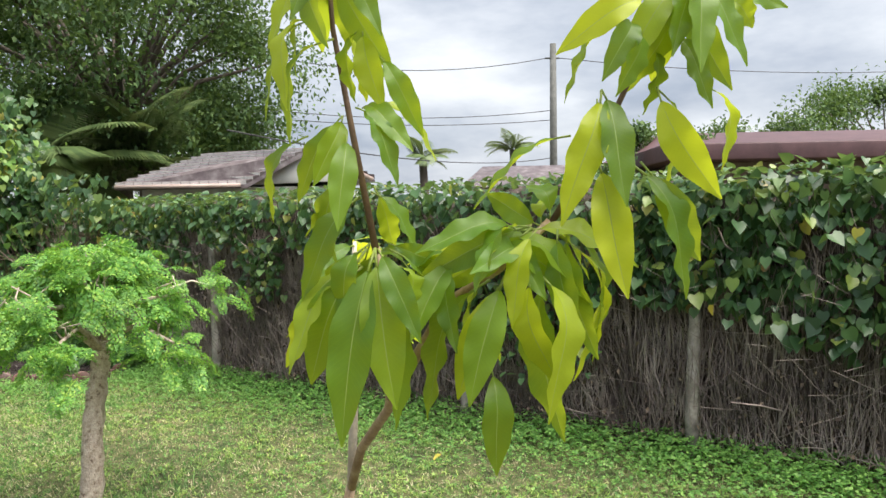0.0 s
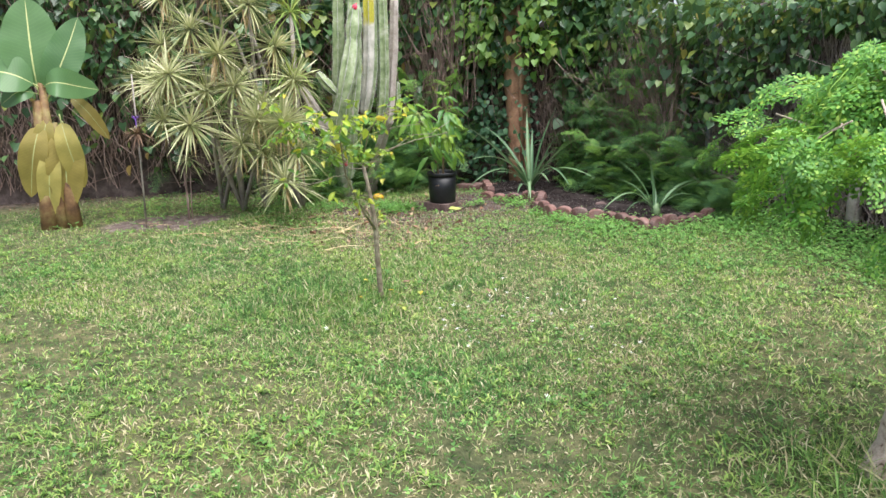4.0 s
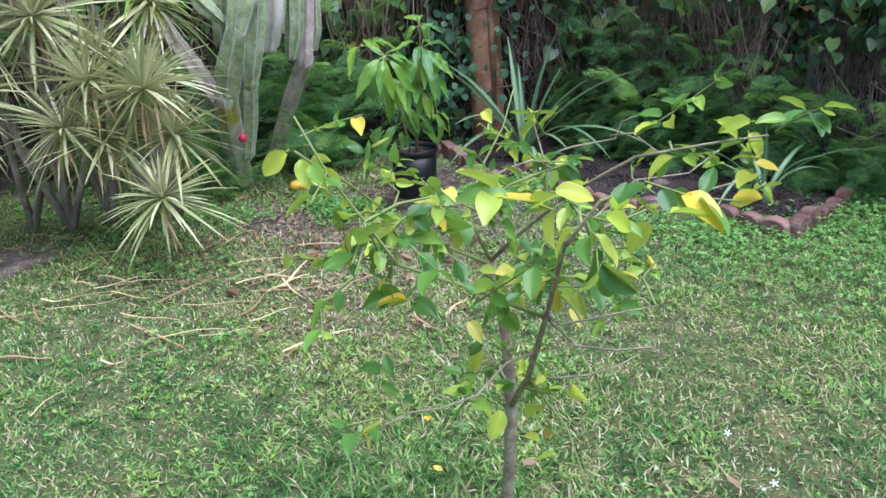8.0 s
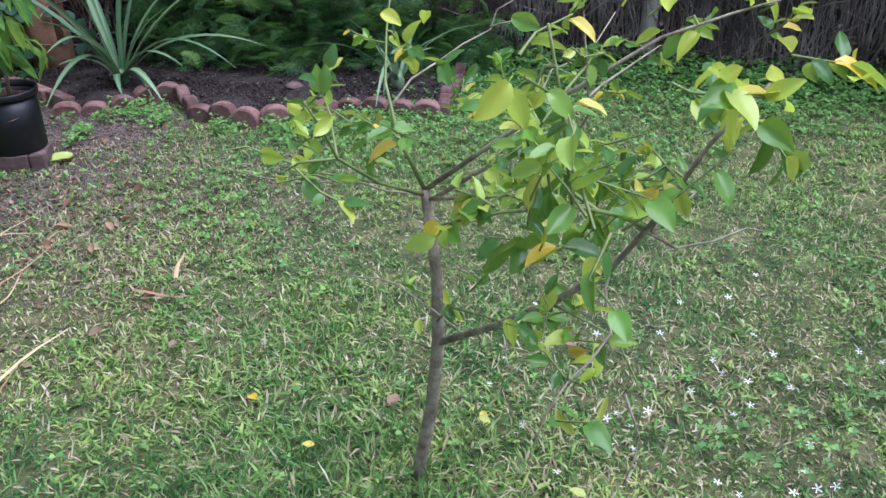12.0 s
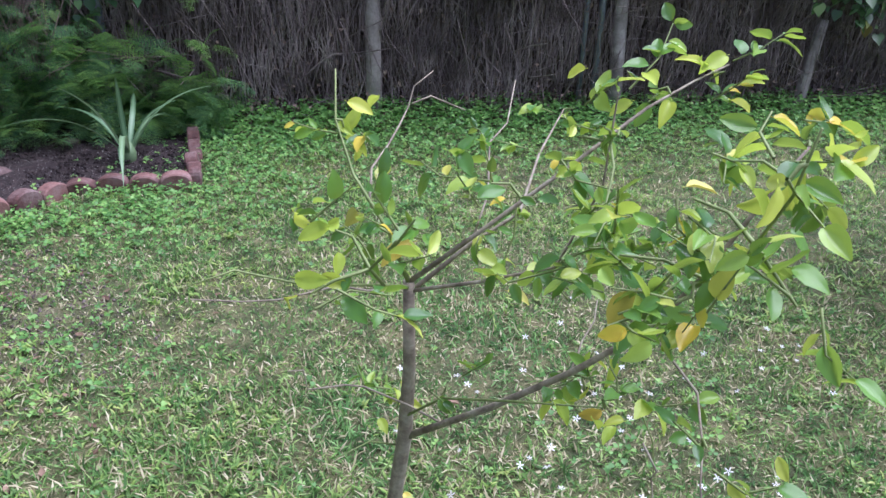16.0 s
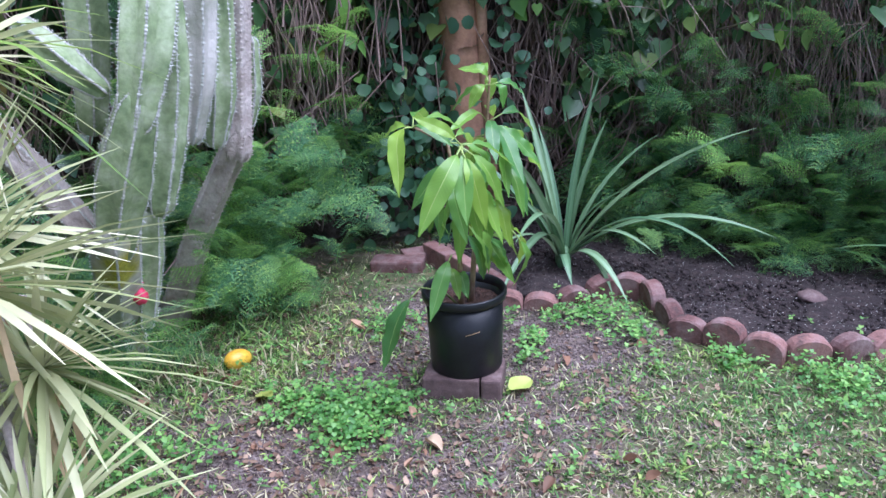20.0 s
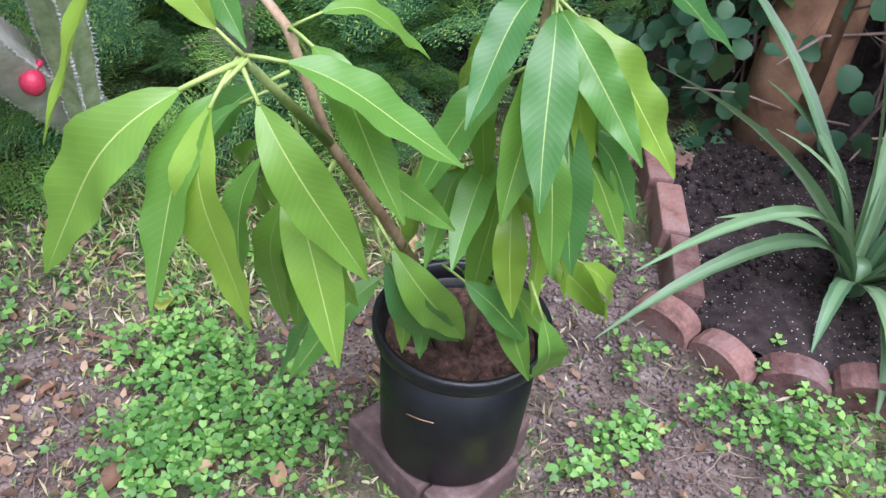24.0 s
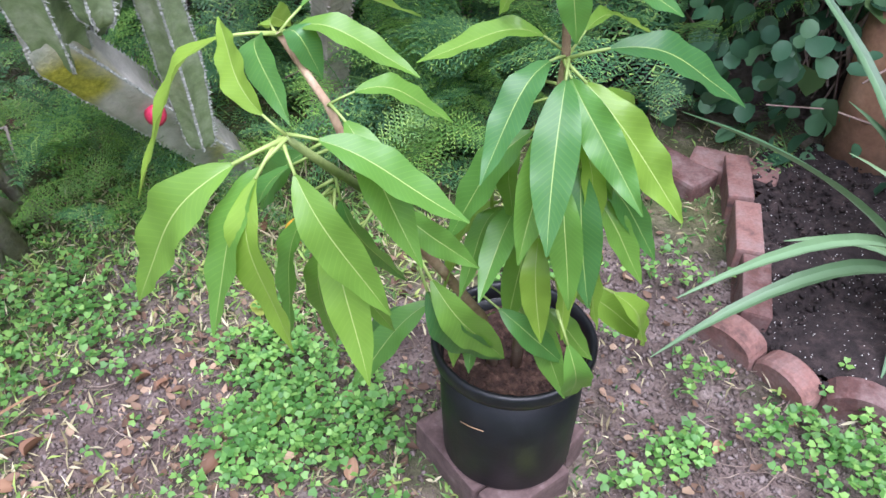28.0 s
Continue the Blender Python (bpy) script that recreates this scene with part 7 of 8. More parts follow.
    b.tube([(0, 0, -0.02), (0.01, 0, 0.2), (-0.01, 0.01, 0.42), (0.08, -0.01, 0.58)], [0.012, 0.010, 0.009, 0.007], 6)
    part("stem", b, M_STEM, q)
    b = Build()
    b.tube([(0.03, 0.01, -0.02), (0.06, 0.02, 0.46)], [0.006, 0.005], 6)
    part("stake", b, M_STEM, q)
    o = part("leaf_head", rosette(M_DRACAENA, 24, 0.22, 0.007, 90, 0.5).mesh("head", [M_DRACAENA]), None, q)
    o.location = (0.08, -0.01, 0.58)
    r = thing("bromeliad", "dry pinkish bromeliad with a purple flower on a thin stake", "bromeliad", (-7.86, 5.98, 0))
    b = Build()
    b.tube([(0, 0, -0.02), (0.02, 0.01, 0.7), (0.02, 0.02, 1.35)], [0.009, 0.008, 0.006], 6)
    part("stake", b, M_POSTWOOD, r)
    o = part("leaf_head", rosette(M_LITTER, 34, 0.2, 0.010, 91, 0.5).mesh("head", [M_LITTER]), None, r, "dry pinkish-brown leaves")
    o.location = (0.03, 0.0, 0.84)
    b = Build()
    for k in range(7):
        a = k * 0.9
        b.add([(0.03, 0, 0.95), (0.03 + 0.03 * math.cos(a), 0.03 * math.sin(a), 0.985), (0.03 + 0.03 * math.cos(a + 0.6), 0.03 * math.sin(a + 0.6), 0.985), (0.03 + 0.04 * math.cos(a + 0.3), 0.04 * math.sin(a + 0.3), 1.0)], [(0, 1, 3, 2)])
    b.tube([(0.02, 0.0, 0.84), (0.03, 0, 0.96)], [0.004, 0.005], 5)
    part("flower", b, M_PURPLE, r, "small violet flower")


M_PURPLE = plain("violet_petal", [(0.3, (0.16, 0.06, 0.42)), (0.7, (0.28, 0.12, 0.62))], 40.0, 0.6, 0.1)
dracaena()


# ---------------------------------------------------------------- banana
def banana():
    at = Vector((-8.60, 5.64, 0))
    p = thing("banana_plant", "banana plant with broad leaves and one withered hanging leaf", "banana plant", at)
    for dx, dy, h, r in ((-0.07, -0.07, 1.15, 0.06), (0.07, 0.09, 0.95, 0.055), (0.0, 0.02, 1.3, 0.05)):
        b = Build()
        b.tube([(dx, dy, -0.04), (dx * 0.9, dy * 0.9, 0.3), (dx * 0.7, dy * 0.7, 0.7), (dx * 0.5, dy * 0.5, h)], [r * 1.3, r * 1.1, r * 0.9, r * 0.6], 12)
        part("trunk", b, M_BANANA_STEM, p)
    def blade(base, tip, wide, bulge, mats, spin=0.0, up=None, name="leaf"):
        b, t = Vector(base), Vector(tip)
        me = lance_leaf("banana_leaf", mats, bulge, wide, 0.01, int(abs(t.x) * 100), 0.10, 0.12, 18, 0.03, 0.5)
        o = part(name, me, None, p, "withered yellow-brown leaf" if mats[0] is M_BANANA_OLD else "")
        o.matrix_local = leaf_pose(b, t, up or outward(b, t, (0, 0, 1)), spin)
    fresh, old = [M_BANANA, M_BANANA_RIB], [M_BANANA_OLD, M_BANANA_RIB]
    # toward the lawn the leaves show their faces
    face = (0.75, -0.6, 0.35)
    for base, tip, w, bu in (((-0.02, 0.0, 1.2), (-0.06, 0.0, 2.02), 0.28, 0.05), ((0.0, 0.02, 1.25), (-0.46, -0.40, 1.42), 0.29, 0.22), ((0.0, 0.02, 1.25), (0.32, 0.34, 1.22), 0.28, 0.55), ((-0.02, 0.0, 1.2), (-0.24, -0.24, 1.12), 0.30, 0.4), ((0.03, 0.04, 1.15), (0.2, 0.3, 1.85), 0.20, 0.08), ((0.0, 0.0, 1.2), (-0.5, -0.1, 1.75), 0.2, 0.1)):
        blade(base, tip, w, bu, fresh, 0.1, face)
    for base, tip, w, bu in (((0.06, 0.10, 0.96), (0.06, 0.06, 0.14), 0.19, 0.10), ((0.0, 0.04, 1.05), (-0.12, -0.08, 0.45), 0.15, 0.12), ((0.10, 0.16, 1.2), (0.30, 0.40, 0.78), 0.12, 0.2), ((-0.04, 0.0, 1.0), (-0.16, -0.14, 0.30), 0.16, 0.14), ((0.08, 0.08, 1.02), (0.16, 0.18, 0.36), 0.15, 0.16), ((0.02, 0.02, 0.8), (-0.03, -0.06, 0.1), 0.14, 0.1)):
        blade(base, tip, w, bu, old, 0.0, face, "old_leaf")


banana()


# ---------------------------------------------------------------- pole and creeper
def cedar_pole():
    at = Vector((-5.73, 9.33, 0))
    p = thing("wooden_pole", "rough reddish cedar pole standing among vines", "pole", at)
    b = Build()
    n = 14
    b.tube([(0.02 * math.sin(i * 0.9) - 0.012 * i, 0.01 * math.cos(i * 1.3), -0.05 + 4.3 * i / (n - 1)) for i in range(n)], [0.125 * (1.05 - 0.02 * i) for i in range(n)], 16)
    b.v = [tuple(Vector(q) + Vector((1, 0.6, 0)) * 0.014 * noise.noise(Vector((q[0] * 22, q[1] * 22, q[2] * 3)))) for q in b.v]
    part("shaft", b, M_REDWOOD, p)
    b = Build()
    b.tube([(0.07, -0.09, 0.2), (0.06, -0.10, 1.2), (0.03, -0.105, 2.2)], [0.03, 0.028, 0.02], 6)
    part("split", b, M_REDWOOD, p, "split strip of bark")
    disc = [(0, 0, 0)] + [(0.48 * math.cos(a), 0.5 + 0.5 * math.sin(a), 0.10 * math.cos(2 * a)) for a in (2 * math.pi * i / 9 - 1.57 for i in range(9))] + [(0, 0.5, -0.05)]
    faces = [(1 + i, 1 + (i + 1) % 9, 10) for i in range(9)]
    n = 700
    k = RNG.random(n)
    x = np.where(k < 0.62, RNG.normal(-5.98, 0.24, n), RNG.normal(-5.72, 0.15, n))
    y = np.where(k < 0.62, RNG.normal(9.16, 0.10, n), 9.33 - rand(0.1, 0.2, n))
    z = np.where(k < 0.62, np.abs(RNG.normal(0.50, 0.28, n)) + 0.06, rand(0.75, 3.0, n))
    keep = ~((z < 2.3) & (np.abs(x + 5.70) < 0.10) & (RNG.random(n) < 0.85))
    x, y, z = x[keep], y[keep], z[keep]
    n = len(x)
    t = face_turns(np.full(n, -1.75), n, 0.55) * rand(0.04, 0.085, n)[:, None, None]
    me = scatter("round_creeper", disc, faces, np.stack([x, y, z], -1), t, M_CREEPER)
    tagged(new("round_creeper", me), "blue-green round-leaved creeper climbing the pole", "creeper", kind="stuff")


def pole_climber():
    """Fresh green climber that wraps the upper pole and spills over the corner of the hedge."""
    n = 4200
    k = RNG.random(n)
    a = rand(0, 6.28, n)
    r = 0.16 + 0.30 * RNG.random(n) ** 1.5 * (0.5 + value_noise(a * 1.5, k * 6, 1.0, 41))
    z = 1.35 + 3.1 * k
    cx, cy = -5.80 + np.where(k < 0.45, RNG.normal(0, 0.28, n), 0), 9.33 - np.where(k < 0.45, 0.1, 0)
    keep = ~((z < 2.15) & (np.abs(np.cos(a) * r + cx + 5.73) < 0.17) & (np.sin(a) < 0.2))
    x, y, z = (cx + r * np.cos(a))[keep], (cy + r * np.sin(a))[keep], z[keep]
    t = face_turns(a[keep], len(x), 0.6) * rand(0.045, 0.10, len(x))[:, None, None]
    me = scatter("pole_climber", HEART, HEART_F, np.stack([x, y, z], -1), t, M_CLIMBER)
    tagged(new("pole_climber", me), "fresh green leafy climber wrapping the upper pole", "climber", kind="stuff")


def strands():
    """Thin green strands with fresh heart-shaped leaves that hang before the fence corner and the hedge."""
    v = thing("hanging_vine", "fresh green heart-leaved vine strands hanging from the hedge", "vine")
    rnd = random.Random(44)
    one = scatter("leaf", HEART, HEART_F, np.zeros((1, 3)), np.eye(3)[None], M_CLIMBER_ONE)
    for x, y, top, low, count in ((-4.30, 8.97, 1.62, 0.72, 22), (-4.42, 9.02, 1.6, 1.0, 12), (-5.36, 9.20, 2.1, 1.15, 16), (-4.9, 9.28, 1.7, 1.1, 10), (-6.28, 8.95, 1.9, 0.9, 18), (-6.95, 8.75, 2.0, 1.0, 14), (-3.35, 8.52, 1.5, 0.85, 12)):
        sway = [(x + 0.05 * math.sin(i * 1.3 + x * 9), y + 0.03 * math.cos(i * 1.7), top + (low - top) * i / 7) for i in range(8)]
        b = Build()
        b.tube(sway, [0.0028] * 8, 4)
        part("stem", b, M_GREENTWIG, v)
        for _ in range(count):
            k = rnd.random() * 6.99
            q = Vector(sway[int(k)]).lerp(Vector(sway[int(k) + 1]), k % 1)
            o = part("leaf", one, None, v)
            o.matrix_local = Matrix.Translation(q + Vector((rnd.gauss(0, 0.05), -abs(rnd.gauss(0.03, 0.03)), 0))) @ Euler((-1.1 + rnd.gauss(0, 0.4), rnd.gauss(0, 0.4), math.pi + rnd.gauss(0.1, 0.8))).to_matrix().to_4x4() @ Matrix.Scale(rnd.uniform(0.05, 0.10), 4)


M_CLIMBER = leafy("climber_leaf", [(0.0, (0.09, 0.20, 0.05)), (0.5, (0.17, 0.32, 0.08)), (0.9, (0.30, 0.44, 0.11)), (1.0, (0.45, 0.45, 0.12))], (0.5, 0.75, 0.14), 0.42, 0.34, blotch=2.0)
pole_climber()
M_CLIMBER_ONE = leafy("strand_leaf", [(0.0, (0.10, 0.24, 0.06)), (0.6, (0.20, 0.40, 0.09)), (1.0, (0.34, 0.50, 0.12))], (0.5, 0.78, 0.14), 0.4, 0.34, island=False, blotch=8.0)
strands()
M_CREEPER = leafy("creeper_leaf", [(0.0, (0.03, 0.09, 0.055)), (0.5, (0.052, 0.135, 0.075)), (1.0, (0.095, 0.20, 0.105))], (0.3, 0.55, 0.2), 0.55, 0.22, blotch=9.0)
cedar_pole()


# ---------------------------------------------------------------- brick-edged bed
BED_EDGE = [(-5.62, 8.34), (-5.41, 8.31), (-5.15, 8.45), (-5.03, 8.40), (-4.94, 8.02), (-4.71, 7.81), (-4.45, 7.78), (-4.21, 7.86), (-4.0, 7.72), (-3.77, 7.54)]
BED_END = [(-3.70, 7.58), (-3.24, 8.39)]
BED_SIDE = [(-5.68, 8.50), (-5.95, 8.93)]


def in_bed(x, y):
    poly = BED_EDGE + BED_END + [(-3.3, 8.75), (-4.3, 9.45), (-5.6, 9.5), (-6.0, 9.1)] + BED_SIDE[::-1]
    inside = np.zeros(np.shape(x), bool)
    for (ax, ay), (bx, by) in zip(poly, poly[1:] + poly[:1]):
        inside ^= ((ay > y) != (by > y)) & (x < (bx - ax) * (y - ay) / (by - ay + 1e-9) + ax)
    return inside


M_GROUND_CRUMB = plain("soil_crumb_surface", [(0.3, (0.07, 0.05, 0.045)), (0.5, (0.15, 0.115, 0.105)), (0.72, (0.32, 0.27, 0.255))], 30.0, 0.95, 0.5)


def bed():
    poly = BED_EDGE + BED_END + [(-3.3, 8.75), (-4.3, 9.45), (-5.6, 9.5), (-6.0, 9.1)] + BED_SIDE[::-1]
    step = 0.05
    xs, ys = np.arange(-6.1, -3.1, step), np.arange(7.45, 9.6, step)
    gx, gy = np.meshgrid(xs, ys)
    inside = np.zeros(gx.shape, bool)
    for (ax, ay), (bx, by) in zip(poly, poly[1:] + poly[:1]):
        hit = ((ay > gy) != (by > gy)) & (gx < (bx - ax) * (gy - ay) / (by - ay + 1e-9) + ax)
        inside ^= hit
    z = 0.05 + 0.03 * (value_noise(gx, gy, 6.0, 21) - 0.5) + 0.03 * (value_noise(gx, gy, 15.0, 22) - 0.5)
    b = Build()
    idx = -np.ones(gx.shape, int)
    for i, j in zip(*np.nonzero(inside)):
        idx[i, j] = len(b.v)
        b.v.append((gx[i, j], gy[i, j], z[i, j]))
    for i in range(len(ys) - 1):
        for j in range(len(xs) - 1):
            q = (idx[i, j], idx[i, j + 1], idx[i + 1, j + 1], idx[i + 1, j])
            if min(q) >= 0:
                b.f.append(tuple(int(k) for k in q))
                b.m.append(0)
    tagged(new("bed_soil", b.mesh("bed_soil", [M_MULCH])), "dark potting soil with white perlite in the bed", "soil", kind="structure")
    # scalloped blocks
    e = thing("bed_edging", "worn red scalloped concrete edging round the planting bed", "garden edging")
    def scallop(w, h, d):
        b = Build()
        n = 9
        outer = [(-w / 2, -0.03), (-w / 2, h * 0.62)] + [(-w / 2 * math.cos(math.pi * i / n), h * 0.62 + h * 0.38 * math.sin(math.pi * i / n)) for i in range(1, n)] + [(w / 2, h * 0.62), (w / 2, -0.03)]
        k = len(outer)
        ring = lambda y, f: [(x * f, y, 0.03 + (zz - 0.03) * (f if zz > 0.03 else 1)) for x, zz in outer]
        b.add(ring(-d / 2, 0.93) + ring(-d / 2 + 0.008, 1.0) + ring(d / 2 - 0.008, 1.0) + ring(d / 2, 0.93), [(r * k + i, r * k + (i + 1) % k, (r + 1) * k + (i + 1) % k, (r + 1) * k + i) for r in range(3) for i in range(k)] + [tuple(range(k))[::-1], tuple(range(3 * k, 4 * k))])
        return b.mesh("brick", [M_BRICK], False)
    kinds = [scallop(0.148, h, 0.065) for h in (0.125, 0.14, 0.115)]
    rnd = random.Random(4)
    def lay(line, pitch=0.147, high=0.0):
        run = 0.0
        for (ax, ay), (bx, by) in zip(line, line[1:]):
            d = math.hypot(bx - ax, by - ay)
            while run < d:
                f = run / d
                o = part("brick", kinds[rnd.randrange(3)], None, e)
                o.matrix_local = pose(ax + (bx - ax) * f, ay + (by - ay) * f, rnd.gauss(-0.032, 0.008) + high, rnd.gauss(0, 4), rnd.gauss(0, 3), math.degrees(math.atan2(by - ay, bx - ax)) + rnd.gauss(0, 4))
                run += pitch
            run -= d
    lay(BED_EDGE)
    lay(BED_END)
    slab = Build()
    slab.box(-0.11, -0.035, -0.03, 0.11, 0.035, 0.10, 0, 0.008)
    me = slab.mesh("brick", [M_BRICK], False)
    for x, y, r in ((-5.66, 8.47, 118), (-5.78, 8.67, 120), (-5.91, 8.87, 122)):
        o = part("brick", me, None, e)
        o.matrix_local = pose(x, y, 0, rnd.gauss(0, 3), 0, r)
    for i, (x, y, r) in enumerate(((-5.98, 8.98, 18), (-6.12, 8.86, -8))):
        b = Build()
        b.box(-0.13, -0.06, -0.01, 0.13, 0.06, 0.055, 0, 0.012)
        v = new("edging_block", b.mesh("edging_block", [M_BRICK], False))
        v.matrix_world = pose(x, y, 0, 0, 0, r)
        tagged(v, "loose reddish concrete block lying flat by the bed", "concrete block", "loose edging blocks")
    b = Build()
    c = bmesh.new()
    bmesh.ops.create_icosphere(c, subdivisions=3, radius=0.06)
    b.add([v.co * (1 + 0.25 * noise.noise(v.co * 22)) for v in c.verts], [[v.index for v in f.verts] for f in c.faces])
    c.free()
    for x, y, s in ((-4.39, 8.22, 0.9), (-3.95, 8.45, 0.8)):
        v = new("stone", b.mesh("stone", [M_PAVER]))
        v.matrix_world = pose(x, y, 0.06, 0, 0, x * 60) @ Matrix.Diagonal((1.25 * s, 0.9 * s, 0.45 * s, 1))
        tagged(v, "small tan stone lying in the dark bed soil", "stone", "bed stones")


bed()


# ---------------------------------------------------------------- litter on the lawn
M_TWIGLITTER = plain("dry_grey_twig", [(0.3, (0.13, 0.09, 0.07)), (0.55, (0.28, 0.21, 0.17)), (0.75, (0.46, 0.38, 0.31))], 12.0, 0.85, 0.3)
M_FALLEN = leafy("curled_brown_leaf", [(0.0, (0.16, 0.08, 0.05)), (0.4, (0.30, 0.16, 0.10)), (0.75, (0.44, 0.27, 0.18)), (1.0, (0.56, 0.42, 0.30))], (0.5, 0.28, 0.14), 0.7, 0.15, island=False)


def litter():
    # ripe fruit by the cactus
    c = bmesh.new()
    bmesh.ops.create_uvsphere(c, u_segments=20, v_segments=14, radius=0.04)
    b = Build()
    b.add([Vector((v.co.x * 1.35 + 0.004 * math.sin(v.co.y * 60), v.co.y, v.co.z * 0.95)) for v in c.verts], [[v.index for v in f.verts] for f in c.faces])
    c.free()
    fruit = new("mango_fruit", b.mesh("mango_fruit", [M_MANGOFRUIT]))
    fruit.matrix_world = pose(-6.65, 7.885, 0.038, 5, 8, 35)
    tagged(fruit, "ripe yellow-orange mango lying on the ground", "mango")
    # long dry palm straws
    spots = [(-6.46, 6.13, -6.36, 6.55), (-6.22, 6.08, -6.15, 6.21), (-6.15, 6.34, -6.10, 6.56), (-6.03, 6.10, -6.03, 6.34), (-5.70, 5.80, -5.61, 5.98), (-6.57, 6.85, -6.52, 7.08), (-5.18, 6.28, -5.14, 6.46), (-5.32, 6.24, -5.12, 6.15), (-6.74, 6.18, -6.51, 6.16), (-7.14, 5.93, -6.82, 5.78), (-6.63, 6.94, -6.59, 7.18), (-6.32, 5.61, -6.16, 5.74), (-6.34, 5.26, -6.35, 5.44), (-6.77, 5.56, -6.57, 5.62), (-7.64, 6.76, -7.4, 6.80)]
    rnd = random.Random(6)
    for _ in range(46):
        x, y, a, d = rnd.gauss(-6.6, 0.5), rnd.gauss(6.2, 0.32), rnd.gauss(0.5, 0.6), rnd.uniform(0.10, 0.40)
        spots.append((x, y, x + d * math.cos(a), y + d * math.sin(a)))
    for k, (x0, y0, x1, y1) in enumerate(spots):
        b = Build()
        n, w = 6, rnd.uniform(0.003, 0.008)
        s = Vector((y0 - y1, x1 - x0, 0)).normalized()
        bend = rnd.gauss(0, 0.007)
        verts = []
        for i in range(n):
            a = i / (n - 1)
            q = Vector((x0 + (x1 - x0) * a, y0 + (y1 - y0) * a, 0.037 + 0.009 * math.sin(a * 5 + k))) + s * bend * math.sin(a * 3.1)
            ww = w * (1 - 0.8 * a * a)
            verts += [q - s * ww, q + Vector((0, 0, 0.35 * w)), q + s * ww]
        b.add(verts, [f for i in range(n - 1) for f in ((i * 3, i * 3 + 1, i * 3 + 4, i * 3 + 3), (i * 3 + 1, i * 3 + 2, i * 3 + 5, i * 3 + 4))])
        tagged(new("palm_straw", b.mesh("palm_straw", [M_STRAW])), "dry tan palm leaf strip fallen on the lawn", "dead leaf", "fallen palm straws")
    # fallen leaves
    kinds = [oval_leaf("fallen_leaf", [M_YELLOWLEAF], f, c, 0.27) for f, c in ((0.3, 0.2), (0.5, -0.1))]
    red = oval_leaf("fallen_leaf", [M_LITTER], 0.5, -0.15, 0.33)
    for x, y, s, y_or_r in ((-5.03, 5.56, 0.05, 0), (-4.48, 5.25, 0.04, 0), (-4.63, 5.20, 0.035, 0), (-4.09, 5.41, 0.055, 1), (-4.45, 4.96, 0.045, 0), (-4.46, 5.27, 0.04, 0), (-5.46, 6.03, 0.06, 1), (-4.69, 5.38, 0.05, 1), (-5.66, 7.60, 0.13, 0), (-4.35, 4.9, 0.045, 0), (-4.9, 5.3, 0.035, 0), (-5.2, 5.9, 0.04, 1), (-0.1, 5.1, 0.08, 0), (-6.45, 7.6, 0.10, 0), (-6.2, 7.5, 0.09, 0), (-4.75, 5.0, 0.04, 0)):
        o = new("fallen_leaf", red if y_or_r else kinds[rnd.randrange(2)])
        o.matrix_world = pose(x, y, 0.036, rnd.gauss(0, 12), rnd.gauss(0, 12), rnd.uniform(0, 360)) @ Matrix.Scale(s, 4)
        tagged(o, "curled dry red-brown leaf on the grass" if y_or_r else "fallen yellow leaf lying on the grass", "fallen leaf", "fallen leaves")
    # larger curled leaves by the pot and cactus
    curled = [oval_leaf("fallen_leaf", [M_FALLEN], f, c, w) for f, c, w in ((0.9, -0.3, 0.3), (0.6, 0.35, 0.26), (1.1, 0.1, 0.34))]
    for i in range(70):
        x, y = rnd.gauss(-6.0, 0.55), rnd.gauss(7.25, 0.45)
        if math.hypot(x + 5.79, y - 7.735) < 0.24:
            continue
        o = new("fallen_leaf", curled[i % 3])
        o.matrix_world = pose(x, y, 0.016, rnd.gauss(0, 18), rnd.gauss(0, 18), rnd.uniform(0, 360)) @ Matrix.Scale(rnd.uniform(0.03, 0.075), 4)
        tagged(o, "curled dry brown leaf lying on the soil", "fallen leaf", "fallen leaves")
    # brown leaf litter on the bare soil
    n = 2900
    k = RNG.random(n)
    x = np.where(k < 0.55, RNG.normal(-5.75, 0.6, n), RNG.normal(-6.3, 0.55, n))
    y = np.where(k < 0.55, RNG.normal(7.15, 0.65, n), RNG.normal(7.5, 0.5, n))
    m = 1500
    q = hedge_point(m, 0.0, 0.75)
    off = np.abs(RNG.normal(0.75, 0.35, m))
    x, y = np.concatenate([x, q[0] + np.cos(q[2]) * off]), np.concatenate([y, q[1] + np.sin(q[2]) * off])
    ok = (np.hypot(x + 5.79, y - 7.735) > 0.2) & (y > 5.9)
    x, y = x[ok], y[ok]
    n = len(x)
    chip = [(0, 0, 0.1), (-0.3, 0.3, 0.22), (0.3, 0.3, 0.18), (-0.22, 0.75, 0.1), (0.2, 0.7, 0.25), (0, 1.0, 0.3), (0, 0.45, 0.0)]
    t = turns(rand(0, 6.28, n), RNG.normal(0.1, 0.35, n), RNG.normal(0, 0.35, n), rand(0.010, 0.034, n))
    me = scatter("leaf_litter", chip, [(0, 6, 1), (0, 2, 6), (1, 6, 5, 3), (6, 2, 4, 5)], np.stack([x, y, lie(x, y) + 0.006], -1), t, M_LITTER)
    tagged(new("leaf_litter", me), "scattered curled brown leaf litter on bare soil", "leaf litter", kind="stuff")
    # crumbs of soil, darker in the bed, and bits of dry twig
    crumb = [(1, 0, 0), (-0.4, 0.9, 0), (-0.7, -0.8, 0), (0.1, 0.1, 0.9), (0, 0, -0.5)]
    cf = [(0, 1, 3), (1, 2, 3), (2, 0, 3), (1, 0, 4), (2, 1, 4), (0, 2, 4)]
    n = 70000
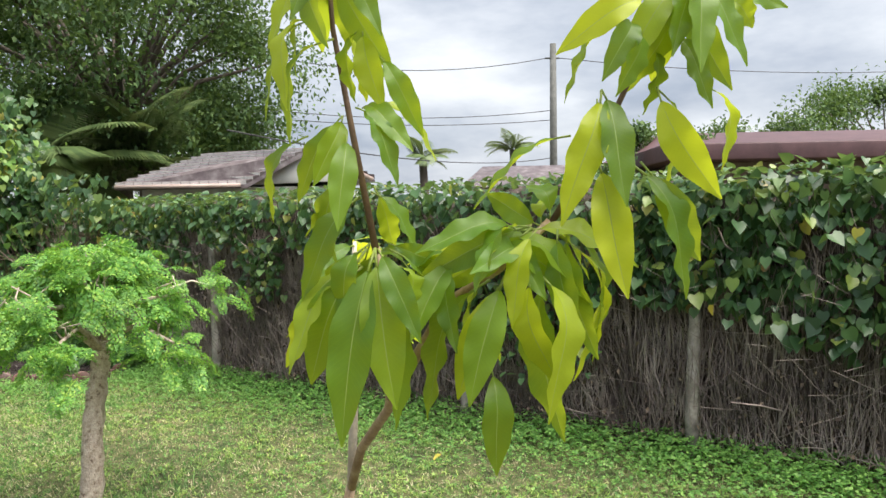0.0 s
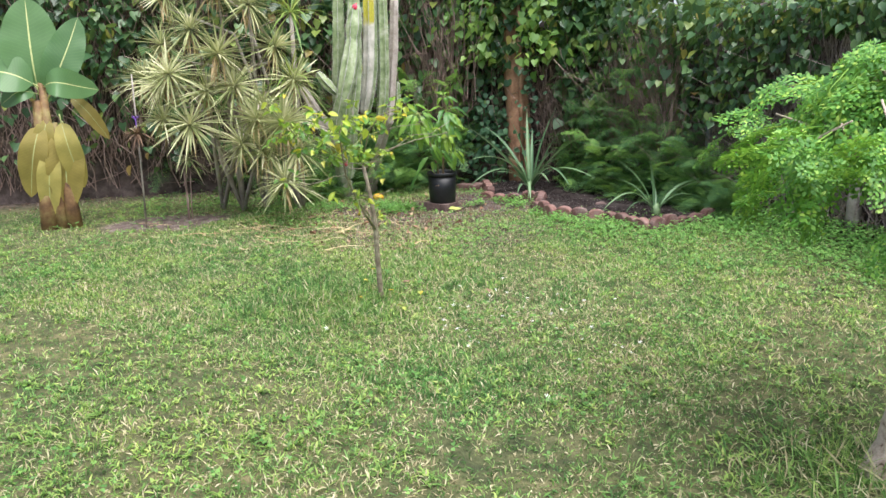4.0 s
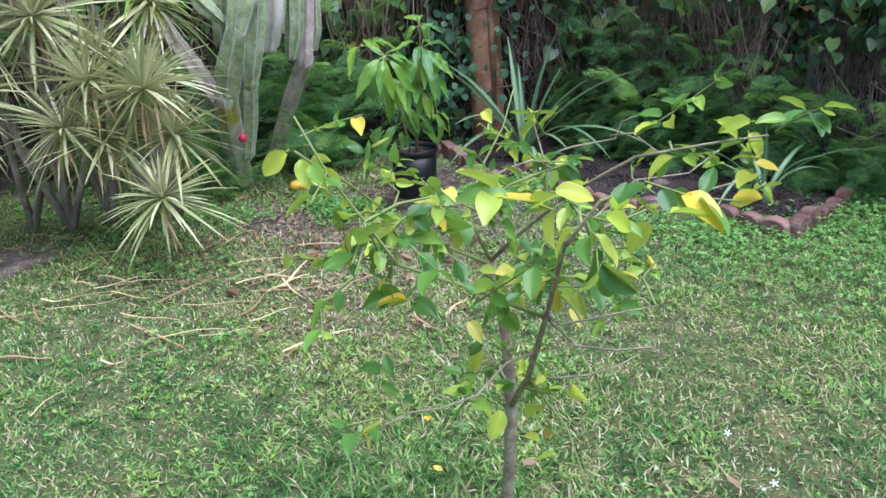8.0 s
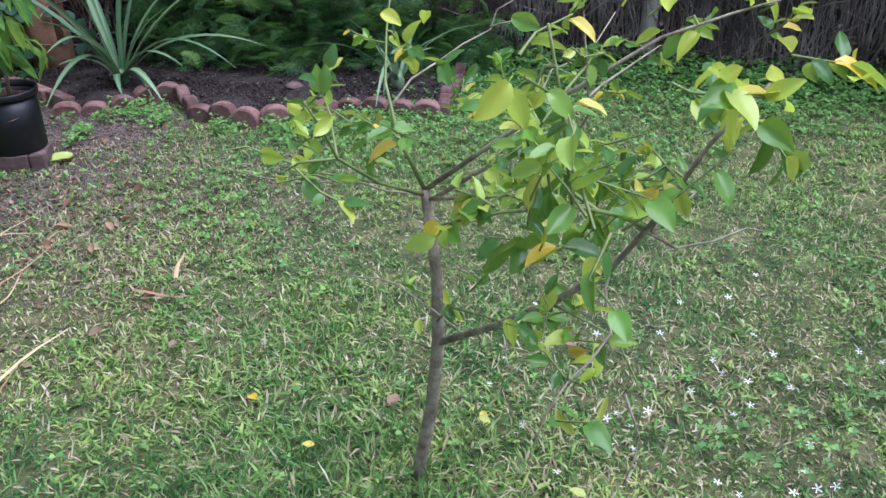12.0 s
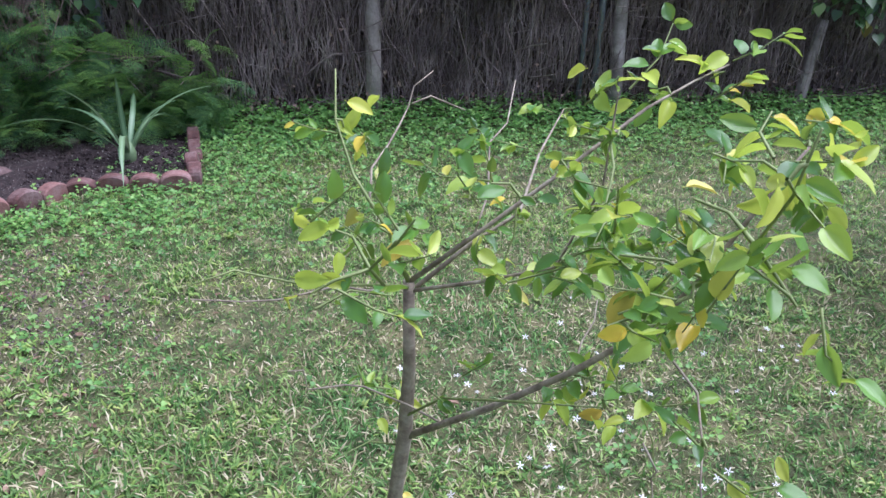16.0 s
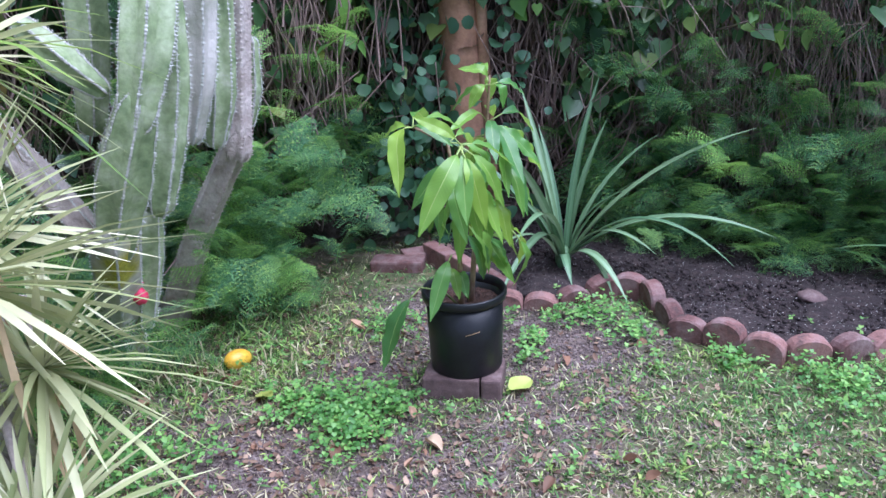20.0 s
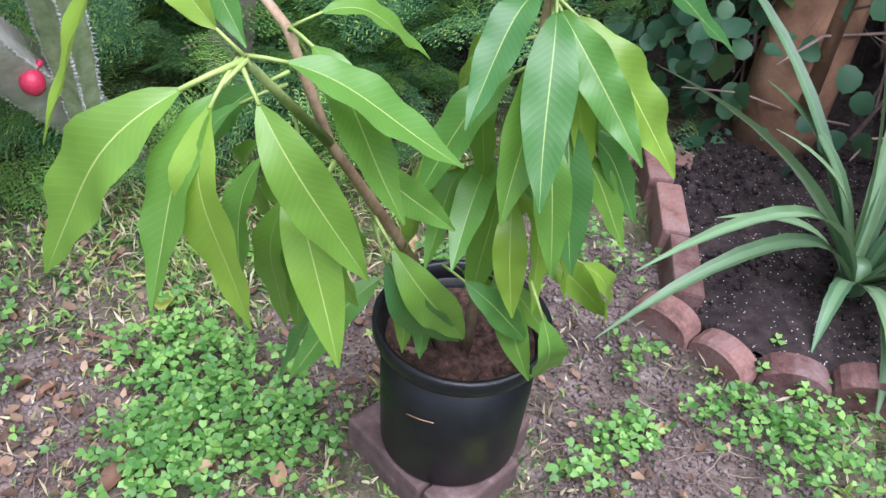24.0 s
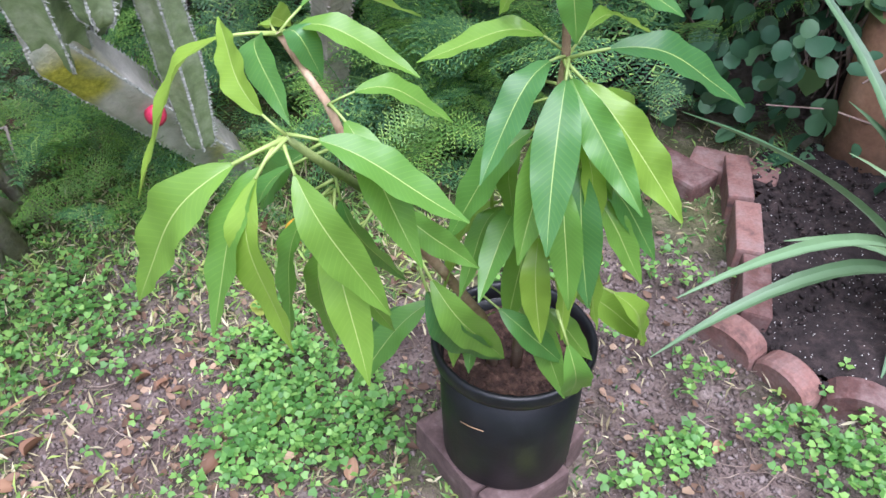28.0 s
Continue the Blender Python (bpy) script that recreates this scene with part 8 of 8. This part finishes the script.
    x, y = rand(-7.2, -4.5, n), rand(6.3, 8.6, n)
    keep = (RNG.random(n) < bare(x, y) * 1.1) & (np.hypot(x + 5.79, y - 7.735) > 0.16)
    x, y = x[keep], y[keep]
    n = len(x)
    me = scatter("soil_crumb", crumb, cf, np.stack([x, y, lie(x, y) + 0.002], -1), turns(rand(0, 6.28, n), rand(-0.6, 0.6, n), rand(-0.6, 0.6, n), 0.0025 + 0.009 * RNG.random(n) ** 3), M_GROUND_CRUMB)
    tagged(new("soil_crumb", me), "loose crumbs of grey-brown soil on bare ground", "soil", kind="stuff")
    n = 9000
    x, y = rand(-5.95, -3.3, n), rand(7.7, 9.4, n)
    keep = (fence_gap(x, y) > 0.15) & in_bed(x, y)
    x, y = x[keep], y[keep]
    n = len(x)
    me = scatter("mulch_crumb", crumb, cf, np.stack([x, y, np.full(n, 0.055)], -1), turns(rand(0, 6.28, n), rand(-0.6, 0.6, n), rand(-0.6, 0.6, n), 0.004 + 0.011 * RNG.random(n) ** 2), M_MULCH)
    tagged(new("mulch_crumb", me), "dark crumbs of potting soil in the bed", "soil", kind="stuff")
    n = 1700
    x, y = RNG.normal(-5.6, 0.55, n), RNG.normal(7.4, 0.45, n)
    rod = [(math.cos(a) * r + w, math.sin(a) * r, h) for h, r, w in ((0, 1, 0), (0.5, 0.9, 4), (1, 0.5, 1)) for a in (0, 2.1, 4.2)]
    rf = [(i * 3 + j, i * 3 + (j + 1) % 3, i * 3 + 3 + (j + 1) % 3, i * 3 + 3 + j) for i in range(2) for j in range(3)]
    thin = rand(0.0006, 0.0017, n)
    me = scatter("twig_litter", rod, rf, np.stack([x, y, lie(x, y) + 0.012], -1), turns(rand(0, 6.28, n), 1.57 + RNG.normal(0, 0.12, n), RNG.normal(0, 0.1, n), np.stack([thin, thin, rand(0.02, 0.09, n)], -1)), M_TWIGLITTER)
    tagged(new("twig_litter", me), "thin dry twigs scattered on the soil", "twig", kind="stuff")
    # tiny white flowers in the turf
    n = 60
    x, y = RNG.normal(-3.75, 0.35, n), RNG.normal(5.05, 0.28, n)
    petal = [(0, 0, 0)] + [(r * math.cos(a), r * math.sin(a), 0.12 * r) for i in range(5) for a, r in ((i * 1.257, 0.25), (i * 1.257 + 0.45, 1.0), (i * 1.257 + 0.8, 1.0))]
    pf = [(0, 1 + i * 3, 2 + i * 3, 3 + i * 3) for i in range(5)]
    t = turns(rand(0, 6.28, n), RNG.normal(0, 0.3, n), RNG.normal(0, 0.3, n), rand(0.007, 0.013, n))
    me = scatter("white_flower", petal, pf, np.stack([x, y, rand(0.03, 0.06, n)], -1), t, M_WHITE)
    tagged(new("lawn_flowers", me), "tiny white flowers dotted through the lawn", "wildflower", kind="stuff")


litter()


# ---------------------------------------------------------------- beyond the fence
M_ROOFTILE = plain("weathered_roof_tile", [(0.3, (0.07, 0.05, 0.058)), (0.5, (0.15, 0.12, 0.13)), (0.72, (0.30, 0.27, 0.28))], 6.0, 0.5, 0.3)
# white strip on each tile: the gloss of the roof put into the colour
M_TILE_EDGE = plain("tile_edge_highlight", [(0.3, (0.66, 0.65, 0.67)), (0.7, (0.82, 0.81, 0.83))], 5.0, 0.6, 0.3)
M_SIDING = plain("white_painted_siding", [(0.3, (0.66, 0.66, 0.65)), (0.7, (0.82, 0.82, 0.80))], 4.0, 0.6, 0.15)
M_FASCIA = plain("pinkish_fascia_paint", [(0.3, (0.45, 0.34, 0.31)), (0.7, (0.60, 0.47, 0.43))], 5.0, 0.6, 0.15)
M_MAROON = plain("maroon_roof_paint", [(0.3, (0.075, 0.035, 0.045)), (0.7, (0.13, 0.065, 0.075))], 4.0, 0.6, 0.2)
M_STUCCO = plain("brown_stucco", [(0.3, (0.14, 0.10, 0.085)), (0.7, (0.22, 0.165, 0.14))], 6.0, 0.85, 0.3)
M_WOODGREY = plain("grey_utility_wood", [(0.3, (0.09, 0.095, 0.09)), (0.7, (0.18, 0.185, 0.18))], 5.0, 0.85, 0.4)
M_WIRE = plain("dark_cable", [(0.3, (0.03, 0.03, 0.035)), (0.7, (0.06, 0.06, 0.065))], 10.0, 0.6, 0.1)
M_TREE = leafy("tree_leaf", [(0.0, (0.03, 0.075, 0.03)), (0.6, (0.07, 0.145, 0.05)), (1.0, (0.16, 0.25, 0.085))], (0.3, 0.45, 0.08), 0.7, 0.22, blotch=0.6)
M_PALM = leafy("palm_frond", [(0.0, (0.06, 0.11, 0.045)), (1.0, (0.18, 0.25, 0.10))], (0.4, 0.5, 0.15), 0.4, 0.2, blotch=1.0)
M_TRUNK = plain("dark_tree_bark", [(0.3, (0.06, 0.05, 0.04)), (0.7, (0.16, 0.13, 0.11))], 4.0, 0.9, 0.6)
M_GLASS = plain("dusty_window_glass", [(0.3, (0.16, 0.20, 0.26)), (0.7, (0.26, 0.30, 0.36))], 2.0, 0.15, 0.05)


def shed():
    p = thing("neighbour_house", "low white house with grey tiled hip roof behind the fence", "house", (0, 0, 0))
    b = Build()
    b.box(-4.15, 10.75, 0, -1.45, 13.0, 2.02, 0, 0.02)
    part("wall", b, M_SIDING, p)
    b = Build()
    b.add([(-2.72, 10.52, 2.04), (-1.08, 10.52, 2.08), (-1.80, 10.50, 2.44), (-2.72, 10.62, 2.04), (-1.08, 10.62, 2.08), (-1.80, 10.60, 2.44)], [(0, 1, 2), (5, 4, 3), (0, 2, 5, 3), (1, 4, 5, 2), (0, 3, 4, 1)])
    part("gable", b, M_SIDING, p, "white gable end")
    def tiles(roof, q00, q01, q10, q11, rows):
        """Courses of single tiles, each with a front edge painted white as a highlight."""
        q00, q01, q10, q11 = (Vector(q) for q in (q00, q01, q10, q11))
        for i in range(rows):
            a0, a1 = i / rows, (i + 1) / rows
            l0, r0, l1, r1 = q00.lerp(q10, a0), q01.lerp(q11, a0), q00.lerp(q10, a1), q01.lerp(q11, a1)
            up, n = Vector((0, -0.012, 0.042)), 14
            for j in range(n):
                f0, f1 = j / n, (j + 0.94) / n
                v = [l0.lerp(r0, f0) + up, l0.lerp(r0, f1) + up, l1.lerp(r1, f1) + up * 0.25, l1.lerp(r1, f0) + up * 0.25, l0.lerp(r0, f0) - up * 0.3, l0.lerp(r0, f1) - up * 0.3]
                c = Build()
                c.add(v, [(0, 1, 2, 3)], 0)
                c.add([v[4], v[5], v[1], v[0]], [(0, 1, 2, 3)], 1)
                c.add([v[0], v[3], v[4]], [(0, 1, 2)], 0)
                c.add([v[1], v[5], v[2]], [(0, 1, 2)], 0)
                part("tile", c, [M_ROOFTILE, M_TILE_EDGE], roof, "", False)
    for corners in (((-4.34, 10.35, 2.05), (-2.62, 10.35, 2.05), (-3.42, 11.5, 2.55), (-1.80, 10.42, 2.50)), ((-2.2, 13.0, 2.05), (-0.95, 10.45, 2.10), (-3.3, 11.8, 2.55), (-1.78, 10.45, 2.50))):
        b = Build()
        lower = [Vector(q) - Vector((0, 0, 0.03)) for q in corners]
        b.add(lower + [q - Vector((0, 0, 0.03)) for q in lower], [(0, 1, 3, 2), (4, 6, 7, 5), (0, 4, 5, 1), (2, 3, 7, 6), (0, 2, 6, 4), (1, 5, 7, 3)])
        tiles(part("roof", b, M_ROOFTILE, p, "grey-brown tile courses", False), *corners, 9)
    b = Build()
    b.add([(-4.34, 10.35, 2.03), (-3.42, 11.5, 2.53), (-3.3, 11.8, 2.53), (-2.2, 13.0, 2.03), (-4.6, 13.0, 2.03)], [(0, 1, 2, 3, 4)])
    part("roof", b, M_ROOFTILE, p)
    for q in (((-2.74, 10.47, 2.03), (-1.80, 10.44, 2.49)), ((-1.80, 10.44, 2.49), (-0.98, 10.47, 2.08)), ((-4.34, 10.33, 2.03), (-2.7, 10.33, 2.03))):
        b = Build()
        b.tube(q, [0.035, 0.035], 4)
        part("fascia", b, M_FASCIA, p, "pinkish fascia board")


shed()


def far_house():
    p = thing("maroon_roof_house", "brown stucco house with a flat maroon roof beyond the fence", "house", (0.35, 0, -0.22))
    b = Build()
    b.box(3.3, 12.2, 0, 9.5, 17, 2.55, 0, 0.02)
    part("wall", b, M_STUCCO, p)
    b = Build()
    b.box(2.9, 11.7, 2.55, 10, 17.5, 2.80, 0, 0.02)
    part("roof", b, M_MAROON, p)
    b = Build()
    b.add([(2.9, 11.72, 2.802), (10, 11.72, 2.802), (10, 14.6, 3.25), (3.6, 14.6, 3.25), (2.9, 17.5, 2.802), (10, 17.5, 2.802)], [(0, 1, 2, 3), (3, 2, 5, 4), (0, 3, 4)])
    part("roof_slope", b, M_MAROON, p)
    for x in (6.35, 9.0):
        b = Build()
        b.box(x, 11.75, 0, x + 0.16, 11.91, 2.56, 0, 0.01)
        part("porch_post", b, M_MAROON, p)
    w = Build()
    w.box(4.3, 12.15, 1.75, 5.2, 12.22, 2.35, 0, 0.01)
    win = part("window", w, M_WOODGREY, p)
    for x in (4.34, 4.78):
        g = Build()
        g.box(x, 12.12, 1.79, x + 0.38, 12.16, 2.31, 0, 0.004)
        part("pane", g, M_GLASS, win)
    h = thing("pink_house", "distant pinkish house roof seen over the fence", "house", (0, 0, 0))
    b = Build()
    b.box(0.6, 17.2, 0, 4.4, 20, 2.2, 0, 0.02)
    part("wall", b, M_FASCIA, h)
    b = Build()
    b.add([(0.3, 16.9, 2.2), (4.7, 16.9, 2.2), (4.2, 18.6, 2.75), (0.9, 18.6, 2.75), (0.3, 20.3, 2.2), (4.7, 20.3, 2.2)], [(0, 1, 2, 3), (3, 2, 5, 4), (0, 3, 4), (1, 5, 2)])
    part("roof", b, M_ROOFTILE, h)


far_house()


def leafy_tree(name, label, at, height, crown, clumps, leaf, seed, per=170, flat=1.0):
    """Trunk and limbs that carry clumps of small leaves with gaps between."""
    rnd = random.Random(seed)
    at = Vector(at)
    p = thing(name, label, "tree", at)
    b = Build()
    low = height * 0.45
    b.tube([(0, 0, -0.1), (0.1, 0, low * 0.5), (0.05, 0.1, low), (0, 0, height * 0.7)], [0.022 * height, 0.019 * height, 0.016 * height, 0.01 * height], 10)
    part("trunk", b, M_TRUNK, p)
    w, t = [], []
    g = np.random.default_rng(seed)
    for _ in range(clumps):
        u, v = rnd.uniform(0, 6.28), rnd.uniform(-1.05, 1)
        r = rnd.uniform(0.55, 1.0)
        q = Vector((crown * r * math.cos(u) * math.sqrt(1 - min(1, v * v) * 0.8), crown * r * math.sin(u) * math.sqrt(1 - min(1, v * v) * 0.8), height * 0.68 + v * height * 0.30 * flat))
        c = Build()
        c.tube([(0.03, 0.05, low * rnd.uniform(0.7, 1.1)), Vector((0, 0, low)).lerp(q, 0.5) + Vector((0, 0, 0.2)), q], [0.010 * height, 0.006 * height, 0.002 * height], 5)
        part("limb", c, M_TRUNK, p)
        s = crown * rnd.uniform(0.15, 0.30)
        w.append(np.array(q) + g.normal(0, 1, (per, 3)) * (s * 0.6, s * 0.6, s * 0.42))
        t.append(np.stack([g.uniform(0, 6.28, per), g.normal(-0.5, 0.6, per), g.normal(0, 0.5, per)], -1))
    w, t = np.concatenate(w), np.concatenate(t)
    blade = [(0, 0, 0), (-0.28, 0.4, 0.06), (0.28, 0.4, 0.06), (0, 1, -0.1)]
    me = scatter("crown", blade, [(0, 2, 3, 1)], w, turns(t[:, 0], t[:, 1], t[:, 2], g.uniform(0.7, 1.3, len(w)) * leaf), M_TREE)
    part("crown", me, None, p)["kind"] = "stuff"


leafy_tree("shade_tree", "large dark green shade tree behind the tiled house", (-6.6, 16.0, 0), 8.0, 3.8, 64, 0.115, 31, 1150)
leafy_tree("shade_tree", "dense green tree behind the maroon-roofed house", (17.0, 30.0, 0), 6.4, 4.2, 40, 0.17, 32, 650)
leafy_tree("flat_topped_tree", "distant flat-topped tree with open limbs", (12.2, 31.0, 0), 5.9, 2.2, 16, 0.17, 33, 380, 0.45)
leafy_tree("garden_tree", "olive green bush above the fence line", (3.6, 13.5, 0), 3.2, 0.9, 16, 0.09, 34, 300)


def palm(at, height, fronds, long, seed, label):
    rnd = random.Random(seed)
    p = thing("palm_tree", label, "palm tree", at, "palms beyond the fence")
    b = Build()
    b.tube([(0, 0, -0.1), (0.06, 0, height * 0.5), (0, 0, height)], [0.14, 0.11, 0.09], 9)
    part("trunk", b, M_TRUNK, p)
    f = Build()
    arc = lambda k: Vector((0, k * 0.95, 0.42 * k - 0.62 * k * k))
    f.tube([arc(i / 6) for i in range(7)], [0.018 * (1 - 0.8 * i / 6) for i in range(7)], 4)
    for i in range(44):
        k = 0.12 + 0.87 * i / 44
        q = arc(k)
        w = 0.34 * math.sin(math.pi * min(1, k * 0.9 + 0.1)) + 0.05
        for sx in (-1, 1):
            tip = q + Vector((sx * w, 0.14, -0.16))
            f.add([q, q + Vector((sx * w * 0.5, 0.055, -0.03)), tip, q + Vector((sx * w * 0.45, 0.078, -0.05))], [(0, 1, 2, 3)])
    me = f.mesh("frond", [M_PALM])
    for i in range(fronds):
        o = part("frond", me, None, p)
        o.matrix_local = Matrix.Translation((0, 0, height)) @ Euler((rnd.uniform(-0.1, 1.15), rnd.gauss(0, 0.2), i * 2.399)).to_matrix().to_4x4() @ Matrix.Scale(long * rnd.uniform(0.85, 1.15), 4)


palm((-7.6, 13.4, 0), 2.5, 15, 1.9, 51, "bushy green palm behind the hedge")
palm((-6.9, 13.9, 0), 2.3, 17, 2.1, 55, "bushy green palm behind the hedge")
palm((-8.6, 13.0, 0), 2.2, 14, 2.0, 56, "bushy green palm behind the hedge")
palm((-5.6, 14.6, 0), 2.6, 13, 1.7, 52, "bushy green palm beside the tiled roof")
palm((2.1, 24.0, 0), 3.6, 12, 0.8, 53, "small distant palm over the rooftops")
palm((-0.5, 18.0, 0), 2.9, 11, 0.7, 54, "small distant palm over the rooftops")


def wires():
    p = thing("utility_pole", "grey wooden utility pole carrying cables", "utility pole", (3.5, 25.0, 0))
    b = Build()
    b.tube([(0, 0, -0.1), (0, 0, 3.5), (0.03, 0, 7.0)], [0.14, 0.12, 0.10], 9)
    part("shaft", b, M_WOODGREY, p)
    b = Build()
    b.tube([(-0.22, 0, 6.55), (0.22, 0, 6.55)], [0.03, 0.03], 5)
    part("bracket", b, M_WOODGREY, p)
    for a, c, sag in (((3.3, 25.0, 6.55), (-14.0, 20.0, 9.5), 1.7), ((3.4, 25.0, 4.9), (-14.0, 22.0, 6.9), 1.0), ((3.4, 25.0, 4.6), (-14.0, 21.0, 6.2), 0.8), ((3.7, 25.0, 6.55), (30.0, 30.0, 8.0), 0.9), ((3.4, 25.0, 3.4), (-3.2, 11.6, 2.9), 0.3)):
        b = Build()
        n = 18
        b.tube([Vector(a).lerp(Vector(c), i / n) - Vector((0, 0, 4 * sag * (i / n) * (1 - i / n))) for i in range(n + 1)], [0.014] * (n + 1), 4)
        tagged(new("cable", b.mesh("cable", [M_WIRE])), "dark overhead cable hanging from the utility pole", "cable", "overhead cables")


wires()
